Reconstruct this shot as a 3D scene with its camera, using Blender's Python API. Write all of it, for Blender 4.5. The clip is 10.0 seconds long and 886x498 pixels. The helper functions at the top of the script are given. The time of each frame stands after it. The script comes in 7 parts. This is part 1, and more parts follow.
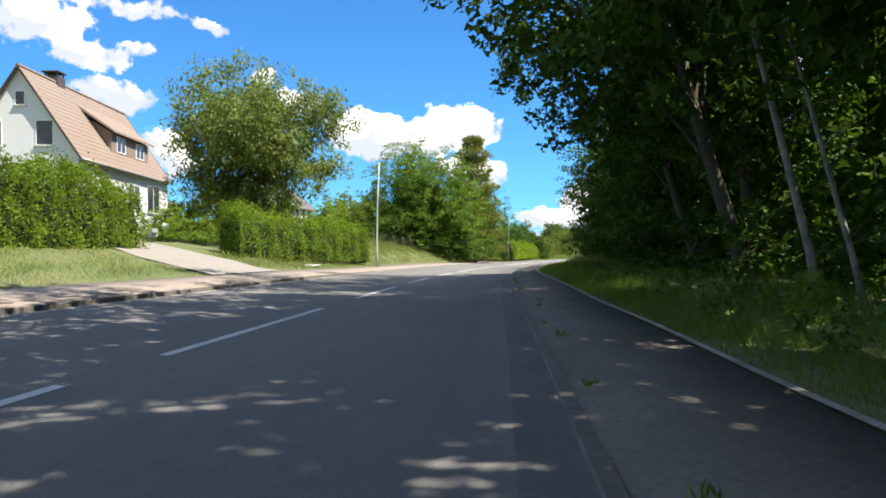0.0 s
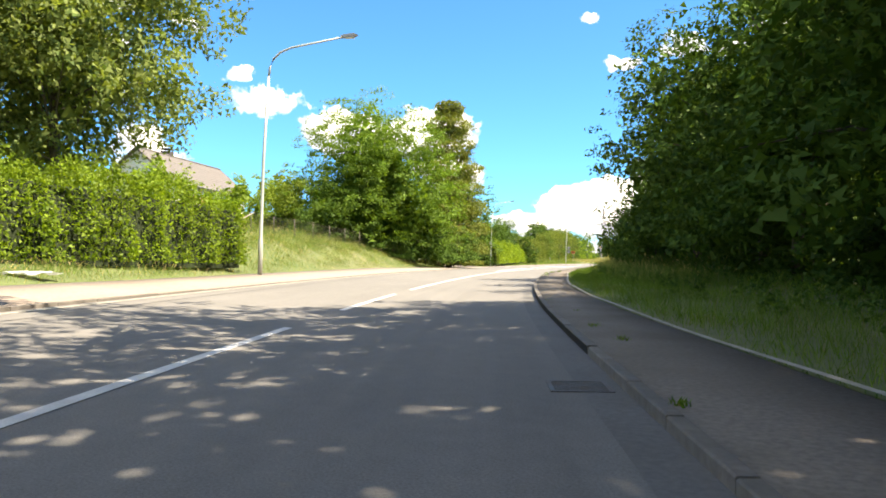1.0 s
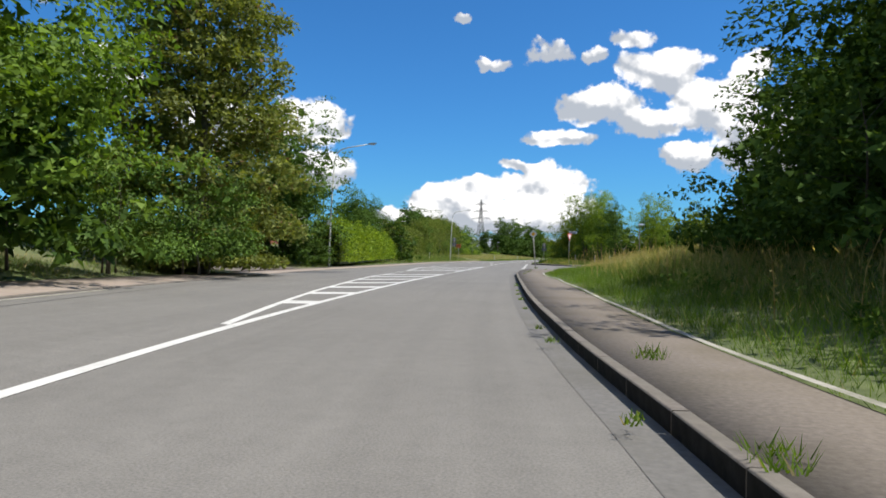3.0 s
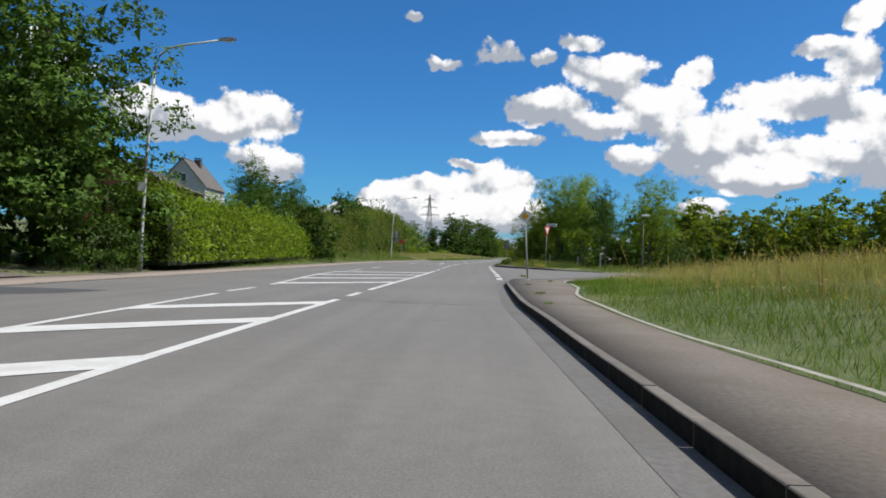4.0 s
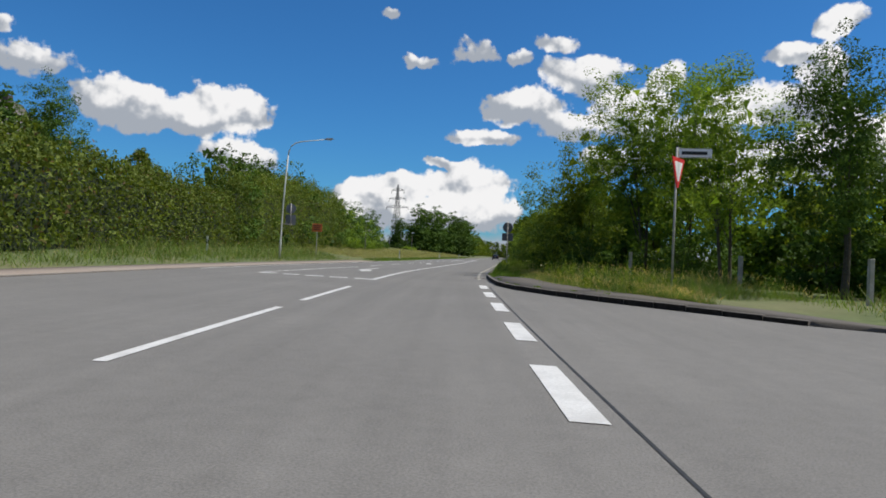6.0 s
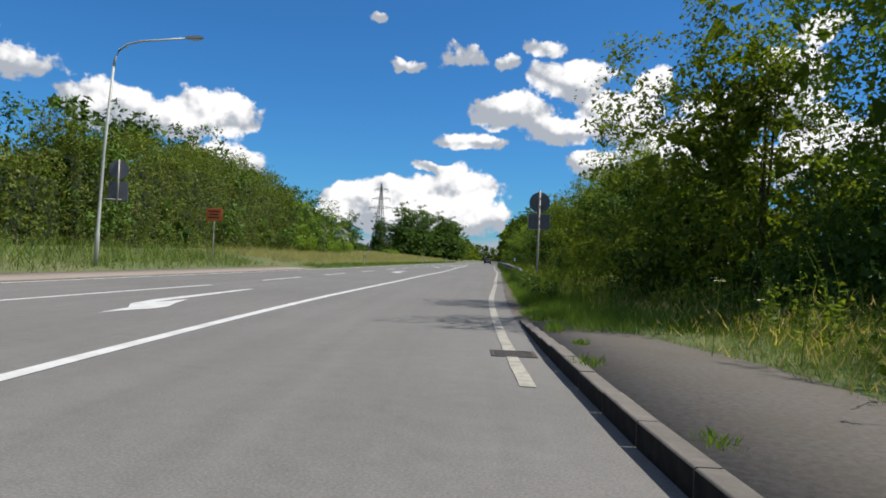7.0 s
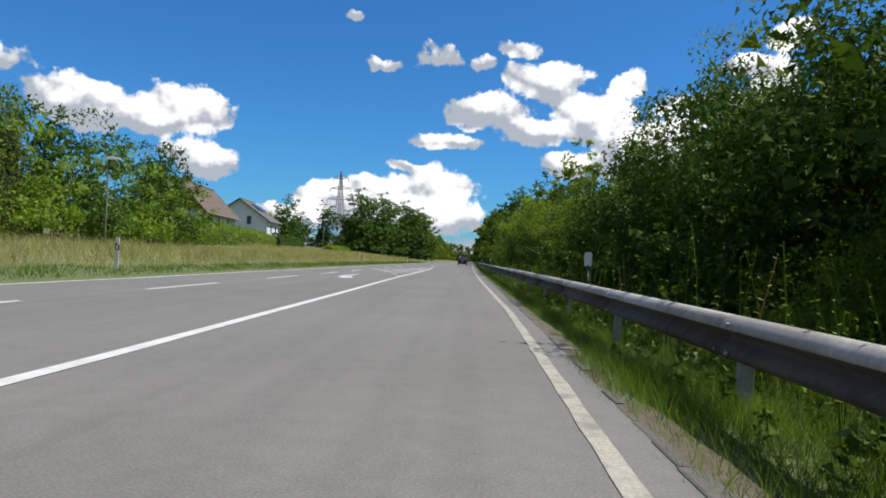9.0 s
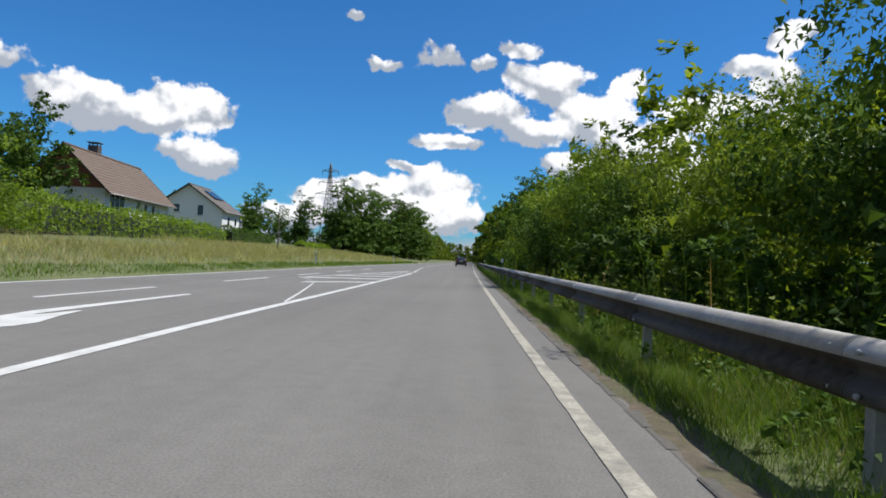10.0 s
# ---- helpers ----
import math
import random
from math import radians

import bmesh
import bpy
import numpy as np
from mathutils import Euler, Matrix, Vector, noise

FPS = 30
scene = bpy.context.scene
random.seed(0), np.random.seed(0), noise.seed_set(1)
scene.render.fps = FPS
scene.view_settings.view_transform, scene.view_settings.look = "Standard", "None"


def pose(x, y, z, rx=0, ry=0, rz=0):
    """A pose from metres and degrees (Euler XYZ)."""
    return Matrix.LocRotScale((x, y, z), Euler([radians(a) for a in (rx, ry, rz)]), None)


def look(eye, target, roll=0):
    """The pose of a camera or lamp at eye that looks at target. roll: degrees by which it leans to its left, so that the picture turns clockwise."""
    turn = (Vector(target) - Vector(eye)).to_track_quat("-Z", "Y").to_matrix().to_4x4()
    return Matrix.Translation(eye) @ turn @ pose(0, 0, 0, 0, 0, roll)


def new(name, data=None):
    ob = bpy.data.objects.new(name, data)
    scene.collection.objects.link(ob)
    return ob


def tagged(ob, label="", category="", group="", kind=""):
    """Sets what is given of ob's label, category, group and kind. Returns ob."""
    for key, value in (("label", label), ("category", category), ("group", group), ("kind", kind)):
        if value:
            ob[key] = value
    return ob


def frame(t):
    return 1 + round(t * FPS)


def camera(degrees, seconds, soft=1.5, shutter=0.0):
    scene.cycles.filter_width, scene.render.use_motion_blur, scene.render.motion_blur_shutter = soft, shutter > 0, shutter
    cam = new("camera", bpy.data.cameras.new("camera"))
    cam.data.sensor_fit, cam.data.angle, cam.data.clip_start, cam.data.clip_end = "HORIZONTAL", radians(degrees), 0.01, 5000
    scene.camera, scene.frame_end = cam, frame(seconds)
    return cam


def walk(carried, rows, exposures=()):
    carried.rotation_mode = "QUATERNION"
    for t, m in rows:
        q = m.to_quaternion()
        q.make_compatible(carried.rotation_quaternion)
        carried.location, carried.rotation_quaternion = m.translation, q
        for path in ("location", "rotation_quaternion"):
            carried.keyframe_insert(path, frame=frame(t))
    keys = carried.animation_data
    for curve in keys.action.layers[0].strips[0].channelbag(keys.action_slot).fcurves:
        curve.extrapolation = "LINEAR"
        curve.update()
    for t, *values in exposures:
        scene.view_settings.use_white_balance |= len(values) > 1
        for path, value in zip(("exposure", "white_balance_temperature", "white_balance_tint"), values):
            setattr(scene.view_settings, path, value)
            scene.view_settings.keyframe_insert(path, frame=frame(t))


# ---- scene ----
cam = camera(64.52, 10.0, soft=1.75)
PATH = [
    (0, (20.308, -46.083, 0.953), (15.427, -37.355, 1.066), -0.86),
    (0.5, (15.270, -36.076, 0.946), (10.580, -27.245, 1.066), 0.38),
    (1, (10.416, -26.077, 0.951), (5.842, -17.186, 1.096), 0.28),
    (1.5, (6.345, -16.584, 0.949), (2.054, -7.553, 1.093), -0.38),
    (2, (2.487, -6.675, 0.953), (-1.318, 2.572, 1.060), -0.02),
    (2.5, (-1.165, 3.341, 0.953), (-4.505, 12.766, 1.053), 0.58),
    (3.0, (-4.392, 13.792, 0.960), (-7.275, 23.367, 1.052), 0.97),
    (3.5, (-7.197, 24.505, 0.969), (-9.660, 34.197, 1.055), 1.26),
    (4, (-9.584, 34.965, 0.968), (-11.747, 44.728, 1.053), 1.80),
    (4.5, (-11.556, 44.999, 0.951), (-13.568, 54.794, 1.045), 2.71),
    (5, (-13.224, 55.752, 0.935), (-15.010, 65.591, 1.003), 1.87),
    (5.5, (-15.027, 67.210, 0.938), (-16.763, 77.058, 0.999), 1.91),
    (6.0, (-16.903, 79.097, 0.954), (-18.702, 88.933, 1.026), 2.53),
    (6.5, (-18.667, 90.587, 0.955), (-20.453, 100.426, 1.052), 2.83),
    (7, (-20.254, 101.406, 0.934), (-21.890, 111.270, 1.069), 2.48),
    (7.5, (-21.776, 111.439, 0.944), (-23.429, 121.300, 1.100), 2.08),
    (8, (-22.682, 121.789, 0.951), (-23.898, 131.713, 1.119), 1.76),
    (8.5, (-23.713, 132.086, 0.949), (-24.942, 142.009, 1.096), 2.30),
    (9, (-24.539, 142.471, 0.951), (-25.816, 152.388, 1.098), 2.89),
    (9.5, (-25.505, 153.092, 0.945), (-26.589, 163.031, 1.103), 2.22),
    (10, (-26.565, 164.099, 0.951), (-27.834, 174.017, 1.102), 3.17),
]
walk(cam, [(t, look(eye, target, roll)) for t, eye, target, roll in PATH],
     exposures=[(0.0, 1.28, 6700, 10), (0.5, 1.75, 7800, 10), (1.0, 1.9, 7900, 10), (1.5, 1.3, 7600, 10), (2.0, 0.7, 6600, 10), (2.5, 0.6, 6450, 10), (4.0, 0.25, 6350, 10), (5.0, 0.0, 6250, 10), (6.5, 0.2, 6400, 10), (8.0, 0.4, 6400, 10), (10.0, 0.32, 6250, 10)])

# ---------------------------------------------------------------- world, sun
SUN_AZ, SUN_EL = 82.0, 57.5           # from the right of the road, high


def build_world():
    w = bpy.data.worlds.new("sky")
    scene.world = w
    w.use_nodes = True
    nt = w.node_tree
    nt.nodes.clear()
    N, L = nt.nodes.new, nt.links.new

    def math_node(op, a, b=None, c=None, clamp=False):
        n = N("ShaderNodeMath")
        n.operation, n.use_clamp = op, clamp
        for i, v in enumerate((a, b, c)):
            if v is None:
                continue
            if isinstance(v, (int, float)):
                n.inputs[i].default_value = v
            else:
                L(v, n.inputs[i])
        return n.outputs[0]

    sky = N("ShaderNodeTexSky")
    sky.sky_type, sky.sun_disc = "NISHITA", False
    sky.sun_elevation, sky.sun_rotation = radians(SUN_EL), radians(SUN_AZ)
    sky.air_density, sky.dust_density, sky.ozone_density = 1.0, 0.35, 3.0
    tc = N("ShaderNodeTexCoord")
    big = N("ShaderNodeTexNoise")
    big.inputs["Scale"].default_value, big.inputs["Detail"].default_value = 13.0, 5.0
    big.inputs["Roughness"].default_value = 0.55
    L(tc.outputs["Generated"], big.inputs["Vector"])
    sep = N("ShaderNodeSeparateXYZ")
    L(tc.outputs["Generated"], sep.inputs[0])
    wob = N("ShaderNodeSeparateXYZ")
    L(big.outputs["Color"], wob.inputs[0])
    az = math_node("MULTIPLY", math_node("ARCTAN2", sep.outputs[0], sep.outputs[1]), 180 / math.pi)
    el = math_node("MULTIPLY", math_node("ARCSINE", sep.outputs[2]), 180 / math.pi)
    az = math_node("ADD", az, math_node("MULTIPLY_ADD", wob.outputs[0], 4.4, -2.2))
    el = math_node("ADD", el, math_node("MULTIPLY_ADD", wob.outputs[1], 2.6, -1.3))
    spot = N("ShaderNodeCombineXYZ")
    L(az, spot.inputs[0])
    L(el, spot.inputs[1])

    def heap(rise):
        """How deep inside the nearest heap of cloud, with all heaps lifted by a part of their height."""
        near = None
        for a, e, rw, rh, thin in [(*c, 0.0) for c in CLOUDS_AHEAD + CLOUDS_RIGHT] + [(a, e, rw * 1.4, rh * 1.4, 0.5) for a, e, rw, rh in CLOUDS_THIN]:
            m = N("ShaderNodeVectorMath")
            m.operation = "MULTIPLY_ADD"
            L(spot.outputs[0], m.inputs[0])
            m.inputs[1].default_value = (1 / rw, 1 / rh, 0)
            m.inputs[2].default_value = (-a / rw - rise * 0.3, -e / rh - rise, 0)
            q = N("ShaderNodeVectorMath")
            q.operation = "DOT_PRODUCT"
            L(m.outputs[0], q.inputs[0])
            L(m.outputs[0], q.inputs[1])
            depth = math_node("ADD", q.outputs["Value"], thin) if thin else q.outputs["Value"]
            near = depth if near is None else math_node("SMOOTH_MIN", near, depth, 0.5)
        return math_node("SUBTRACT", 1.0, near)

    def puffs(scale, shift):
        """Rounded billows, 0 between them to 1 at their tops."""
        move = N("ShaderNodeVectorMath")
        move.operation = "ADD"
        L(tc.outputs["Generated"], move.inputs[0])
        move.inputs[1].default_value = shift
        vo = N("ShaderNodeTexVoronoi")
        vo.feature, vo.normalize = "SMOOTH_F1", True
        vo.inputs["Scale"].default_value, vo.inputs["Detail"].default_value = scale, 2.5
        vo.inputs["Roughness"].default_value, vo.inputs["Smoothness"].default_value = 0.55, 0.35
        L(move.outputs[0], vo.inputs["Vector"])
        return math_node("MULTIPLY_ADD", vo.outputs["Distance"], -1.35, 1.0)

    body, lit = heap(0.0), heap(0.75)
    fine = N("ShaderNodeTexNoise")
    fine.inputs["Scale"].default_value, fine.inputs["Detail"].default_value = 60.0, 5.0
    fine.inputs["Roughness"].default_value = 0.6
    L(tc.outputs["Generated"], fine.inputs["Vector"])
    here = puffs(34.0, (0, 0, 0))
    sunward = puffs(34.0, (0.012, 0.0, 0.016))
    ragged = math_node("ADD", body, math_node("MULTIPLY_ADD", here, 1.1, -0.52))
    ragged = math_node("ADD", ragged, math_node("MULTIPLY_ADD", fine.outputs["Fac"], 1.5, -0.75))
    # unseen clouds overhead and far to the sides, added to whiten the fill light
    wide = N("ShaderNodeTexNoise")
    wide.inputs["Scale"].default_value, wide.inputs["Detail"].default_value = 3.2, 7.0
    L(tc.outputs["Generated"], wide.inputs["Vector"])
    high = N("ShaderNodeMapRange")
    high.inputs["From Min"].default_value, high.inputs["From Max"].default_value = 22.0, 34.0
    L(el, high.inputs["Value"])
    side = N("ShaderNodeMapRange")
    side.inputs["From Min"].default_value, side.inputs["From Max"].default_value = 70.0, 85.0
    L(math_node("ABSOLUTE", az), side.inputs["Value"])
    rest = math_node("MULTIPLY", math_node("MAXIMUM", high.outputs[0], side.outputs[0]), math_node("MULTIPLY_ADD", wide.outputs["Fac"], 6.0, -2.9))
    rest = math_node("ADD", rest, math_node("MULTIPLY_ADD", math_node("MAXIMUM", high.outputs[0], side.outputs[0]), 1.0, -1.0))
    ragged = math_node("MAXIMUM", ragged, rest)
    ragged = math_node("MAXIMUM", ragged, math_node("MULTIPLY_ADD", el, -0.35, 0.75))
    mask = N("ShaderNodeMapRange")
    mask.interpolation_type = "SMOOTHSTEP"
    mask.inputs["From Min"].default_value, mask.inputs["From Max"].default_value = 0.0, 0.42
    L(ragged, mask.inputs["Value"])
    glow = N("ShaderNodeMapRange")
    glow.interpolation_type = "SMOOTHSTEP"
    glow.inputs["From Min"].default_value, glow.inputs["From Max"].default_value = -0.25, 0.62
    relief = math_node("MULTIPLY_ADD", math_node("SUBTRACT", here, sunward), 1.6, -0.05)
    soft_light = math_node("ADD", math_node("MULTIPLY_ADD", big.outputs["Fac"], 1.6, -0.8), math_node("MULTIPLY_ADD", fine.outputs["Fac"], 0.7, -0.35))
    L(math_node("ADD", relief, math_node("ADD", lit, soft_light)), glow.inputs["Value"])
    tone = N("ShaderNodeMix")
    tone.data_type = "RGBA"
    tone.inputs[6].default_value = (*CLOUD_SHADE, 1)
    tone.inputs[7].default_value = (*CLOUD_LIGHT, 1)
    L(glow.outputs[0], tone.inputs[0])
    scaled = N("ShaderNodeMix")
    scaled.data_type, scaled.blend_type = "RGBA", "MULTIPLY"
    scaled.inputs[0].default_value = 1.0
    L(sky.outputs[0], scaled.inputs[6])
    scaled.inputs[7].default_value = (*SKY_TINT, 1)
    mix = N("ShaderNodeMix")
    mix.data_type = "RGBA"
    L(mask.outputs[0], mix.inputs[0])
    L(scaled.outputs[2], mix.inputs[6])
    L(tone.outputs[2], mix.inputs[7])
    bg = N("ShaderNodeBackground")
    bg.inputs["Strength"].default_value = SKY_STRENGTH
    L(mix.outputs[2], bg.inputs["Color"])
    out = N("ShaderNodeOutputWorld")
    L(bg.outputs[0], out.inputs["Surface"])


# clouds: azimuth from ahead to the right, height, half width, half height, all in degrees
CLOUDS_AHEAD = [
    (-35.3, 9.9, 3.4, 2.0), (-28.2, 10.3, 3.8, 2.0), (-31.9, 9.3, 3.6, 1.4), (-26.5, 7.0, 2.9, 1.5), (-17.5, 4.4, 2.6, 1.5), (-13.6, 4.9, 3.2, 1.6),
    (-8.8, 5.5, 3.9, 2.2), (-11.9, 3.1, 6.4, 1.4), (-6.4, 3.4, 2.7, 1.4), (-10.5, 7.4, 2.2, 0.5), (-19.8, 2.8, 3.2, 1.1),
]
CLOUDS_RIGHT = [
    (0.3, 14.4, 3.3, 1.7), (-4.5, 12.1, 3.6, 1.4), (-7.4, 9.8, 2.7, 0.8), (-0.6, 10.4, 3.3, 1.2), (4.3, 12.0, 3.4, 2.1), (7.0, 14.3, 1.7, 1.2),
    (2.6, 8.1, 2.1, 1.1), (8.6, 9.0, 4.7, 2.6), (13.2, 12.2, 4.2, 1.7), (15.3, 7.9, 4.0, 1.4), (17.9, 14.4, 1.8, 1.8), (15.7, 15.4, 1.8, 0.8),
    (18.6, 17.2, 1.6, 1.2), (18.0, 10.4, 2.8, 1.9), (8.0, 4.3, 2.4, 0.9), (11.9, 6.3, 4.3, 1.0), (22.0, 8.0, 5.0, 3.2),
]
CLOUDS_THIN = [
    (-41.4, 12.2, 2.8, 1.2), (-43.5, 14.3, 1.3, 0.6), (-8.5, 16.4, 1.8, 0.8), (-9.8, 15.8, 1.2, 0.5), (-13.2, 15.6, 1.1, 0.5), (-15.7, 18.5, 0.8, 0.35),
    (-1.5, 16.9, 1.7, 0.7), (-4.5, 15.6, 1.1, 0.6), (-59.3, 16.6, 3.8, 1.8), (-54.2, 18.4, 4.2, 0.7), (-56.1, 14.7, 2.8, 1.1), (-52.3, 15.2, 1.2, 0.7),
    (-54.5, 12.2, 2.8, 1.1), (-50.4, 8.6, 2.5, 1.6), (-47.8, 17.9, 1.1, 0.5), (-49.6, 7.0, 2.4, 0.9),
]
CLOUD_LIGHT, CLOUD_SHADE = (10.6, 10.4, 10.2), (4.4, 4.75, 5.3)
SKY_TINT, SKY_STRENGTH = (0.30, 0.76, 1.17), 0.08
build_world()

sun = new("sun", bpy.data.lights.new("sun", "SUN"))
sun.data.energy, sun.data.angle, sun.data.color = 4.8, radians(0.53), (1.0, 0.955, 0.88)
_sa, _se = radians(SUN_AZ), radians(SUN_EL)
sun.matrix_world = look((60 * math.sin(_sa) * math.cos(_se), 60 * math.cos(_sa) * math.cos(_se) + 60, 60 * math.sin(_se)), (0, 60, 0))


# ---------------------------------------------------------------- materials
def surface(name, dark, light, scale, rough, bump=0.2, metal=0.0, wear=None, wear_scale=0.4, wear_amount=0.5, detail=8.0, spec=0.3, per_object=0.0, dist=0.01):
    """A material with grain at one scale and stains at another."""
    m = bpy.data.materials.new(name)
    m.use_nodes = True
    nt = m.node_tree
    N, L = nt.nodes.new, nt.links.new
    b = nt.nodes["Principled BSDF"]
    tc = N("ShaderNodeTexCoord")
    n1 = N("ShaderNodeTexNoise")
    n1.inputs["Scale"].default_value, n1.inputs["Detail"].default_value, n1.inputs["Roughness"].default_value = scale, detail, 0.65
    L(tc.outputs["Object"], n1.inputs["Vector"])
    r = N("ShaderNodeValToRGB")
    r.color_ramp.elements[0].position, r.color_ramp.elements[1].position = 0.3, 0.7
    r.color_ramp.elements[0].color, r.color_ramp.elements[1].color = (*dark, 1), (*light, 1)
    L(n1.outputs["Fac"], r.inputs[0])
    col = r.outputs[0]
    n2 = N("ShaderNodeTexNoise")
    n2.inputs["Scale"].default_value, n2.inputs["Detail"].default_value = wear_scale, 5.0
    L(tc.outputs["Object"], n2.inputs["Vector"])
    if wear:
        rr = N("ShaderNodeMapRange")
        rr.inputs["From Min"].default_value, rr.inputs["From Max"].default_value = 0.45, 0.7
        rr.inputs["To Max"].default_value = wear_amount
        L(n2.outputs["Fac"], rr.inputs["Value"])
        mx = N("ShaderNodeMix")
        mx.data_type = "RGBA"
        L(rr.outputs[0], mx.inputs[0])
        L(col, mx.inputs[6])
        mx.inputs[7].default_value = (*wear, 1)
        col = mx.outputs[2]
    if per_object:
        oi = N("ShaderNodeObjectInfo")
        hs = N("ShaderNodeHueSaturation")
        mr = N("ShaderNodeMapRange")
        mr.inputs["To Min"].default_value, mr.inputs["To Max"].default_value = 1 - per_object, 1 + per_object
        L(oi.outputs["Random"], mr.inputs["Value"])
        L(mr.outputs[0], hs.inputs["Value"])
        L(col, hs.inputs["Color"])
        col = hs.outputs[0]
    L(col, b.inputs["Base Color"])
    b.inputs["Metallic"].default_value = metal
    b.inputs["Specular IOR Level"].default_value = spec
    rm = N("ShaderNodeMapRange")
    rm.inputs["To Min"].default_value, rm.inputs["To Max"].default_value = max(rough - 0.12, 0.03), min(rough + 0.12, 1)
    L(n2.outputs["Fac"], rm.inputs["Value"])
    L(rm.outputs[0], b.inputs["Roughness"])
    if bump:
        bp = N("ShaderNodeBump")
        bp.inputs["Strength"].default_value, bp.inputs["Distance"].default_value = bump, dist
        L(n1.outputs["Fac"], bp.inputs["Height"])
        L(bp.outputs[0], b.inputs["Normal"])
    return m


def leaf_material(name, dark, light, through_light=0.35, dry=None, dry_part=0.06, tree_var=0.18):
    """Leaves: each its own shade, lit through from behind."""
    dark, light = [tuple(v * k for v, k in zip(c, (1.5, 1.42, 1.12))) for c in (dark, light)]
    m = bpy.data.materials.new(name)
    m.use_nodes = True
    nt = m.node_tree
    nt.nodes.clear()
    N, L = nt.nodes.new, nt.links.new
    geo = N("ShaderNodeNewGeometry")
    r = N("ShaderNodeValToRGB")
    e = r.color_ramp.elements
    e[0].position, e[1].position = 0.0, 1.0 - (dry_part if dry else 0)
    e[0].color, e[1].color = (*dark, 1), (*light, 1)
    if dry:
        x = r.color_ramp.elements.new(1.0 - dry_part * 0.5)
        x.color = (*dry, 1)
    L(geo.outputs["Random Per Island"], r.inputs[0])
    oi = N("ShaderNodeObjectInfo")
    mr = N("ShaderNodeMapRange")
    mr.inputs["To Min"].default_value, mr.inputs["To Max"].default_value = 1 - tree_var, 1 + tree_var
    L(oi.outputs["Random"], mr.inputs["Value"])
    tc = N("ShaderNodeTexCoord")
    nz = N("ShaderNodeTexNoise")
    nz.inputs["Scale"].default_value = 0.6
    L(tc.outputs["Object"], nz.inputs["Vector"])
    mr2 = N("ShaderNodeMapRange")
    mr2.inputs["From Min"].default_value, mr2.inputs["From Max"].default_value = 0.3, 0.7
    mr2.inputs["To Min"].default_value, mr2.inputs["To Max"].default_value = 0.75, 1.2
    L(nz.outputs["Fac"], mr2.inputs["Value"])
    mm = N("ShaderNodeMath")
    mm.operation = "MULTIPLY"
    L(mr.outputs[0], mm.inputs[0])
    L(mr2.outputs[0], mm.inputs[1])
    hs = N("ShaderNodeHueSaturation")
    L(mm.outputs[0], hs.inputs["Value"])
    L(r.outputs[0], hs.inputs["Color"])
    d = N("ShaderNodeBsdfDiffuse")
    t = N("ShaderNodeBsdfTranslucent")
    L(hs.outputs[0], d.inputs["Color"])
    warm = N("ShaderNodeMix")
    warm.data_type, warm.blend_type = "RGBA", "MULTIPLY"
    warm.inputs[0].default_value = 1
    L(hs.outputs[0], warm.inputs[6])
    warm.inputs[7].default_value = (1.3, 1.3, 0.5, 1)
    L(warm.outputs[2], t.inputs["Color"])
    a = N("ShaderNodeMixShader")
    a.inputs[0].default_value = min(through_light * 1.25 + 0.02, 0.52)
    L(d.outputs[0], a.inputs[1])
    L(t.outputs[0], a.inputs[2])
    g = N("ShaderNodeBsdfGlossy")
    g.inputs["Roughness"].default_value = 0.55
    g.inputs["Color"].default_value = (0.5, 0.5, 0.5, 1)
    a2 = N("ShaderNodeMixShader")
    a2.inputs[0].default_value = 0.018
    L(a.outputs[0], a2.inputs[1])
    L(g.outputs[0], a2.inputs[2])
    out = N("ShaderNodeOutputMaterial")
    L(a2.outputs[0], out.inputs["Surface"])
    return m


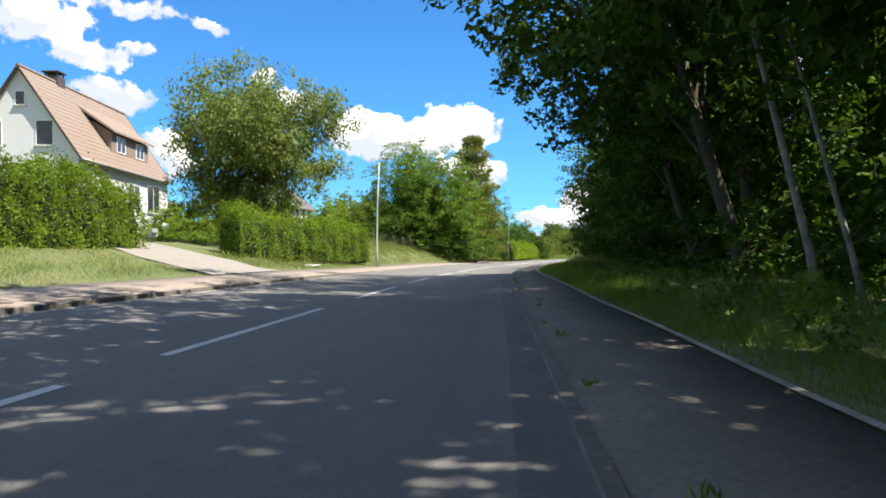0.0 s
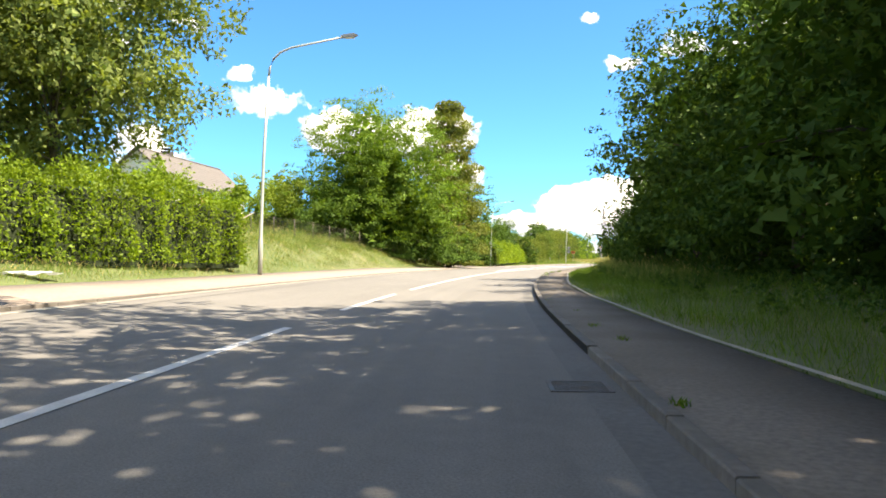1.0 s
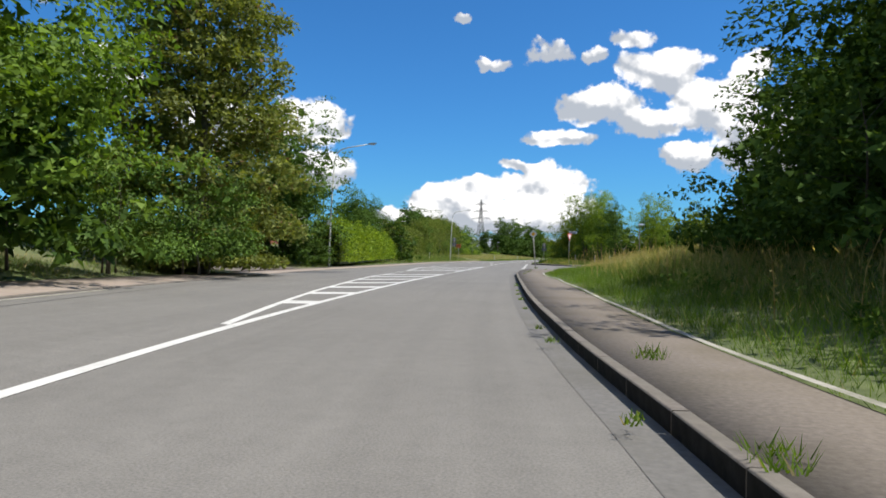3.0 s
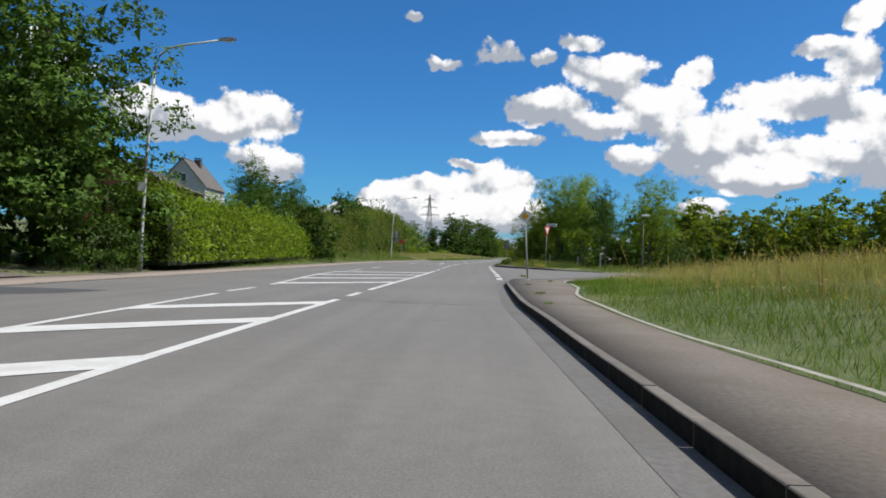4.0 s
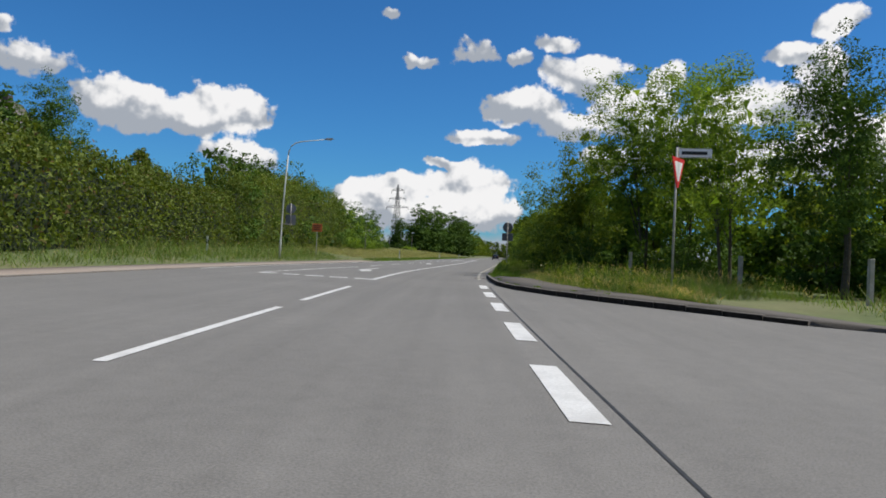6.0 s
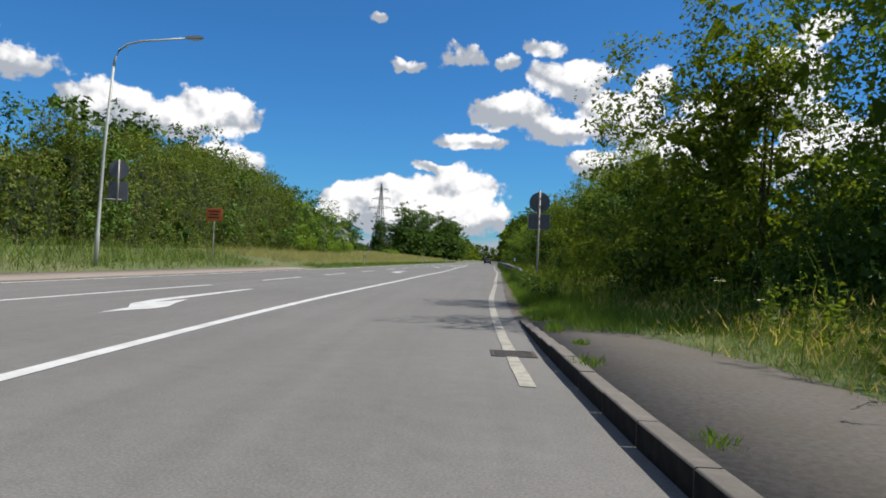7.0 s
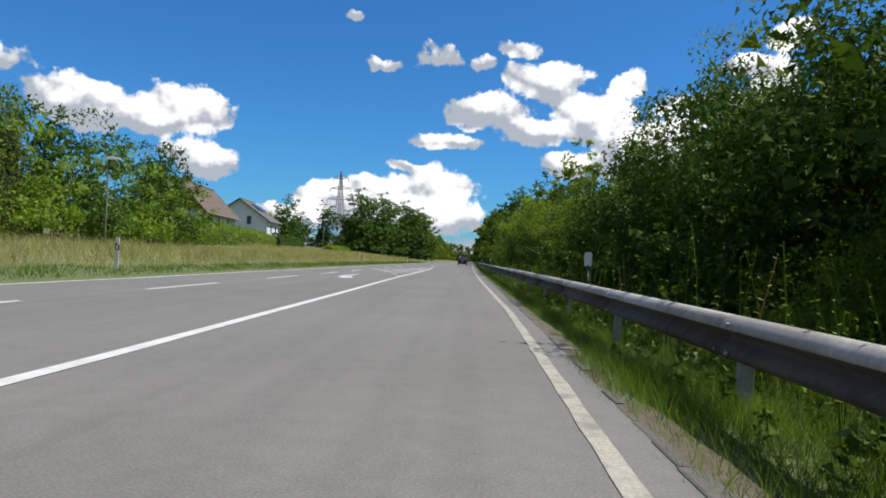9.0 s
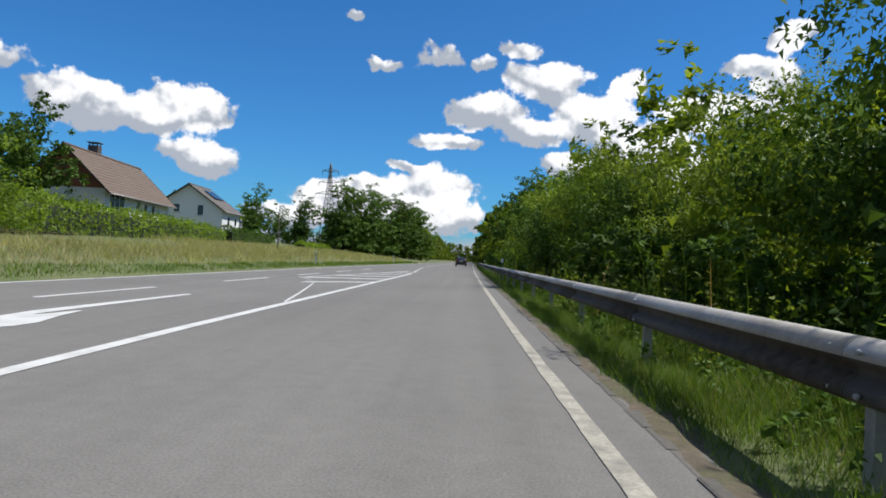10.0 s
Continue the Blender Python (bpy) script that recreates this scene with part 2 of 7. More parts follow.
def asphalt_material():
    """Worn asphalt: bright and dark grit, mottling, and long faint streaks along the lanes."""
    m = bpy.data.materials.new("asphalt")
    m.use_nodes = True
    nt = m.node_tree
    N, L = nt.nodes.new, nt.links.new
    b = nt.nodes["Principled BSDF"]
    tc = N("ShaderNodeTexCoord")

    def noise(scale, detail, source, stretch=None, rough=0.6):
        vec = tc.outputs[source]
        if stretch:
            mp = N("ShaderNodeMapping")
            mp.inputs["Scale"].default_value = stretch
            L(vec, mp.inputs["Vector"])
            vec = mp.outputs[0]
        n = N("ShaderNodeTexNoise")
        n.inputs["Scale"].default_value, n.inputs["Detail"].default_value, n.inputs["Roughness"].default_value = scale, detail, rough
        L(vec, n.inputs["Vector"])
        return n.outputs["Fac"]

    def spread(value, lo, hi, to_lo, to_hi):
        r = N("ShaderNodeMapRange")
        for k, v in zip(("From Min", "From Max", "To Min", "To Max"), (lo, hi, to_lo, to_hi)):
            r.inputs[k].default_value = v
        L(value, r.inputs["Value"])
        return r.outputs[0]

    def times(x, y):
        n = N("ShaderNodeMath")
        n.operation = "MULTIPLY"
        L(x, n.inputs[0])
        L(y, n.inputs[1])
        return n.outputs[0]

    grit = noise(62.0, 4.0, "Object", rough=0.85)
    tone = times(spread(grit, 0.3, 0.7, 0.62, 1.38), spread(noise(5.0, 6.0, "Object"), 0.3, 0.7, 0.93, 1.07))
    tone = times(tone, spread(noise(0.22, 4.0, "Object"), 0.35, 0.65, 0.94, 1.07))
    tone = times(tone, spread(noise(1.0, 5.0, "UV", (2.3, 0.035, 1.0)), 0.3, 0.7, 0.92, 1.08))
    hs = N("ShaderNodeHueSaturation")
    hs.inputs["Color"].default_value = (0.155, 0.147, 0.134, 1)
    L(tone, hs.inputs["Value"])
    spot = N("ShaderNodeMix")
    spot.data_type = "RGBA"
    L(spread(noise(0.9, 3.0, "UV", (1.4, 0.5, 1.0)), 0.64, 0.74, 0.0, 0.35), spot.inputs[0])
    L(hs.outputs[0], spot.inputs[6])
    spot.inputs[7].default_value = (0.105, 0.1, 0.092, 1)
    L(spot.outputs[2], b.inputs["Base Color"])
    b.inputs["Roughness"].default_value, b.inputs["Specular IOR Level"].default_value = 0.86, 0.25
    bp = N("ShaderNodeBump")
    bp.inputs["Strength"].default_value, bp.inputs["Distance"].default_value = 0.3, 0.004
    L(grit, bp.inputs["Height"])
    L(bp.outputs[0], b.inputs["Normal"])
    return m


M = {}
M["asphalt"] = asphalt_material()
M["asphalt_patch"] = surface("asphalt_patch", (0.05, 0.05, 0.052), (0.09, 0.09, 0.09), 30, 0.85, 0.3, dist=0.006)
M["footway"] = surface("footway", (0.108, 0.09, 0.073), (0.182, 0.156, 0.13), 22, 0.9, 0.3, wear=(0.105, 0.088, 0.062), wear_scale=0.8, wear_amount=0.7, dist=0.01)
M["footway_dark"] = surface("old_dark_footway", (0.068, 0.06, 0.051), (0.122, 0.108, 0.093), 22, 0.9, 0.3, wear=(0.09, 0.078, 0.055), wear_scale=0.9, wear_amount=0.6)
M["footway_red"] = surface("footway_red", (0.195, 0.155, 0.125), (0.29, 0.238, 0.195), 14, 0.9, 0.35, wear=(0.26, 0.23, 0.19), wear_scale=0.5, wear_amount=0.7)
M["kerb"] = surface("kerb", (0.116, 0.1, 0.086), (0.185, 0.163, 0.14), 12, 0.85, 0.4, wear=(0.12, 0.115, 0.09), wear_scale=1.6, wear_amount=0.6, per_object=0.12)
M["kerb_face"] = surface("shaded_kerb_face", (0.014, 0.013, 0.011), (0.036, 0.032, 0.027), 10, 0.95, 0.4, wear=(0.055, 0.05, 0.042), wear_scale=2.5, wear_amount=0.3, spec=0.1)
M["gutter"] = surface("gutter", (0.105, 0.10, 0.093), (0.155, 0.148, 0.138), 18, 0.85, 0.3, wear=(0.10, 0.095, 0.08), wear_scale=0.9, wear_amount=0.6)
M["paint"] = surface("road_paint", (0.48, 0.47, 0.445), (0.66, 0.65, 0.62), 45, 0.6, 0.3, wear=(0.36, 0.35, 0.33), wear_scale=2.2, wear_amount=0.5)
M["paint_worn"] = surface("worn_road_paint", (0.25, 0.23, 0.18), (0.45, 0.42, 0.35), 40, 0.7, 0.4, wear=(0.19, 0.18, 0.155), wear_scale=4.5, wear_amount=0.9)
M["edging"] = surface("pale_edging", (0.24, 0.225, 0.19), (0.38, 0.36, 0.31), 10, 0.9, 0.4, wear=(0.16, 0.16, 0.11), wear_scale=2.0, wear_amount=0.7)
M["slab"] = surface("old_gutter_slab", (0.082, 0.075, 0.065), (0.138, 0.128, 0.112), 14, 0.9, 0.5, wear=(0.065, 0.062, 0.045), wear_scale=1.3, wear_amount=0.7, per_object=0.12)
M["crack"] = surface("tar", (0.02, 0.02, 0.02), (0.045, 0.045, 0.045), 9, 0.6, 0.2)
M["soil"] = surface("grass_ground", (0.064, 0.086, 0.028), (0.125, 0.15, 0.054), 3.5, 0.95, 0.6, wear=(0.17, 0.155, 0.08), wear_scale=0.16, wear_amount=0.65, dist=0.05)
M["dirt"] = surface("bare_soil", (0.075, 0.058, 0.04), (0.15, 0.12, 0.085), 9, 0.95, 0.7, wear=(0.07, 0.085, 0.03), wear_scale=1.1, wear_amount=0.8, dist=0.03)
M["drive"] = surface("drive_paving", (0.2, 0.178, 0.152), (0.29, 0.26, 0.225), 8, 0.9, 0.3, wear=(0.2, 0.19, 0.15), wear_scale=0.5)
M["steel"] = surface("galvanised_steel", (0.27, 0.252, 0.222), (0.42, 0.395, 0.355), 18, 0.55, 0.15, metal=0.0, wear=(0.14, 0.122, 0.1), wear_scale=1.4, wear_amount=0.5, spec=0.5)
M["steel_shade"] = surface("shaded_rail_steel", (0.03, 0.024, 0.018), (0.078, 0.064, 0.049), 12, 0.75, 0.15, wear=(0.12, 0.102, 0.08), wear_scale=1.1, wear_amount=0.6)
M["steel_dull"] = surface("weathered_steel", (0.25, 0.255, 0.25), (0.38, 0.385, 0.375), 14, 0.6, 0.15, metal=0.35, wear=(0.17, 0.165, 0.15), wear_scale=1.2)
M["pylon"] = surface("weathered_pylon_steel", (0.12, 0.125, 0.125), (0.2, 0.205, 0.2), 3, 0.7, 0.1, wear=(0.1, 0.1, 0.095), wear_scale=0.5)
M["pole"] = surface("painted_pole", (0.36, 0.37, 0.33), (0.48, 0.49, 0.44), 10, 0.55, 0.1, metal=0.2, wear=(0.28, 0.28, 0.24), wear_scale=1.5)
M["iron"] = surface("cast_iron", (0.06, 0.055, 0.05), (0.13, 0.115, 0.1), 30, 0.6, 0.4, metal=0.5, wear=(0.16, 0.1, 0.06), wear_scale=6)
M["sign_back"] = surface("sign_back_grey", (0.10, 0.11, 0.125), (0.15, 0.16, 0.175), 6, 0.5, 0.05, metal=0.2)
M["sign_white"] = surface("sign_white", (0.72, 0.72, 0.70), (0.80, 0.80, 0.78), 5, 0.4, 0.02)
M["sign_yellow"] = surface("sign_yellow", (0.72, 0.36, 0.03), (0.82, 0.43, 0.05), 5, 0.4, 0.02)
M["sign_red"] = surface("sign_red", (0.55, 0.03, 0.03), (0.65, 0.05, 0.04), 5, 0.4, 0.02)
M["sign_orange"] = surface("sign_orange", (0.50, 0.115, 0.03), (0.62, 0.155, 0.045), 7, 0.5, 0.02)
M["black"] = surface("black_plastic", (0.012, 0.012, 0.013), (0.03, 0.03, 0.032), 8, 0.5, 0.1)
M["white_plastic"] = surface("white_plastic", (0.68, 0.68, 0.66), (0.78, 0.78, 0.76), 6, 0.5, 0.05, wear=(0.5, 0.5, 0.45), wear_scale=5, wear_amount=0.4)
M["concrete"] = surface("post_concrete", (0.27, 0.26, 0.23), (0.42, 0.40, 0.36), 12, 0.9, 0.4, wear=(0.18, 0.19, 0.13), wear_scale=3)
M["bark"] = surface("bark", (0.045, 0.036, 0.026), (0.12, 0.098, 0.072), 9, 0.95, 0.9, wear=(0.10, 0.115, 0.06), wear_scale=1.5, dist=0.04)
M["bark_pale"] = surface("pale_bark", (0.20, 0.165, 0.12), (0.36, 0.31, 0.25), 7, 0.9, 0.7, wear=(0.09, 0.075, 0.055), wear_scale=2.0, wear_amount=0.8, dist=0.03)
M["plaster"] = surface("white_plaster", (0.62, 0.61, 0.585), (0.70, 0.69, 0.67), 20, 0.9, 0.15, wear=(0.62, 0.60, 0.55), wear_scale=0.35, wear_amount=0.5)
M["plaster_grey"] = surface("grey_plaster", (0.40, 0.40, 0.41), (0.5, 0.5, 0.5), 20, 0.9, 0.15, wear=(0.33, 0.33, 0.33), wear_scale=0.4)
M["wood_red"] = surface("red_brown_boarding", (0.17, 0.055, 0.03), (0.27, 0.10, 0.055), 12, 0.8, 0.3, wear=(0.12, 0.05, 0.035), wear_scale=1.1)
M["wood_dark"] = surface("dark_wood", (0.03, 0.024, 0.02), (0.07, 0.055, 0.045), 10, 0.8, 0.3)
M["tile_brown"] = surface("brown_tiles", (0.185, 0.135, 0.105), (0.275, 0.205, 0.162), 9, 0.85, 0.3, wear=(0.24, 0.19, 0.14), wear_scale=0.5, wear_amount=0.6)
M["tile_umber"] = surface("umber_tiles", (0.10, 0.072, 0.054), (0.17, 0.125, 0.096), 9, 0.85, 0.3, wear=(0.14, 0.115, 0.09), wear_scale=0.5, wear_amount=0.6)
M["tile_grey"] = surface("grey_tiles", (0.10, 0.088, 0.08), (0.165, 0.145, 0.13), 9, 0.8, 0.3, wear=(0.13, 0.125, 0.11), wear_scale=0.5)
M["brick"] = surface("chimney_brick", (0.05, 0.045, 0.045), (0.10, 0.085, 0.08), 14, 0.9, 0.4)
M["glass"] = surface("window_glass", (0.02, 0.025, 0.03), (0.045, 0.05, 0.055), 2, 0.12, 0.0, spec=0.6)
M["zinc"] = surface("gutter_zinc", (0.2, 0.19, 0.18), (0.3, 0.29, 0.28), 8, 0.5, 0.1, metal=0.4)
M["car_paint"] = surface("car_paint_blue_grey", (0.03, 0.038, 0.05), (0.036, 0.045, 0.058), 3, 0.22, 0.0, metal=0.55, spec=0.6)
M["tyre"] = surface("tyre_rubber", (0.012, 0.012, 0.012), (0.025, 0.025, 0.025), 20, 0.85, 0.3)
M["lamp_red"] = surface("red_lamp_glass", (0.32, 0.012, 0.012), (0.42, 0.02, 0.02), 5, 0.2, 0.0, spec=0.6)
M["lamp_clear"] = surface("lamp_glass", (0.5, 0.5, 0.48), (0.6, 0.6, 0.58), 5, 0.25, 0.0)
M["stone"] = surface("garden_wall_stone", (0.3, 0.28, 0.25), (0.45, 0.43, 0.39), 6, 0.9, 0.5)
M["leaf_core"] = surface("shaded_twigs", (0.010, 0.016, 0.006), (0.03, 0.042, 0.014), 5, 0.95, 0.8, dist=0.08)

M["leaf_wood"] = leaf_material("leaf_wood", (0.022, 0.048, 0.01), (0.064, 0.115, 0.022), 0.14)
M["leaf_laurel"] = leaf_material("leaf_laurel", (0.062, 0.12, 0.013), (0.215, 0.3, 0.036), 0.38)
M["leaf_light"] = leaf_material("leaf_light", (0.065, 0.12, 0.018), (0.17, 0.24, 0.045), 0.4)
M["leaf_maple"] = leaf_material("leaf_maple", (0.042, 0.086, 0.012), (0.11, 0.18, 0.03), 0.32)
M["leaf_copse"] = leaf_material("leaf_copse", (0.052, 0.085, 0.012), (0.135, 0.175, 0.03), 0.42)
M["leaf_birch"] = leaf_material("leaf_birch", (0.056, 0.09, 0.03), (0.15, 0.19, 0.07), 0.3)
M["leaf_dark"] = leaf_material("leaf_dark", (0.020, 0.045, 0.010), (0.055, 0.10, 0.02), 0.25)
M["leaf_hedge"] = leaf_material("leaf_hedge", (0.055, 0.10, 0.012), (0.15, 0.22, 0.028), 0.35)
M["leaf_conifer"] = leaf_material("leaf_conifer", (0.058, 0.08, 0.024), (0.15, 0.175, 0.058), 0.3, dry=(0.14, 0.09, 0.04), dry_part=0.05)
M["leaf_thuja"] = leaf_material("leaf_thuja", (0.036, 0.062, 0.013), (0.128, 0.165, 0.036), 0.24, dry=(0.16, 0.11, 0.05), dry_part=0.06)
M["leaf_yellow"] = leaf_material("leaf_yellow", (0.07, 0.115, 0.016), (0.175, 0.235, 0.038), 0.26)
M["grass"] = leaf_material("grass_blades", (0.046, 0.085, 0.018), (0.122, 0.175, 0.048), 0.26, dry=(0.27, 0.235, 0.135), dry_part=0.12)
M["grass_fresh"] = leaf_material("fresh_grass", (0.04, 0.085, 0.012), (0.105, 0.17, 0.03), 0.32, dry=(0.26, 0.22, 0.11), dry_part=0.05)
M["grass_dry"] = leaf_material("dry_grass", (0.135, 0.16, 0.062), (0.31, 0.31, 0.165), 0.3, dry=(0.42, 0.355, 0.225), dry_part=0.35)
M["seed"] = leaf_material("grass_seed_heads", (0.2, 0.165, 0.09), (0.36, 0.3, 0.18), 0.35)
M["flower"] = leaf_material("white_umbels", (0.6, 0.6, 0.52), (0.75, 0.75, 0.68), 0.2)

# ---------------------------------------------------------------- plan of the road
ROAD_Y = (-140, -90, -60, -41, -25, -10, 5, 20, 35, 50, 70, 90, 110, 130, 150, 175, 210, 300, 600, 1600)
ROAD_X = (59.26, 36.54, 22.9, 14.26, 6.95, 0.69, -4.63, -9.17, -12.4, -14.98, -18.1, -21.48, -24.52, -26.57, -28.43, -30.82, -34.07, -41.86, -67.81, -154.31)
_ky, _kx = np.array(ROAD_Y, float), np.array(ROAD_X, float)
_km = np.gradient(_kx, _ky)
for _i in range(1, len(_ky) - 1):
    _h0, _h1 = _ky[_i] - _ky[_i - 1], _ky[_i + 1] - _ky[_i]
    _km[_i] = ((_kx[_i] - _kx[_i - 1]) / _h0 * _h1 + (_kx[_i + 1] - _kx[_i]) / _h1 * _h0) / (_h0 + _h1)


def line_x(y):
    """x of the line at the left of the lane, along which the whole road is laid out."""
    y = np.asarray(y, float)
    i = np.clip(np.searchsorted(_ky, y) - 1, 0, len(_ky) - 2)
    h = _ky[i + 1] - _ky[i]
    t = (y - _ky[i]) / h
    inner = (2 * t**3 - 3 * t * t + 1) * _kx[i] + (t**3 - 2 * t * t + t) * h * _km[i] + (-2 * t**3 + 3 * t * t) * _kx[i + 1] + (t**3 - t * t) * h * _km[i + 1]
    inner = np.where(y > _ky[-1], _kx[-1] + (y - _ky[-1]) * _km[-1], inner)
    return np.where(y < _ky[0], _kx[0] + (y - _ky[0]) * _km[0], inner)


def at(d, y):
    """x of a place d metres to the right of that line."""
    slope = line_x(np.asarray(y) + 0.5) - line_x(np.asarray(y) - 0.5)
    return line_x(y) + np.asarray(d) * np.sqrt(1 + slope * slope)


def bend(y):
    """How far the road is banked: 1 in the bend, 0 on the straight."""
    return 1 - np.clip((np.asarray(y, float) - 8) / 36, 0, 1) ** 2 * (3 - 2 * np.clip((np.asarray(y, float) - 8) / 36, 0, 1))


def left_road(y):
    return np.interp(y, (-90, 18, 33, 45, 100, 118, 140, 160, 1600), (4.05, 4.05, 5.8, 7.3, 7.4, 7.0, 6.6, 6.2, 6.0))


def left_walk(y):
    return np.interp(y, (-90, 18, 33, 45, 100, 141, 142, 1600), (6.2, 6.2, 7.9, 9.3, 9.3, 8.9, 6.7, 6.1))


def right_kerb(y):
    return np.interp(y, (-90, -26, -13, -4, 7, 10, 13, 18, 24, 36, 40, 45, 48.5, 58.5, 60.4, 62.3, 64.2, 65.4, 68, 73, 77, 79), (3.8, 3.76, 3.71, 3.76, 3.89, 3.96, 4.04, 4.15, 4.16, 4.04, 3.95, 3.8, 3.66, 3.66, 3.76, 3.95, 4.3, 4.8, 6.2, 8.8, 11.8, 15))


def right_edge(y):
    return np.interp(y, (-90, -31, -25, -14, -4, 8, 16, 30, 40, 43, 46, 50, 52, 55, 58, 60, 62.4, 66, 70, 74, 77, 80, 86, 90, 95, 99, 103, 108, 112, 114.5, 118, 1600),
                     (5.4, 5.36, 5.4, 5.02, 4.96, 5.26, 5.34, 5.6, 5.46, 5.2, 5.06, 5.03, 5.18, 5.62, 5.78, 5.74, 6.2, 7.1, 8.6, 10.8, 13, 15, 15, 10.8, 8.6, 7.2, 6.1, 5.75, 5.4, 4.5, 4.3, 4.3))


def road_z(d, y):
    return np.where(np.asarray(d) < 0, -np.asarray(d) * 0.045, 0.0) * bend(y)


def left_walk_z(d, y):
    """Top of the footway on the left."""
    a, b = left_road(y), left_walk(y)
    s = np.clip((-np.asarray(d) - a) / np.maximum(b - a, 0.1), 0, 1)
    up = np.interp(y, (-90, -24, -14, 141, 141.5), (0.09, 0.09, 0.025, 0.025, -0.01))
    return road_z(-a, y) + up + s * (0.17 * bend(y) + 0.02)


_bank_a = ((0, 0.8, 3, 7, 14, 29, 54, 194, 1500), (0, 0.12, 0.5, 1.25, 2.1, 3.8, 5.4, 12, 40))
_bank_b = ((0, 2, 5, 11, 26, 60, 190, 1500), (0, 0.2, 0.55, 0.9, 2.3, 4.2, 10, 45))


def ground_z(d, y):
    """Height of the ground outside the road."""
    d, y = np.asarray(d, float), np.asarray(y, float)
    k = np.maximum(-d - left_walk(y), 0)
    b = bend(y - 14)
    bank = np.interp(k, *_bank_a) * b + np.interp(k, *_bank_b) * (1 - b)
    bank = bank * (1 - 0.92 * np.exp(-(((y - 46 - k * 0.35) / 5.5) ** 2)) * np.clip((40 - k) / 20, 0, 1))
    crest = np.interp(k, (0, 0.5, 2.5, 5, 9, 14, 30), (0, 0.06, 0.6, 0.95, 0.9, 0.6, 0)) * np.interp(y, (-12, 0, 19, 28), (0, 1, 1, 0))
    left = left_walk_z(-left_walk(y), y) - 0.015 + bank + crest
    r = np.maximum(d - right_edge(y), 0)
    edge = np.interp(y, (-90, -36, -27, -12, 8, 36, 58, 66, 76, 90, 98, 112, 116, 1600), (0.0, 0.0, 0.03, 0.08, 0.09, 0.1, 0.1, 0.02, -0.03, -0.03, 0.1, 0.1, -0.02, -0.02))
    fall = np.interp(r, (0, 1, 3, 8, 30, 100, 400, 1500), (0, 0.02, 0.04, 0.0, -0.5, -2.0, 4.0, 60.0))
    steep = np.interp(y, (110, 125, 400), (0, 1, 1)) * np.interp(r, (0, 1.2, 4, 12, 40, 150), (0, 0, -0.35, -1.2, -2.5, 0))
    meadow = np.interp(y, (-30, 10, 26, 46, 58, 68), (0, 0.3, 0.9, 1, 0.5, 0)) * np.interp(r, (0, 1, 3, 5, 10, 20, 60), (0, 0.06, 0.45, 0.85, 1.4, 1.4, 0))
    hump = 0.05 * np.sin(d * 1.7 + y * 0.9) * np.sin(y * 0.63 - d * 0.4)
    return np.where(d < 0, left, edge + fall + steep + meadow) + np.where(np.maximum(k, r) > 1.0, hump, 0)


# ---------------------------------------------------------------- building blocks
def part(name, bm, material, parent=None, label=""):
    me = bpy.data.meshes.new(name)
    bmesh.ops.recalc_face_normals(bm, faces=bm.faces)
    bm.to_mesh(me)
    bm.free()
    me.materials.append(material)
    ob = new(name, me)
    if parent is not None:
        ob.parent = parent
    if label:
        ob["label"] = label
    return ob


def mesh_of(name, verts, faces, material, smooth=False):
    """A mesh from arrays; all faces have the same number of corners."""
    verts, faces = np.asarray(verts, np.float32), np.asarray(faces, np.int32)
    me = bpy.data.meshes.new(name)
    me.vertices.add(len(verts))
    me.vertices.foreach_set("co", verts.ravel())
    n, k = faces.shape
    me.loops.add(n * k)
    me.loops.foreach_set("vertex_index", faces.ravel())
    me.polygons.add(n)
    me.polygons.foreach_set("loop_start", np.arange(0, n * k, k, dtype=np.int32))
    me.polygons.foreach_set("loop_total", np.full(n, k, np.int32))
    if smooth:
        me.polygons.foreach_set("use_smooth", np.ones(n, bool))
    me.update(calc_edges=True)
    me.materials.append(material)
    return me


def thing(name, x, y, z, turn=0.0, label="", category="", group="", kind=""):
    ob = new(name)
    ob.empty_display_size = 0.3
    ob.matrix_basis = pose(x, y, z, 0, 0, turn)
    return tagged(ob, label, category, group, kind)


def box(bm, x0, y0, z0, x1, y1, z1, bevel=0.0):
    r = bmesh.ops.create_cube(bm, size=1.0, matrix=Matrix.Translation(((x0 + x1) / 2, (y0 + y1) / 2, (z0 + z1) / 2)) @ Matrix.Diagonal((abs(x1 - x0), abs(y1 - y0), abs(z1 - z0), 1)))
    if bevel:
        es = list({e for v in r["verts"] for e in v.link_edges})
        bmesh.ops.bevel(bm, geom=es, offset=bevel, segments=2, affect="EDGES", profile=0.6)
    return bm


def prism(bm, outline, depth, axis="y", start=0.0):
    """An outline of (u, v) pairs drawn out along an axis."""
    def p(u, v, w):
        return (u, w, v) if axis == "y" else ((w, u, v) if axis == "x" else (u, v, w))
    a = [bm.verts.new(p(u, v, start)) for u, v in outline]
    b = [bm.verts.new(p(u, v, start + depth)) for u, v in outline]
    bm.faces.new(a)
    bm.faces.new(b[::-1])
    for i in range(len(a)):
        j = (i + 1) % len(a)
        bm.faces.new((a[i], a[j], b[j], b[i]))
    return bm


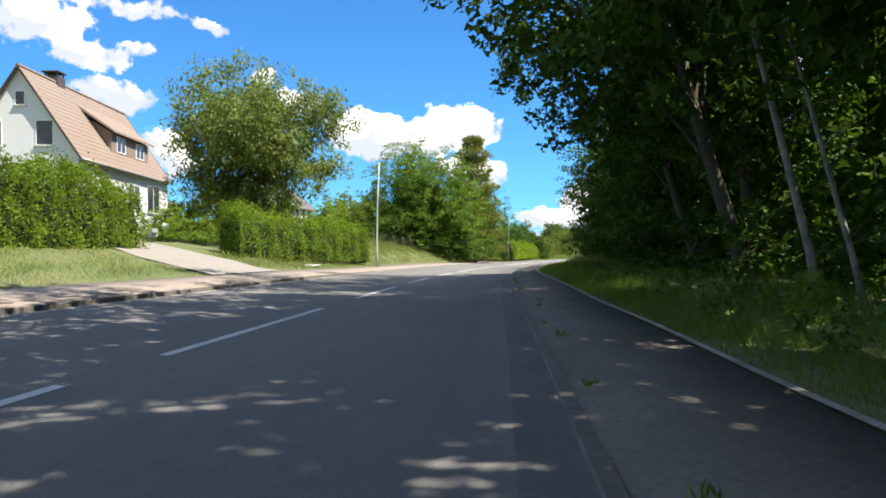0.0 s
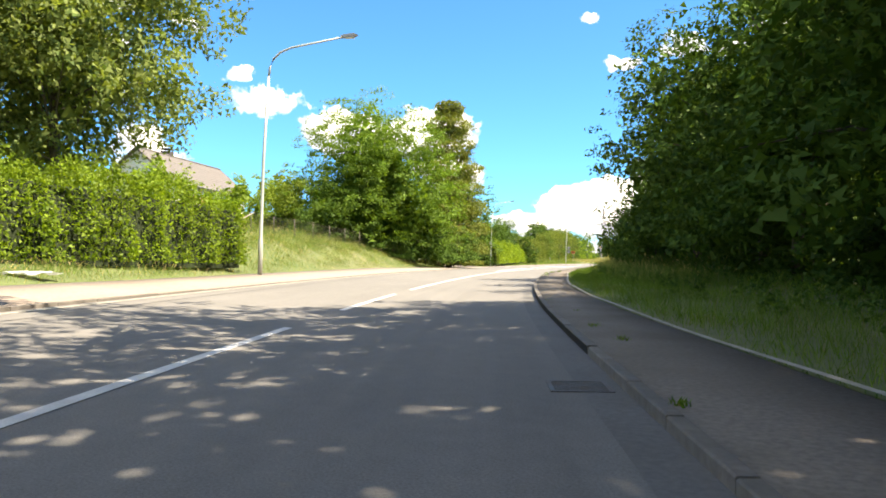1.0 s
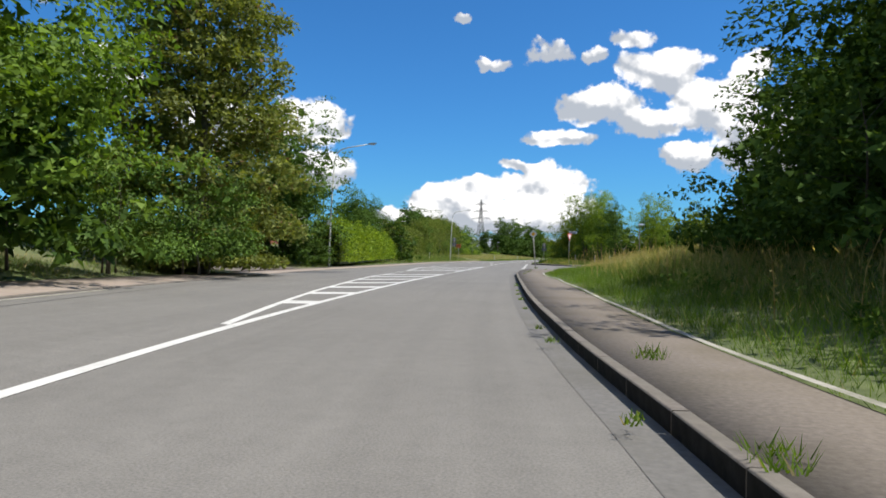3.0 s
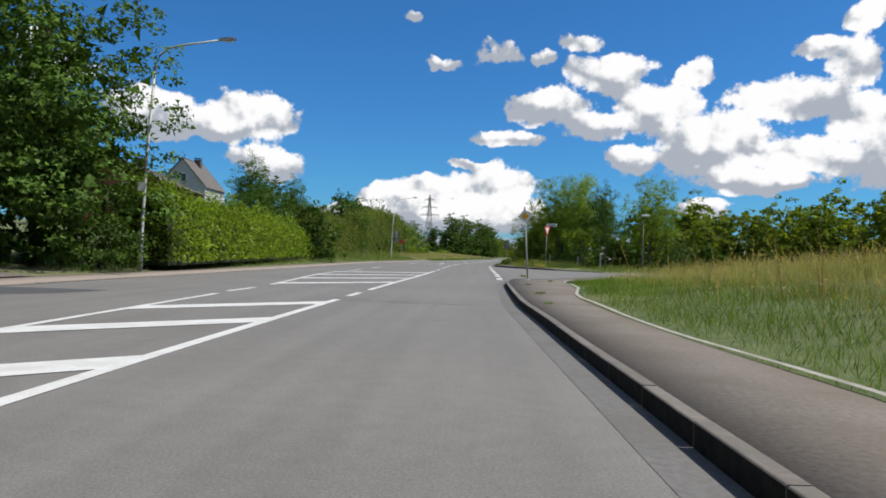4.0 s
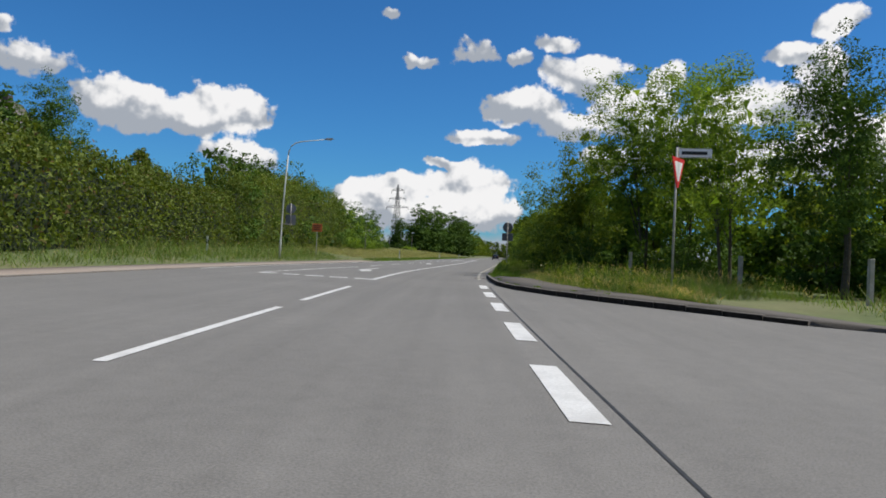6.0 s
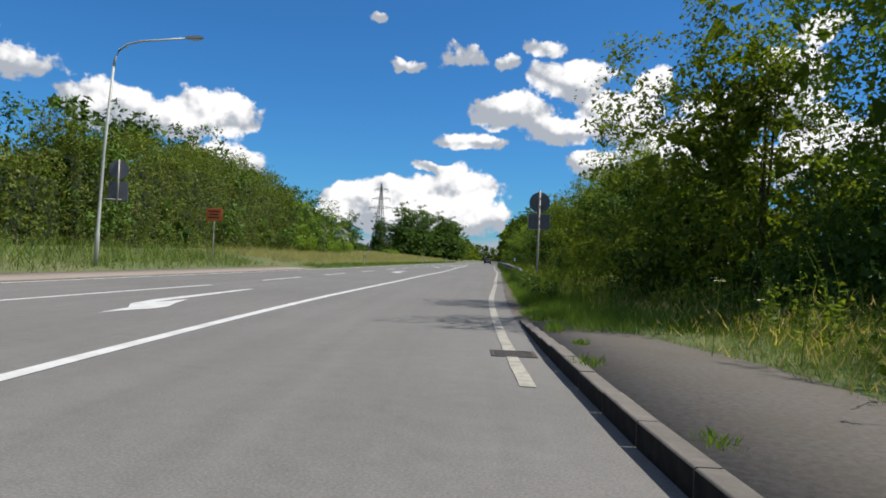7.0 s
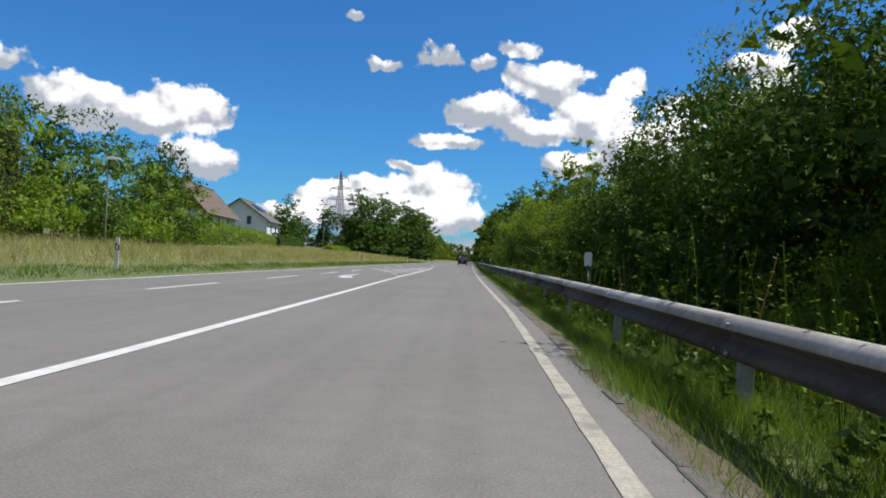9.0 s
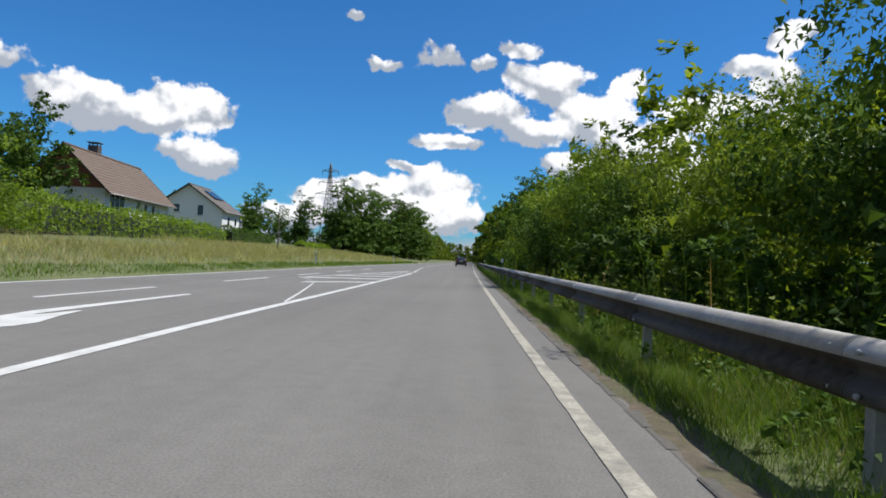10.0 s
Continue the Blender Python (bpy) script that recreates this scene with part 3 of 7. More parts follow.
def tube(bm, points, radii, sides=8, cap=True):
    """A tapered tube along points."""
    rings = []
    pts = [Vector(p) for p in points]
    for i, p in enumerate(pts):
        t = (pts[min(i + 1, len(pts) - 1)] - pts[max(i - 1, 0)]).normalized()
        side = t.cross(Vector((0, 0, 1)) if abs(t.z) < 0.9 else Vector((1, 0, 0))).normalized()
        up = side.cross(t)
        rings.append([bm.verts.new(p + (side * math.cos(a) + up * math.sin(a)) * radii[i]) for a in (2 * math.pi * k / sides for k in range(sides))])
    for a, b in zip(rings, rings[1:]):
        for k in range(sides):
            f = bm.faces.new((a[k], a[(k + 1) % sides], b[(k + 1) % sides], b[k]))
            f.smooth = True
    if cap:
        bm.faces.new(rings[0][::-1])
        bm.faces.new(rings[-1])
    return bm


def strip(y0, y1, d0, d1, lift, step=1.0, height=None):
    """Vertices and faces of a band along the road, between offsets d0 and d1 (numbers or functions of y)."""
    ys = np.linspace(y0, y1, max(int(abs(y1 - y0) / step) + 1, 2))
    f0 = d0 if callable(d0) else (lambda y: np.full_like(y, d0))
    f1 = d1 if callable(d1) else (lambda y: np.full_like(y, d1))
    a, b = f0(ys), f1(ys)
    h = height or road_z
    va = np.stack([at(a, ys), ys, h(a, ys) + lift], 1)
    vb = np.stack([at(b, ys), ys, h(b, ys) + lift], 1)
    n = len(ys)
    faces = [(i, i + 1, n + i + 1, n + i) for i in range(n - 1)]
    return np.concatenate([va, vb]), faces


def poly_on_road(corners, lift):
    """A flat marking from (d, y) corners."""
    bm = bmesh.new()
    bm.faces.new([bm.verts.new((float(at(d, y)), y, float(road_z(d, y)) + lift)) for d, y in corners])
    return bm

# ---------------------------------------------------------------- ground, road, footways
def build_ground():
    ys = np.concatenate([np.arange(-1500, -200, 130), np.arange(-200, -70, 10), np.arange(-70, 300, 1.0), np.arange(300, 420, 6), np.arange(420, 3200, 80)])
    ks = np.concatenate([np.arange(0, 4, 0.5), np.arange(4, 14, 1.0), np.arange(14, 40, 3), np.arange(40, 120, 12), np.array([120, 180, 280, 450, 800, 1600])])
    lw, re = left_walk(ys), right_edge(ys)
    cols = [(-lw - k) for k in ks[::-1]] + [-lw + 0.5, re - 0.5] + [re + k for k in ks]
    sink = len(ks)
    V = []
    for j, c in enumerate(cols):
        z = ground_z(c, ys)
        if j in (sink, sink + 1):
            z = np.full_like(ys, -0.25)
        V.append(np.stack([at(c, ys), ys, z], 1))
    V = np.stack(V, 0)
    n, m = len(cols), len(ys)
    idx = np.arange(n * m).reshape(n, m)
    F = np.stack([idx[:-1, :-1], idx[1:, :-1], idx[1:, 1:], idx[:-1, 1:]], -1).reshape(-1, 4)
    ob = new("ground", mesh_of("ground", V.reshape(-1, 3), F, M["soil"], True))
    tagged(ob, "grassy verge and meadow ground rising on one side of the road", "ground", kind="structure")


def build_road():
    ys = np.concatenate([np.arange(-90, 420, 1.0), np.arange(420, 705, 15)])
    V, cols = [], 9
    for s in np.linspace(0, 1, cols):
        a = -left_road(ys)
        right = np.where(ys < 79, right_kerb(ys), right_edge(ys))
        b = np.where(ys > 114, np.interp(ys, (114, 128, 138, 148, 160, 400), (4.0, 4.12, 4.2, 4.34, 4.42, 4.38)) + 0.05 * np.sin(ys * 2.1) * np.sin(ys * 0.57), np.where(ys > 60, right_edge(ys), right + 0.02))
        d = a * (1 - s / 0.5) if s < 0.5 else b * (s - 0.5) / 0.5
        V.append(np.stack([at(d, ys), ys, road_z(d, ys)], 1))
    V = np.stack(V, 0)
    m = len(ys)
    idx = np.arange(cols * m).reshape(cols, m)
    F = np.stack([idx[:-1, :-1], idx[1:, :-1], idx[1:, 1:], idx[:-1, 1:]], -1).reshape(-1, 4)
    road = new("road", mesh_of("road", V.reshape(-1, 3), F, M["asphalt"], True))
    along = np.stack([V[..., 0] - line_x(ys)[None, :], V[..., 1]], -1).reshape(-1, 2)
    uv = road.data.uv_layers.new(name="lanes")
    uv.data.foreach_set("uv", along[F.ravel()].astype(np.float32).ravel())
    tagged(road, "worn grey asphalt road with white markings", "road", kind="structure")
    # side street on the right, running away from the mouth
    v, f = [], []
    for i, k in enumerate(np.linspace(0, 1, 20)):
        d = 12 + k * 70
        for j, y in enumerate((77.4 + k * 3, 80.5 + k * 3, 83.5 + k * 3, 87.2 + k * 3)):
            v.append((float(at(d, y)), y, float(ground_z(d, y)) + 0.05))
    f = [(i * 4 + j, i * 4 + j + 1, i * 4 + j + 5, i * 4 + j + 4) for i in range(19) for j in range(3)]
    tagged(new("side_road", mesh_of("side_road", v, f, M["asphalt"])), "grey asphalt side road leaving between trees", "road", kind="structure")
    # side street on the left between the conifer and the hedge
    v, f = [], []
    for i, k in enumerate(np.linspace(0, 1, 24)):
        d = -9.0 - k * 45
        y0 = 46 + (k * 45) * 0.35
        w = 5.0 - 2.2 * min(k * 5, 1)
        for y in (y0 - w, y0 - w / 3, y0 + w / 3, y0 + w):
            v.append((float(at(d, y)), y, float(ground_z(d, y)) + 0.05))
    f = [(i * 4 + j, i * 4 + j + 1, i * 4 + j + 5, i * 4 + j + 4) for i in range(23) for j in range(3)]
    tagged(new("side_road", mesh_of("lane_left", v, f, M["footway"])), "brownish paved lane climbing beside a conifer", "road", kind="structure")
    # older darker patches and tar seams
    for corners in ([(-7.3, 44), (-5.2, 46.6), (-5.0, 48.0), (-7.3, 47.5)],):
        ob = part("patch", poly_on_road(corners, 0.004), M["asphalt_patch"], road)
    seam = bmesh.new()
    for i in range(24):
        a, b = i / 24, (i + 1) / 24
        d0, d1 = -0.2 + 3.85 * a, -0.2 + 3.85 * b
        y0, y1 = 48.7 - 0.32 * math.sin(a * 3.1) + 0.02 * math.sin(a * 37), 48.7 - 0.32 * math.sin(b * 3.1) + 0.02 * math.sin(b * 37)
        w = 0.018 + 0.01 * math.sin(a * 21)
        seam.faces.new([seam.verts.new((float(at(d, y)), y, 0.004)) for d, y in ((d0, y0 - w), (d1, y1 - w), (d1, y1 + w), (d0, y0 + w))])
    part("seam", seam, M["crack"], road)
    v, f = strip(62.5, 100.4, 3.79, 3.815, 0.004, 0.5)
    ob = new("seam", mesh_of("seam_side", v, f, M["crack"]))
    ob.parent = road
    v, f = strip(-45, 34, lambda y: -left_road(y) + 0.75, lambda y: -left_road(y) + 0.775, 0.004, 0.5)
    ob = new("seam", mesh_of("seam_left", v, f, M["crack"]))
    ob.parent = road
    return road


def build_markings(road):
    def band(y0, y1, d, w=0.13, wobble=0.0):
        c = d if callable(d) else (lambda y, d=d: np.full_like(y, d))
        v, f = strip(y0, y1, lambda y: c(y) - w / 2, lambda y: c(y) + w / 2, 0.006, 0.5 if y1 - y0 < 40 else 1.0)
        ob = new("line", mesh_of("line", v, f, M["paint"]))
        ob.parent = road

    for y in (-75.5, -66.5, -57.6, -48.6, -41.3, -32.6, -24.1, -15.5):
        band(y, y + (5.8 if y < -40 else 5.6), 0.0)
    band(-7.4, 48.4, 0.0, 0.15)
    band(49.6, 51.0, 0.0, 0.15)
    band(52.3, 75.2, 0.0, 0.15)
    for y in (77.5, 84.0, 91.2):
        band(y, y + (3.2 if y < 80 else 5.6), 0.0)
    band(101.6, 205, lambda y: np.interp(y, (115, 126, 137, 148, 160, 172), (0, 0.07, 0.08, 0.2, 0.13, 0)), 0.16)
    for y in range(210, 700, 9):
        band(y, y + 5, lambda s: np.interp(s, (210, 240, 700), (-0.2, -1.6, -1.6)))
    # hatched island before the junction
    band(21.8, 48.5, lambda y: np.interp(y, (21.8, 30, 41.5, 48.5), (-0.15, -1.15, -2.35, -2.7)), 0.13)
    left1 = lambda y: float(np.interp(y, (21.8, 30, 41.5, 48.5), (-0.15, -1.15, -2.35, -2.7)))
    for y in (25.8, 29.2, 32.6, 36.0, 39.7, 43.5, 47.0):
        dl = left1(y - 2.6)
        yl = y + dl * 1.12
        part("stripe", poly_on_road([(-0.05, y), (-0.05, y + 0.75), (left1(yl + 0.75), yl + 0.75), (left1(yl), yl)], 0.0065), M["paint"], road)
    left2 = lambda y: float(np.interp(y, (52.9, 62.4, 67.3, 75.2), (-2.9, -4.05, -4.3, 0.0)))
    band(52.9, 67.3, lambda y: np.interp(y, (52.9, 62.4, 67.3), (-2.9, -4.05, -4.3)))
    for y, yl in ((57.2, 53.4), (61.6, 57.6), (66.0, 61.9), (70.6, 66.4)):
        part("stripe", poly_on_road([(-0.05, y), (-0.05, y + 0.8), (left2(yl + 0.8), yl + 0.8), (left2(yl), yl)], 0.0065), M["paint"], road)
    band(49.4, 51.2, -2.8)
    for y in (69.5, 77.5):
        band(y, y + 4.5, -4.2)
    # waiting line across the turning lane, and the lane's outer line
    for d0, d1 in ((-4.4, -3.7), (-3.42, -2.8), (-2.54, -1.86), (-1.6, -0.95), (-0.68, 0.0)):
        y = 101.6 - 0.27 * (d0 + d1) / 2
        part("block", poly_on_road([(d0, y), (d1, y - 0.1), (d1, y + 0.35), (d0, y + 0.45)], 0.0065), M["paint"], road)
    band(102.9, 118.2, lambda y: np.interp(y, (102.9, 118.2), (-4.4, -3.55)))
    for y in (122.3, 130.5, 139.1, 147.9, 156.4, 165.4, 174.3, 183, 191.6, 200, 209):
        band(y, y + 4.3, -3.55)
    for y in (110.2, 139.9, 170.0):
        arrow = [(d, y + k) for d, k in ((-1.83, -0.2), (-1.64, 0.55), (-1.5, 0.85), (-1.5, 1.3), (-1.7, 2.0), (-1.87, 2.85), (-1.94, 2.7), (-1.97, 2.2), (-2.07, 2.0), (-2.08, 7.1), (-2.22, 7.1), (-2.32, 2.4), (-2.2, 1.4), (-1.88, 0.75))]
        part("arrow", poly_on_road(arrow, 0.0065), M["paint"], road)
    # line along the right edge, and wide dashes across the side road's mouth
    edge = lambda y: np.interp(y, (106, 118, 127, 137, 146, 156, 166, 175, 200, 420), (3.6, 3.6, 3.75, 3.85, 3.94, 4.05, 4.0, 3.95, 3.92, 3.92))
    v, f = strip(106.7, 420, lambda y: edge(y) - 0.062 + 0.006 * np.sin(y * 5.3), lambda y: edge(y) + 0.062 + 0.008 * np.sin(y * 3.3) * np.sin(y * 0.71), 0.006, 0.5)
    ob = new("line", mesh_of("edge_line", v, f, M["paint_worn"]))
    ob.parent = road
    for y in (64.2, 68.4, 71.6, 75.4, 79.3, 83.3, 87.2, 91.3, 95.3, 99.3):
        k = 0.05 if y > 85 else 0.0
        part("block", poly_on_road([(3.44 + k, y), (3.68 + k, y), (3.68 + k, y + 2.1), (3.44 + k, y + 2.1)], 0.0065), M["paint"], road)
    v, f = strip(-90, 26, lambda y: -left_road(y) + 0.14, lambda y: -left_road(y) + 0.24, 0.006, 1.0)
    ob = new("line", mesh_of("left_line", v, f, M["paint_worn"]))
    ob.parent = road
    v, f = strip(104, 420, lambda y: -left_road(y) + 0.12, lambda y: -left_road(y) + 0.25, 0.006, 1.0)
    ob = new("line", mesh_of("left_line_far", v, f, M["paint"]))
    ob.parent = road
    # second hatched island further on
    left3 = lambda y: np.interp(y, (183.5, 186, 190, 215), (-1.2, -2.2, -2.85, -0.4))
    curve = bmesh.new()
    pts = [(-0.05, 176.5), (-0.5, 179.5), (-1.0, 182.6), (-1.45, 185.2), (-2.1, 187.6), (-2.9, 189.4)]
    for (a, b), (c, e) in zip(pts, pts[1:]):
        curve.faces.new([curve.verts.new((float(at(d, y)), y, 0.0068)) for d, y in ((a, b), (c, e), (c - 0.12, e + 0.4), (a - 0.12, b + 0.4))])
    part("line", curve, M["paint"], road)
    band(189.4, 216, lambda y: np.interp(y, (189.4, 216), (-2.95, -0.4)))
    for y in (188.5, 192.6, 196.8, 201.2, 205.6, 210):
        yl = y - 3.2
        dl = float(left3(yl))
        part("stripe", poly_on_road([(-0.05, y), (-0.05, y + 0.8), (dl, yl + 0.8), (dl, yl)], 0.0065), M["paint"], road)


def build_footways():
    def slab(name, y0, y1, d0, d1, top, material, label, step=1.0):
        ys = np.linspace(y0, y1, max(int((y1 - y0) / step) + 1, 2))
        a, b = d0(ys), d1(ys)
        z0, z1 = top(a, ys), top(b, ys)
        rows = []
        for d, z in ((a, z0 - 0.3), (a, z0), (a * 0.5 + b * 0.5, (z0 + z1) / 2 + 0.008), (b, z1), (b, z1 - 0.3)):
            rows.append(np.stack([at(d, ys), ys, z], 1))
        V = np.stack(rows, 0)
        n, m = len(rows), len(ys)
        idx = np.arange(n * m).reshape(n, m)
        F = np.stack([idx[:-1, :-1], idx[1:, :-1], idx[1:, 1:], idx[:-1, 1:]], -1).reshape(-1, 4)
        return tagged(new(name, mesh_of(name, V.reshape(-1, 3), F, material)), label, "footway", kind="structure")

    flat = lambda h: (lambda d, y: np.full_like(y, h))
    low = lambda d, y: np.interp(y, (-90, -36, -27, -12, 8, 36, 53, 60.5, 62.5, 65, 74, 78), (0.02, 0.02, 0.06, 0.115, 0.125, 0.135, 0.135, 0.13, 0.115, 0.035, 0.03, 0.02))
    right = slab("pavement_right", -90, 78, lambda y: right_kerb(y) + 0.1, lambda y: right_edge(y) - 0.05, low, M["footway"], "worn grey asphalt footway beside the kerb")
    north_in = lambda y: np.interp(y, (89.5, 92, 95.5, 97.5, 99.8, 102, 105, 109, 116), (12, 8.8, 6.4, 5.3, 4.45, 4.1, 4.0, 3.96, 3.96))
    north_out = lambda y: np.maximum(right_edge(y), north_in(y) + 0.15)
    corner = slab("pavement_corner", 89.5, 112.6, lambda y: north_in(y) + 0.1, north_out, lambda d, y: np.interp(y, (89.5, 94, 108, 112.6), (0.02, 0.125, 0.125, 0.0)), M["footway_dark"], "cracked footway overgrown by grass at the corner", 0.5)
    left = slab("pavement_left", -90, 141.5, lambda y: -left_walk(y), lambda y: -left_road(y) - 0.12, left_walk_z, M["footway_red"], "pale reddish footway along the far side")
    # kerb stones, each one a piece
    def stones(name, y0, y1, dfun, zfun, parent, width=0.1, length=1.0, side=1, shade_face=True):
        y, shared = y0, None
        while y < y1:
            slope = float(dfun(np.array([y + 0.5]))[0] - dfun(np.array([y]))[0]) * 2
            step = length / math.sqrt(1 + slope * slope)
            ya, yb = y, min(y + step, y1 + 0.3)
            pa = Vector((float(at(dfun(np.array([ya]))[0], ya)), ya, 0))
            pb = Vector((float(at(dfun(np.array([yb]))[0], yb)), yb, 0))
            bm = shared
            if bm is None:
                b = bmesh.new()
                prism(b, [(0, -0.25), (0.0, 0.116), (0.005, 0.122), (0.012, 0.125), (width, 0.125), (width, -0.25)], length - 0.012)
                if side < 0:
                    bmesh.ops.scale(b, vec=(-1, 1, 1), verts=b.verts)
                shared = bpy.data.meshes.new(name)
                bmesh.ops.recalc_face_normals(b, faces=b.faces)
                b.to_mesh(shared)
                b.free()
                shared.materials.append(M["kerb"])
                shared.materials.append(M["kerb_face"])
                # road-side faces take a near-black colour that stands for their shade
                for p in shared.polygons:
                    if shade_face and abs(p.normal.x) > 0.9 and p.center.x < 0.03:
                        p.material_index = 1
            ob = new("kerb_stone", shared)
            v = pb - pa
            z = float(zfun(ya))
            ob.matrix_basis = Matrix.Translation((pa.x, pa.y, z - 0.125 + random.uniform(-0.004, 0.004))) @ Matrix.Rotation(math.atan2(-v.x, v.y), 4, "Z") @ Matrix.Diagonal((1, v.length / length, 1, 1))
            ob.parent = parent
            y += step

    kerb_top = lambda y: float(low(0, np.array([y]))[0]) + 0.005
    stones("kerb_low", -50, -19.5, right_kerb, kerb_top, right, shade_face=False)
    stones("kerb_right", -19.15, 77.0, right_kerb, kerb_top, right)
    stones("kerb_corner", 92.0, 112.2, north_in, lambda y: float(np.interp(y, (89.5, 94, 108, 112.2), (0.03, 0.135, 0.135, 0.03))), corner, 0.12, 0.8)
    stones("kerb_left", -50, 141, lambda y: -left_road(y), lambda y: float(left_walk_z(-left_road(y), y)) + 0.004, left, 0.12, 1.0, -1, False)
    # edging at the grass side
    bm_v, bm_f = strip(-60, 74, lambda y: right_edge(y) - 0.05, lambda y: right_edge(y) + 0.03, 0.0, 1.0, lambda d, y: low(d, y) + 0.025 + 0.012 * np.sin(y * 7.1))
    ob = new("edging", mesh_of("edging", bm_v, bm_f, M["edging"]))
    ob.parent = right
    # paved gutter strip in front of the kerb
    v, f = strip(-60, 62, lambda y: right_kerb(y) - 0.32, lambda y: right_kerb(y) + 0.01, 0.003, 1.0)
    tagged(new("gutter", mesh_of("gutter", v, f, M["gutter"])), "pale concrete gutter strip beside the kerb", "gutter", kind="structure")
    # bare soil strip between asphalt and grass
    ys = np.arange(111.8, 330, 0.4)
    rag = lambda y, k: 0.07 * np.sin(y * 1.9 + k) + 0.05 * np.sin(y * 4.7 + k * 2)
    a = np.interp(ys, (114, 128, 138, 148, 160, 400), (3.9, 4.0, 4.08, 4.22, 4.3, 4.26))
    b = a + 0.36 + rag(ys, 0.3)
    V = np.concatenate([np.stack([at(a, ys), ys, 0 * ys - 0.006], 1), np.stack([at((a + b) / 2, ys), ys, 0 * ys + 0.012 + 0.01 * np.sin(ys * 5)], 1), np.stack([at(b, ys), ys, 0 * ys - 0.012], 1)])
    n = len(ys)
    F = [(i, n + i, n + i + 1, i + 1) for i in range(n - 1)] + [(n + i, 2 * n + i, 2 * n + i + 1, n + i + 1) for i in range(n - 1)]
    tagged(new("verge", mesh_of("verge", V, F, M["dirt"], True)), "bare soil strip along the asphalt edge", "verge", kind="structure")
    # garden drive on the left
    v = []
    for k in np.linspace(0, 1, 12):
        d = -6.1 - k * 15
        for y in (-29.5 + k * 3.5, -27.8 + k * 4, -25.6 + k * 4.5, -23.4 + 2.5 * k):
            v.append((float(at(d, y)), y, float(ground_z(d, y)) + 0.035))
    f = [(i * 4 + j, i * 4 + j + 1, i * 4 + j + 5, i * 4 + j + 4) for i in range(11) for j in range(3)]
    tagged(new("driveway", mesh_of("driveway", v, f, M["drive"])), "pale paved driveway rising between two hedges", "driveway", kind="structure")


def build_edge_slabs():
    """Row of old concrete slabs between asphalt and grass, each a piece."""
    strip_ob = bpy.data.objects["verge"]
    rng = random.Random(8)
    b = bmesh.new()
    prism(b, [(0, -0.1), (0, 0.0), (0.015, 0.006), (0.19, 0.0), (0.205, -0.01), (0.205, -0.1)], 0.488)
    me = bpy.data.meshes.new("slab")
    bmesh.ops.recalc_face_normals(b, faces=b.faces)
    b.to_mesh(me)
    b.free()
    me.materials.append(M["slab"])
    y = 111.0
    while y < 215:
        d = float(np.interp(y, (114, 128, 138, 148, 160, 400), (3.93, 4.06, 4.15, 4.27, 4.33, 4.3)))
        ob = new("slab", me)
        dx = float(at(d, y + 0.5)) - float(at(d, y))
        ob.matrix_basis = Matrix.Translation((float(at(d, y)), y, 0.002 + rng.uniform(-0.007, 0.006))) @ Matrix.Rotation(math.atan2(-dx, 0.5) + rng.uniform(-0.03, 0.03), 4, "Z") @ Matrix.Rotation(rng.uniform(-0.03, 0.03), 4, "Y")
        ob.parent = strip_ob
        y += 0.5


build_ground()
ROAD = build_road()
build_markings(ROAD)
build_footways()
build_edge_slabs()


# ---------------------------------------------------------------- foliage
def leaves(rng, centres, spread, count, size, droop=0.3, flat=0.5, out=None):
    """Leaf blades in clumps: arrays of vertices and faces."""
    n = len(centres) * count
    c = np.repeat(centres, count, 0)
    sp = np.repeat(np.broadcast_to(spread, (len(centres), 3)), count, 0)
    p = rng.normal(size=(n, 3))
    p /= np.linalg.norm(p, axis=1, keepdims=True) + 1e-6
    p = c + p * sp * (rng.random((n, 1)) ** 0.45)
    nrm = rng.normal(size=(n, 3)) * (1 - flat) + np.array([0, 0, 1.0]) * flat
    if out is not None:
        nrm = nrm * 0.85 + np.repeat(out, count, 0) * 0.5
    nrm /= np.linalg.norm(nrm, axis=1, keepdims=True) + 1e-6
    ax = rng.normal(size=(n, 3))
    ax[:, 2] -= droop
    ax -= nrm * np.sum(ax * nrm, 1, keepdims=True)
    ax /= np.linalg.norm(ax, axis=1, keepdims=True) + 1e-6
    side = np.cross(nrm, ax)
    s = size * rng.uniform(0.65, 1.35, (n, 1))
    skew = rng.uniform(-0.25, 0.25, (n, 1))
    v = np.stack([p - ax * s * 0.42 + side * s * 0.2, p - ax * s * 0.05 - side * s * (0.5 + skew), p + ax * s * 0.62 + side * s * skew], 1)
    f = np.arange(n * 3).reshape(n, 3)
    return v.reshape(-1, 3), f


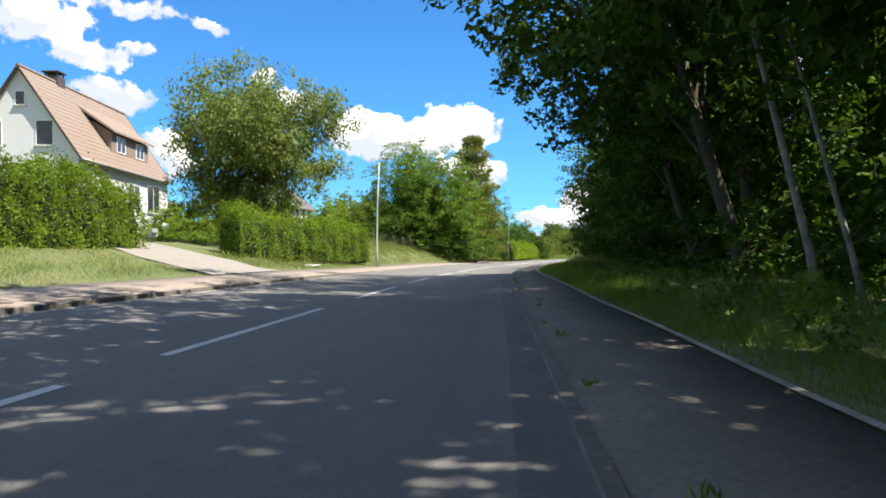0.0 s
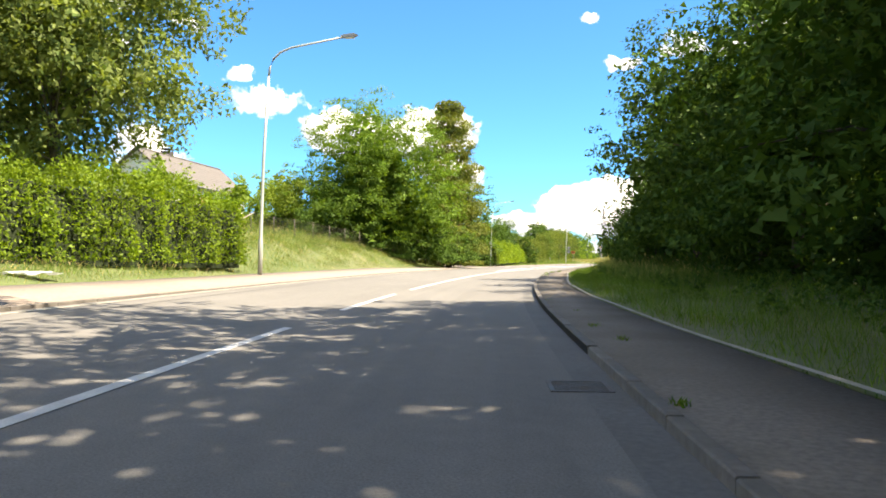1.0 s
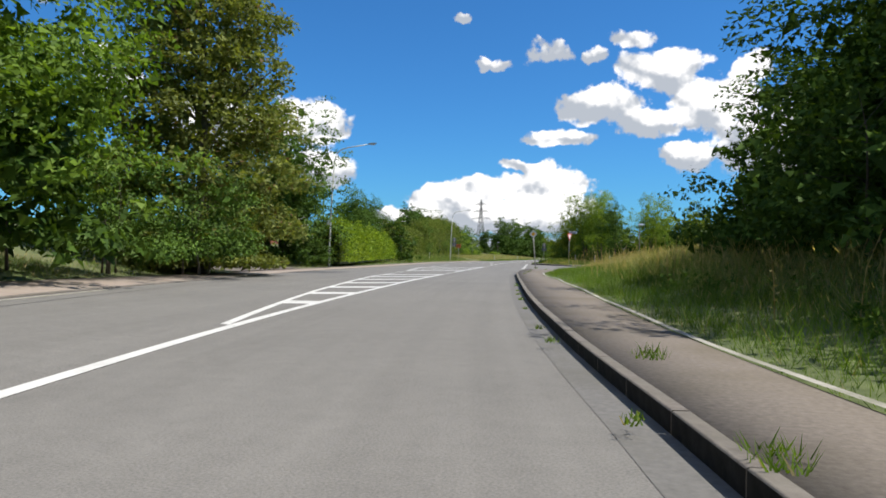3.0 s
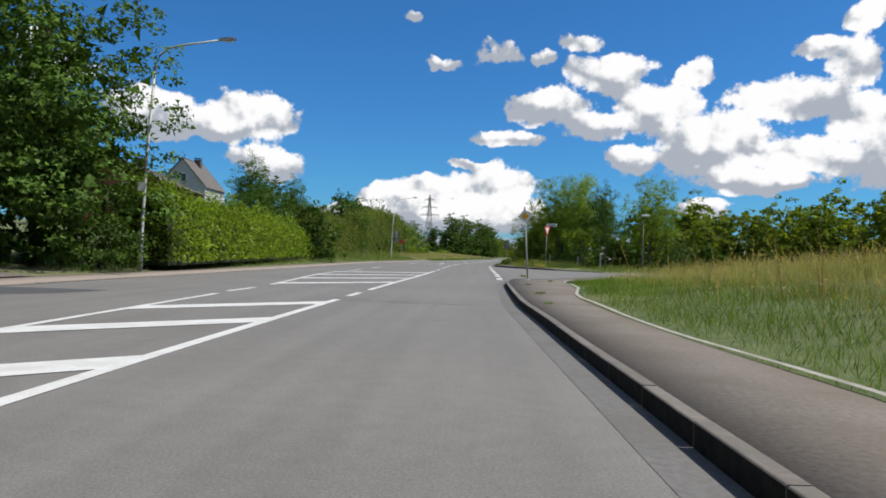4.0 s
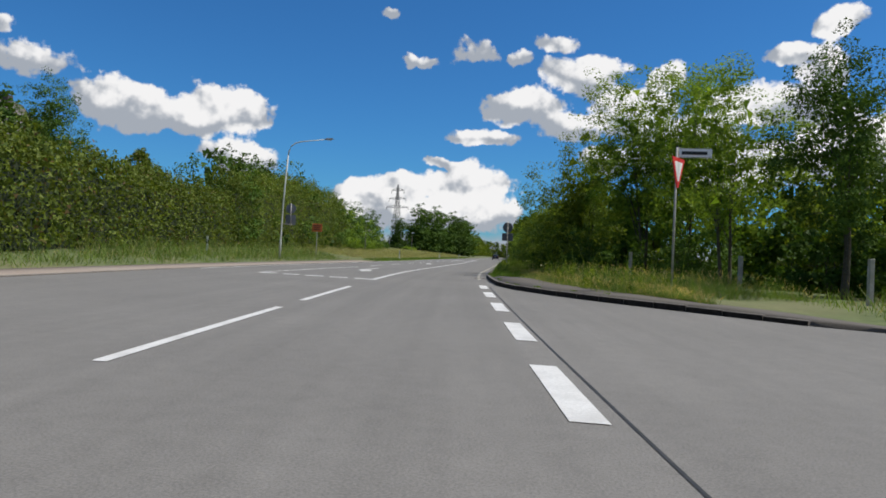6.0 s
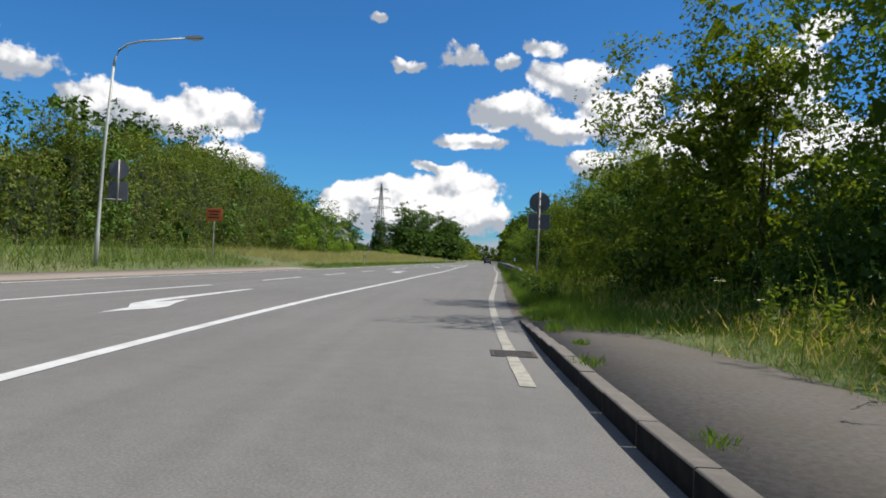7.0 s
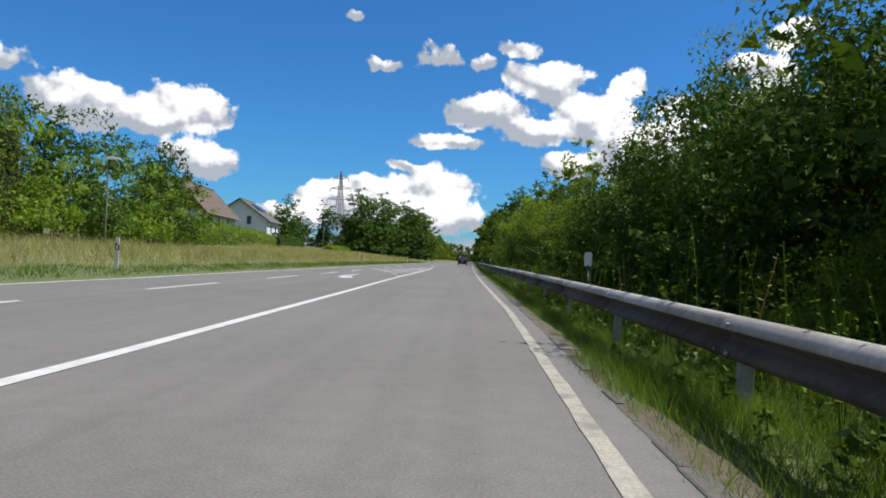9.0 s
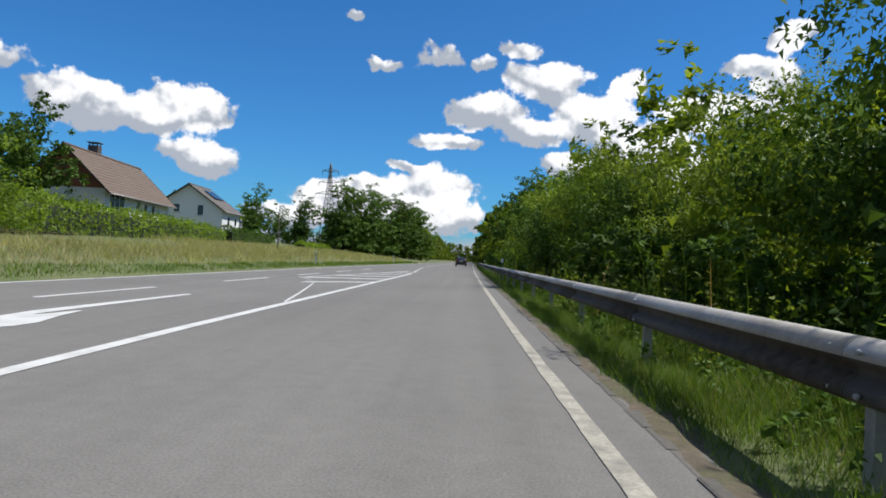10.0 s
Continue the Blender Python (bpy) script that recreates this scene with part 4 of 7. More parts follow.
def tree_parts(seed, height, radius, bottom, style, clumps, per, size, leaf, bark, trunk_r, lean=(0, 0), stems=1, inner=0.5, spray=None):
    """Trunk and crown meshes of one tree, its foot at the origin."""
    rng = np.random.default_rng(seed)
    rnd = random.Random(seed)
    cs, sp = [], []
    outs = []
    size_z = (height - bottom) / 2
    lobes = []
    for i in range(max(16, int(clumps / 17)) if style not in ("fir", "column") else 0):
        u = rng.normal(size=3)
        u /= np.linalg.norm(u)
        r = rnd.uniform(0.6, 0.82) if i % (2 if style == "full" else 3) else rnd.uniform(0.15, 0.55)
        lobes.append((u, r, rnd.uniform(0.24, 0.4)))
    if style in ("full", "bush"):
        for i in range(9):
            a = i * 0.698 + rnd.uniform(-0.2, 0.2)
            lobes.append((np.array([math.cos(a) * 0.8, math.sin(a) * 0.8, -0.75]), rnd.uniform(0.7, 0.95), 0.34))
    tries = 0
    while len(cs) < clumps and tries < clumps * 30:
        tries += 1
        if style == "fir":
            t = rnd.random() ** 1.25
            z = bottom + (height - bottom) * t
            rmax = radius * (1 - t) ** 0.42 * (0.85 + 0.25 * math.sin(z * 3.1 + rnd.uniform(-0.5, 0.5))) + 0.45
            rmax *= 0.62 + 0.38 * min(1.0, z / 3.2)
            a = rnd.uniform(0, 6.283)
            r = rmax * rnd.uniform(0.35, 1.0) ** 0.5
            cs.append((r * math.cos(a), r * math.sin(a), max(z - r * 0.22, 0.35)))
            sp.append((0.5, 0.5, 0.28))
            continue
        if style == "column":
            t = rnd.random()
            z = bottom + (height - bottom) * t
            rmax = radius * (0.75 + 0.25 * math.sin(t * 3.14)) * (1.0 if t < 0.75 else max(0.15, (1 - t) * 4))
            a = rnd.uniform(0, 6.283)
            r = rmax * rnd.uniform(0.4, 1.0) ** 0.5
            cs.append((r * math.cos(a), r * math.sin(a), z))
            sp.append((0.4, 0.4, 0.45))
            continue
        u, r, lr = lobes[rnd.randrange(len(lobes))]
        w = rng.normal(size=3)
        w[2] = abs(w[2]) * 0.9 - 0.35 if rnd.random() < 0.75 else w[2]
        w /= np.linalg.norm(w)
        q = u * r + w * lr * rnd.uniform(0.55, 1.0)
        zc, zs, wide = (height + bottom) / 2, size_z, 1.0
        if style == "full":
            zc, zs = bottom + (height - bottom) * 0.4, (height - bottom) * (0.6 if q[2] > 0 else 0.4)
        elif style == "bush":
            zc, zs = bottom + (height - bottom) * 0.38, (height - bottom) * (0.62 if q[2] > 0 else 0.36)
        elif style == "over":
            zc, zs = bottom + (height - bottom) * 0.55, (height - bottom) * (0.45 if q[2] > 0 else 0.55)
            wide = 1.0 if q[2] > -0.2 else max(0.45, 1.0 + 0.75 * (q[2] + 0.2))
        elif style == "spread" and q[2] < 0:
            wide = 1.08
        cs.append((q[0] * radius * wide, q[1] * radius * wide, max(zc + q[2] * zs, 0.05)))
        outs.append(w)
        sp.append((0.5, 0.5, 0.55) if style == "hang" else (0.5, 0.5, 0.3))
    cs, sp = np.array(cs), np.array(sp) * (radius / 4.5) ** 0.35
    cs[:, 0] += lean[0] * cs[:, 2] / height
    cs[:, 1] += lean[1] * cs[:, 2] / height
    droop = {"hang": 1.6, "fir": 0.9, "column": -1.2}.get(style, 0.35)
    flat = {"fir": 0.55, "column": 0.05, "hang": 0.3}.get(style, 0.45)
    if spray:
        sp, flat = np.broadcast_to(np.array(spray[:3]), cs.shape), spray[3]
    v, f = leaves(rng, cs, sp, per, size, droop, flat, np.array(outs) if outs else None)
    if inner:
        # large shaded leaves inside, where light seldom gets
        k = rng.integers(0, len(cs), int(clumps * inner))
        axis = np.stack([lean[0] * cs[k, 2] / height, lean[1] * cs[k, 2] / height, cs[k, 2]], 1)
        deep = axis + (cs[k] - axis) * rng.uniform(0.3, 0.82, (len(k), 1))
        deep[:, 2] = deep[:, 2] * rng.uniform(0.8, 0.98, len(k))
        v2, f2 = leaves(rng, deep, (0.15, 0.15, 0.15), 1, min(0.42 * (radius / 3) ** 0.5, 0.46), 0.3, 0.15)
        v, f = np.concatenate([v, v2]), np.concatenate([f, f2 + len(v)])
    crown = mesh_of("crown", v, f, leaf)
    bm = bmesh.new()
    for s in range(stems):
        off = (0, 0) if stems == 1 else (rnd.uniform(-0.5, 0.5) * stems * 0.3, rnd.uniform(-0.5, 0.5) * stems * 0.3)
        tip = (lean[0] * 0.8 + off[0] * 2.2, lean[1] * 0.8 + off[1] * 2.2)
        top = height * (0.6 if style in ("bush", "over") or stems > 1 else 0.74 if style not in ("fir", "column") else 0.97)
        pts = [(off[0] + (tip[0] - off[0]) * k + 0.12 * math.sin(k * 5 + s + seed), off[1] + (tip[1] - off[1]) * k + 0.12 * math.cos(k * 4 + s), top * k - 0.25 * (k == 0)) for k in (0, 0.08, 0.3, 0.55, 0.8, 1.0)]
        tr = trunk_r / math.sqrt(stems)
        tube(bm, pts, [tr * 1.35, tr, tr * 0.8, tr * 0.55, tr * 0.3, tr * 0.08], 7)
        for i in range(max(4, (12 if style == "full" else 18) // stems)):
            k = rnd.uniform(0.25, 0.85)
            target = cs[rnd.randrange(len(cs))]
            z0 = min(top * k, max(target[2] - 0.3, 0.3 * top * k))
            kk = z0 / top
            b = Vector((off[0] + (tip[0] - off[0]) * kk, off[1] + (tip[1] - off[1]) * kk, z0))
            e = Vector(target)
            mid = b.lerp(e, 0.5) + Vector((0, 0, 0.12 * (e - b).length))
            r0 = tr * 0.42 * (1 - kk * 0.6)
            tube(bm, [b, mid, e], [r0, r0 * 0.6, r0 * 0.15], 3, False)
    me = bpy.data.meshes.new("trunk")
    bmesh.ops.recalc_face_normals(bm, faces=bm.faces)
    bm.to_mesh(me)
    bm.free()
    me.materials.append(bark)
    return me, crown


TREES = {}


def tree(kind, x, y, z, turn, scale, label, category="tree", name="tree", group="", stretch=1.0):
    trunk, crown = TREES[kind]
    ob = thing(name, x, y, z, turn, label, category, group)
    ob.scale = (scale, scale, scale * stretch)
    for n, me in (("trunk", trunk), ("crown", crown)):
        c = new(n, me)
        c.parent = ob
    return ob


def on_ground(d, y):
    return float(at(d, y)), y, float(ground_z(d, y))


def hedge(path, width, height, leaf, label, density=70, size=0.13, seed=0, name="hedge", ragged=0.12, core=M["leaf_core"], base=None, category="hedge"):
    """A hedge along (x, y, height) points: a twiggy core, coloured as dark as its own shade, under a skin of leaves."""
    rng = np.random.default_rng(seed)
    pts = np.array([(p[0], p[1]) for p in path], float)
    hs = np.array([p[2] for p in path], float)
    seg = np.linalg.norm(np.diff(pts, axis=0), axis=1)
    cum = np.concatenate([[0], np.cumsum(seg)])
    total = cum[-1]
    zb = np.array(base, float)

    def frame_at(s):
        x, y = np.interp(s, cum, pts[:, 0]), np.interp(s, cum, pts[:, 1])
        e = 0.4
        tx = np.interp(np.minimum(s + e, total), cum, pts[:, 0]) - np.interp(np.maximum(s - e, 0), cum, pts[:, 0])
        ty = np.interp(np.minimum(s + e, total), cum, pts[:, 1]) - np.interp(np.maximum(s - e, 0), cum, pts[:, 1])
        ln = np.hypot(tx, ty) + 1e-6
        return x, y, -ty / ln, tx / ln, np.interp(s, cum, hs), np.interp(s, cum, zb)

    area = total * (2 * hs.mean() + width) + 2 * width * hs.mean()
    n = int(area * density)
    s = rng.random(n) * total
    x, y, nx, ny, h, z0 = frame_at(s)
    per = 2 * h + width
    q = rng.random(n) * per
    side = np.where(q < h, -1, np.where(q < 2 * h, 1, 0))
    zz = np.where(q < h, q, np.where(q < 2 * h, q - h, h))
    w = np.where(side == 0, (q - 2 * h) - width / 2, side * width / 2)
    edge = np.minimum(np.minimum(s, total - s) / 0.5, 1)
    # the end faces
    ends = rng.random(n) < (2 * width * hs.mean() / area)
    s2 = np.where(rng.random(n) < 0.5, 0.0, total)
    x2, y2, nx2, ny2, h2, z2 = frame_at(s2)
    w2, zz2 = (rng.random(n) - 0.5) * width, rng.random(n) * h2
    x, y, nx, ny, z0 = np.where(ends, x2, x), np.where(ends, y2, y), np.where(ends, nx2, nx), np.where(ends, ny2, ny), np.where(ends, z2, z0)
    w, zz = np.where(ends, w2, w), np.where(ends, zz2, zz)
    lump = 0.5 * np.sin(s * 2.3 + zz * 2.9) * np.sin(s * 0.9 - zz * 1.7) + 0.5 * np.sin(s * 5.1 + w * 4)
    push = rng.normal(0, 0.5, n) * ragged + lump * ragged
    w = w * (1 - 0.12 * np.clip(zz / h, 0, 1)) + np.sign(w) * push
    swell = 0.09 * np.sin(s * 0.8 + 1.0) + 0.06 * np.sin(s * 2.1)
    zz = zz * (1 + swell) + np.where(side == 0, push * 1.5 - 0.3 * np.abs(2 * w / width) ** 3, 0)
    w = w * (1 - 0.16 * np.clip(zz / h, 0, 1.2) ** 4)
    c = np.stack([x + nx * w, y + ny * w, z0 + np.maximum(zz, 0.03)], 1)
    v, f = leaves(rng, c, (0.05, 0.05, 0.05), 1, size, 0.2, 0.2)
    x0, y0 = pts.mean(0)
    org = np.array([x0, y0, zb.min()])
    ob = thing(name, *org, 0, label, category)
    cr = new("foliage", mesh_of("foliage", v - org, f, leaf))
    cr.parent = ob
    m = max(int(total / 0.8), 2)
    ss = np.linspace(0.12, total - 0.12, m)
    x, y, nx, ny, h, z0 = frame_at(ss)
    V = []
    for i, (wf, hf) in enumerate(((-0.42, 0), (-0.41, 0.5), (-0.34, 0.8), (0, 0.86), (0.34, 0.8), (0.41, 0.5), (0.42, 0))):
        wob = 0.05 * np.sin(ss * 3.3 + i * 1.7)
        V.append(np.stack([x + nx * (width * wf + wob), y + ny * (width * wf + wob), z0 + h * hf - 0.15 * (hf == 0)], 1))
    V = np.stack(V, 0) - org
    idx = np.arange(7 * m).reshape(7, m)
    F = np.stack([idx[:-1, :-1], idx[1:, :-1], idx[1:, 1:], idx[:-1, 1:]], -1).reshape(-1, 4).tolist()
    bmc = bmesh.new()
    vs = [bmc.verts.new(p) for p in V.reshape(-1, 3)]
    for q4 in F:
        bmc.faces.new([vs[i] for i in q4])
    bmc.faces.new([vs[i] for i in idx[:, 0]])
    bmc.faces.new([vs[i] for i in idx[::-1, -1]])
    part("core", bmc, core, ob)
    return ob


def grass_patch(name, boxes, material, label, seed, seeds=None):
    """Blades over stretches (y0, y1, d0, d1, per square metre, height, width): one object."""
    rng = np.random.default_rng(seed)
    P, H, W = [], [], []
    for y0, y1, d0, d1, dens, hgt, wid in boxes:
        n = int((y1 - y0) * abs((d1(0.5 * (y0 + y1)) if callable(d1) else d1) - (d0(0.5 * (y0 + y1)) if callable(d0) else d0)) * dens)
        y = rng.uniform(y0, y1, n)
        a = d0(y) if callable(d0) else np.full(n, d0)
        b = d1(y) if callable(d1) else np.full(n, d1)
        t = rng.random(n)
        d = a + (b - a) * t
        clump = 0.55 + 0.45 * np.sin(y * 1.3 + d * 2.1) * np.sin(y * 0.47 - d * 1.1)
        keep = rng.random(n) < 0.35 + 0.65 * clump
        y, d, t = y[keep], d[keep], t[keep]
        ramp = np.clip(np.minimum(t, 1 - t)[..., None] * 8, 0.35, 1)[:, 0]
        P.append(np.stack([at(d, y), y, ground_z(d, y) - 0.02], 1))
        H.append(hgt * rng.uniform(0.5, 1.25, len(y)) * ramp * (0.75 + 0.5 * clump[keep]))
        W.append(np.full(len(y), wid) * rng.uniform(0.7, 1.4, len(y)))
    P, H, W = np.concatenate(P), np.concatenate(H), np.concatenate(W)
    n = len(P)
    a = rng.uniform(0, 6.283, n)
    sx, sy = np.cos(a), np.sin(a)
    la = rng.uniform(0, 6.283, n)
    lean = H * rng.uniform(0.15, 1.0, n)
    lx, ly = np.cos(la) * lean, np.sin(la) * lean
    s = np.stack([sx, sy, 0 * sx], 1) * W[:, None] * 0.5
    top = P + np.stack([lx, ly, H], 1)
    V = np.stack([P - s, P + s, top], 1).reshape(-1, 3)
    F = np.arange(n * 3).reshape(n, 3)
    ob = new(name, mesh_of(name, V, F, material))
    tagged(ob, label, "grass", kind="stuff")
    if seeds:
        k = rng.random(n) < seeds
        T, Hh = top[k], H[k]
        m = len(T)
        ln = 0.06 + 0.1 * rng.random(m)
        g = np.stack([lx[k] * 0.6, ly[k] * 0.6, Hh * 0.5], 1)
        g /= np.linalg.norm(g, axis=1, keepdims=True) + 1e-6
        aa = rng.uniform(0, 6.283, m)
        w = np.stack([np.cos(aa), np.sin(aa), 0 * aa], 1) * 0.006
        V = np.stack([T - g * ln[:, None] * 0.4, T + w, T + g * ln[:, None], T - w], 1).reshape(-1, 3)
        F = np.arange(m * 4).reshape(m, 4)
        tagged(new("seed_heads", mesh_of("seed_heads", V, F, M["seed"])), "pale brown seed heads of tall grass", "grass", kind="stuff")
    return ob

# ---------------------------------------------------------------- kinds of tree
TREES["wood_tall"] = tree_parts(1, 18, 6.4, 2.2, "round", 1050, 21, 0.285, M["leaf_wood"], M["bark"], 0.26, inner=0.12)
TREES["wood_over"] = tree_parts(21, 18.5, 7.0, 3.0, "round", 900, 24, 0.28, M["leaf_wood"], M["bark"], 0.24, lean=(-5.0, 0), inner=0.0)
TREES["wood_mid"] = tree_parts(11, 12.5, 4.6, 0.2, "full", 1000, 24, 0.19, M["leaf_wood"], M["bark"], 0.2, inner=0.9, spray=(0.6, 0.6, 0.22, 0.5))
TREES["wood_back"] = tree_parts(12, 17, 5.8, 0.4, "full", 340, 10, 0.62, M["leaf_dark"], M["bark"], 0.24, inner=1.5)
TREES["maple"] = tree_parts(2, 14.2, 7.5, -0.1, "full", 2900, 34, 0.17, M["leaf_maple"], M["bark"], 0.24, inner=1.8, spray=(0.6, 0.6, 0.27, 0.5))
TREES["shrub_dark"] = tree_parts(3, 5.0, 2.9, 0.0, "bush", 300, 24, 0.14, M["leaf_wood"], M["bark"], 0.07, stems=4)
TREES["shrub_light"] = tree_parts(4, 5.0, 2.9, 0.0, "bush", 310, 30, 0.135, M["leaf_light"], M["bark"], 0.07, stems=4)
TREES["shrub_yellow"] = tree_parts(14, 4.4, 3.0, 0.0, "bush", 330, 36, 0.13, M["leaf_yellow"], M["bark"], 0.07, stems=4)
# for shaded undergrowth: the shade is put into the darker leaf colour
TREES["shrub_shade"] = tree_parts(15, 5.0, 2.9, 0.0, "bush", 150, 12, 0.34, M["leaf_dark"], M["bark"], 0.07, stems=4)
TREES["ash"] = tree_parts(5, 11, 3.5, 1.4, "spread", 560, 34, 0.115, M["leaf_light"], M["bark"], 0.12, stems=2, inner=0.4)
TREES["ash_dark"] = tree_parts(16, 11, 3.1, 0.8, "spread", 520, 34, 0.12, M["leaf_wood"], M["bark"], 0.12, stems=2, inner=0.4)
TREES["conifer"] = tree_parts(6, 16.8, 4.3, 0.2, "fir", 2300, 28, 0.18, M["leaf_conifer"], M["bark"], 0.25, inner=0.9)
TREES["willowy"] = tree_parts(7, 13.0, 6.8, 1.2, "hang", 1700, 34, 0.2, M["leaf_birch"], M["bark"], 0.2, inner=0.6)
TREES["yew"] = tree_parts(17, 6.5, 2.3, 0.0, "column", 260, 22, 0.2, M["leaf_thuja"], M["bark"], 0.12)
TREES["far"] = tree_parts(8, 12, 4.7, -0.4, "full", 420, 14, 0.36, M["leaf_wood"], M["bark"], 0.2, inner=1.5)
TREES["far_dark"] = tree_parts(9, 12, 4.4, -0.4, "full", 420, 14, 0.36, M["leaf_dark"], M["bark"], 0.2, inner=1.5)
TREES["far_light"] = tree_parts(10, 12, 4.6, -0.4, "full", 420, 14, 0.36, M["leaf_light"], M["bark"], 0.2, inner=1.5)

TREES["corner"] = tree_parts(41, 12.5, 4.7, 0.1, "full", 1300, 22, 0.165, M["leaf_wood"], M["bark"], 0.2, inner=0.9, spray=(0.5, 0.5, 0.18, 0.55))
TREES["rail_shade"] = tree_parts(42, 5.2, 3.0, 0.2, "over", 400, 40, 0.095, M["leaf_wood"], M["bark"], 0.06, stems=3)
TREES["dome"] = tree_parts(40, 12, 5.4, -0.4, "full", 1100, 16, 0.36, M["leaf_wood"], M["bark"], 0.22, inner=1.6)
TREES["distant"] = tree_parts(37, 12, 5.0, -0.6, "full", 130, 12, 0.85, M["leaf_copse"], M["bark"], 0.2)
TREES["distant_dark"] = tree_parts(38, 12, 4.8, -0.6, "full", 130, 12, 0.85, M["leaf_wood"], M["bark"], 0.2)
TREES["rail_bush"] = tree_parts(39, 5.0, 2.9, -0.3, "bush", 380, 38, 0.09, M["leaf_copse"], M["bark"], 0.06, stems=4)
TREES["copse"] = tree_parts(31, 12, 4.4, -0.4, "full", 370, 14, 0.38, M["leaf_copse"], M["bark"], 0.18, stems=2)
TREES["copse_light"] = tree_parts(32, 12, 4.2, -0.4, "full", 370, 14, 0.38, M["leaf_light"], M["bark"], 0.18, stems=2)
TREES["rail_dark"] = tree_parts(33, 5.2, 3.0, 0.2, "over", 410, 42, 0.09, M["leaf_copse"], M["bark"], 0.06, stems=4)
TREES["rail_light"] = tree_parts(34, 5.2, 3.0, 0.2, "over", 410, 42, 0.09, M["leaf_light"], M["bark"], 0.06, stems=4)
TREES["rail_yellow"] = tree_parts(35, 4.8, 3.1, 0.2, "over", 430, 46, 0.085, M["leaf_yellow"], M["bark"], 0.06, stems=4)
TREES["rail_tree"] = tree_parts(36, 9.4, 3.3, 0.2, "full", 560, 36, 0.1, M["leaf_copse"], M["bark"], 0.11, stems=3)

rr = random.Random(5)


def grow(kind, d, y, scale, label, category="tree", name="tree", group="", stretch=1.0, sink=0.0):
    x, y, z = on_ground(d, y)
    return tree(kind, x, y, z - sink, rr.uniform(0, 360), scale, label, category, name, group, stretch)


# ---------------------------------------------------------------- the wood on the right of the bend
W1 = "tall broadleaf tree at the shady edge of the wood"
for d, y, s in ((11.5, -66, 1.0), (11.0, -57, 1.05), (10.4, -48.5, 1.0), (9.4, -40, 1.05), (10.8, -31.5, 1.0), (11.6, -20.5, 0.92), (12.2, -13.5, 0.88)):
    grow("wood_tall", d, y, s, W1, group="trees at the wood's edge")
for d, y, s in ((11.8, -10, 1.12), (10.8, -5.0, 0.84), (11.2, -0.6, 0.95), (10.7, 6.0, 0.95), (13.0, 12.5, 1.0), (13.3, 18.5, 1.0), (13.4, 25, 0.98), (13.4, 31.5, 1.0), (14.2, 37, 0.85)):
    grow("wood_mid", d, y, s, "dense leafy tree with branches down to the tall grass", group="trees at the wood's edge", stretch=1.0 if y < 8 else 0.8)
for d, y, s in ((9.8, 12, 0.8), (10.0, 16.5, 0.9), (10.0, 21.5, 0.95), (10.1, 27, 0.95), (10.4, 32.5, 0.9)):
    grow("shrub_dark", d, y, s, "dark leafy shrub at the edge of the wood", "shrub", "shrub", "shrubs under the wood")
# the first two stand out of view, added to keep sun off the road
for d, y, s in ((11.4, -55, 1.0), (11.0, -45.5, 1.0), (11.0, -34, 1.0), (10.6, -24, 0.95), (11.4, -16, 0.85)):
    x, y, z = on_ground(d, y)
    tree("wood_over", x, y, z, 36, s, "tall tree leaning out over the road", group="trees at the wood's edge")
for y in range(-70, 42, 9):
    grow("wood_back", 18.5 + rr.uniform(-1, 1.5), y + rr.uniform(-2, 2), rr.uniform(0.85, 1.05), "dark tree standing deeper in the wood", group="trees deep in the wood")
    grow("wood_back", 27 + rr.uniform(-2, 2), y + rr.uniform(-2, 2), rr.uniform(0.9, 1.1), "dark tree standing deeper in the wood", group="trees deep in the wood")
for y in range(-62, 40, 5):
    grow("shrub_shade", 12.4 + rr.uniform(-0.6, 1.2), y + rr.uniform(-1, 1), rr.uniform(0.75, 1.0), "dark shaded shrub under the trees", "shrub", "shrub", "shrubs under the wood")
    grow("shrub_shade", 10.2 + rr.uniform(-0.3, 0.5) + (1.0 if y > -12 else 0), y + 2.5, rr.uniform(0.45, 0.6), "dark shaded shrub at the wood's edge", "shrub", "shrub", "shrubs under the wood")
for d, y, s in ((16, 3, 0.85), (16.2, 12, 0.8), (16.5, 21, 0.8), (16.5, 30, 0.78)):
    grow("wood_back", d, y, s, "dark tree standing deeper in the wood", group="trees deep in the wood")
for d, y, k in ((7.4, -35.4, 0.1), (7.9, -34.6, 0.13), (8.4, -33.4, 0.15), (8.2, -32.2, 0.1)):
    grow("shrub_light", d, y, k, "small light green undergrowth at the wood's edge", "shrub", "undergrowth", "undergrowth at the wood's edge")


def pale_trunk(x, y, dx, dy, h, r, label):
    z = float(ground_z(10, y))
    ob = thing("young_tree", x, y, z, 0, label, "tree")
    bm = bmesh.new()
    tube(bm, [(dx * k, dy * k + 0.06 * math.sin(k * 7), h * k - 0.2 * (k == 0)) for k in (0, 0.1, 0.25, 0.45, 0.7, 1.0)], [r * 1.25, r, r * 0.9, r * 0.75, r * 0.55, r * 0.25], 9)
    part("trunk", bm, M["bark_pale"], ob)
    for k, a in ((0.35, 0.5), (0.5, 3.6), (0.62, 1.9), (0.75, 5.0)):
        b = bmesh.new()
        p = Vector((dx * k, dy * k, h * k))
        q = p + Vector((math.cos(a) * 1.2, math.sin(a) * 1.2, 0.5))
        tube(b, [p, p.lerp(q, 0.5) + Vector((0, 0, 0.15)), q], [r * 0.25, r * 0.16, r * 0.05], 5)
        part("branch", b, M["bark_pale"], ob)


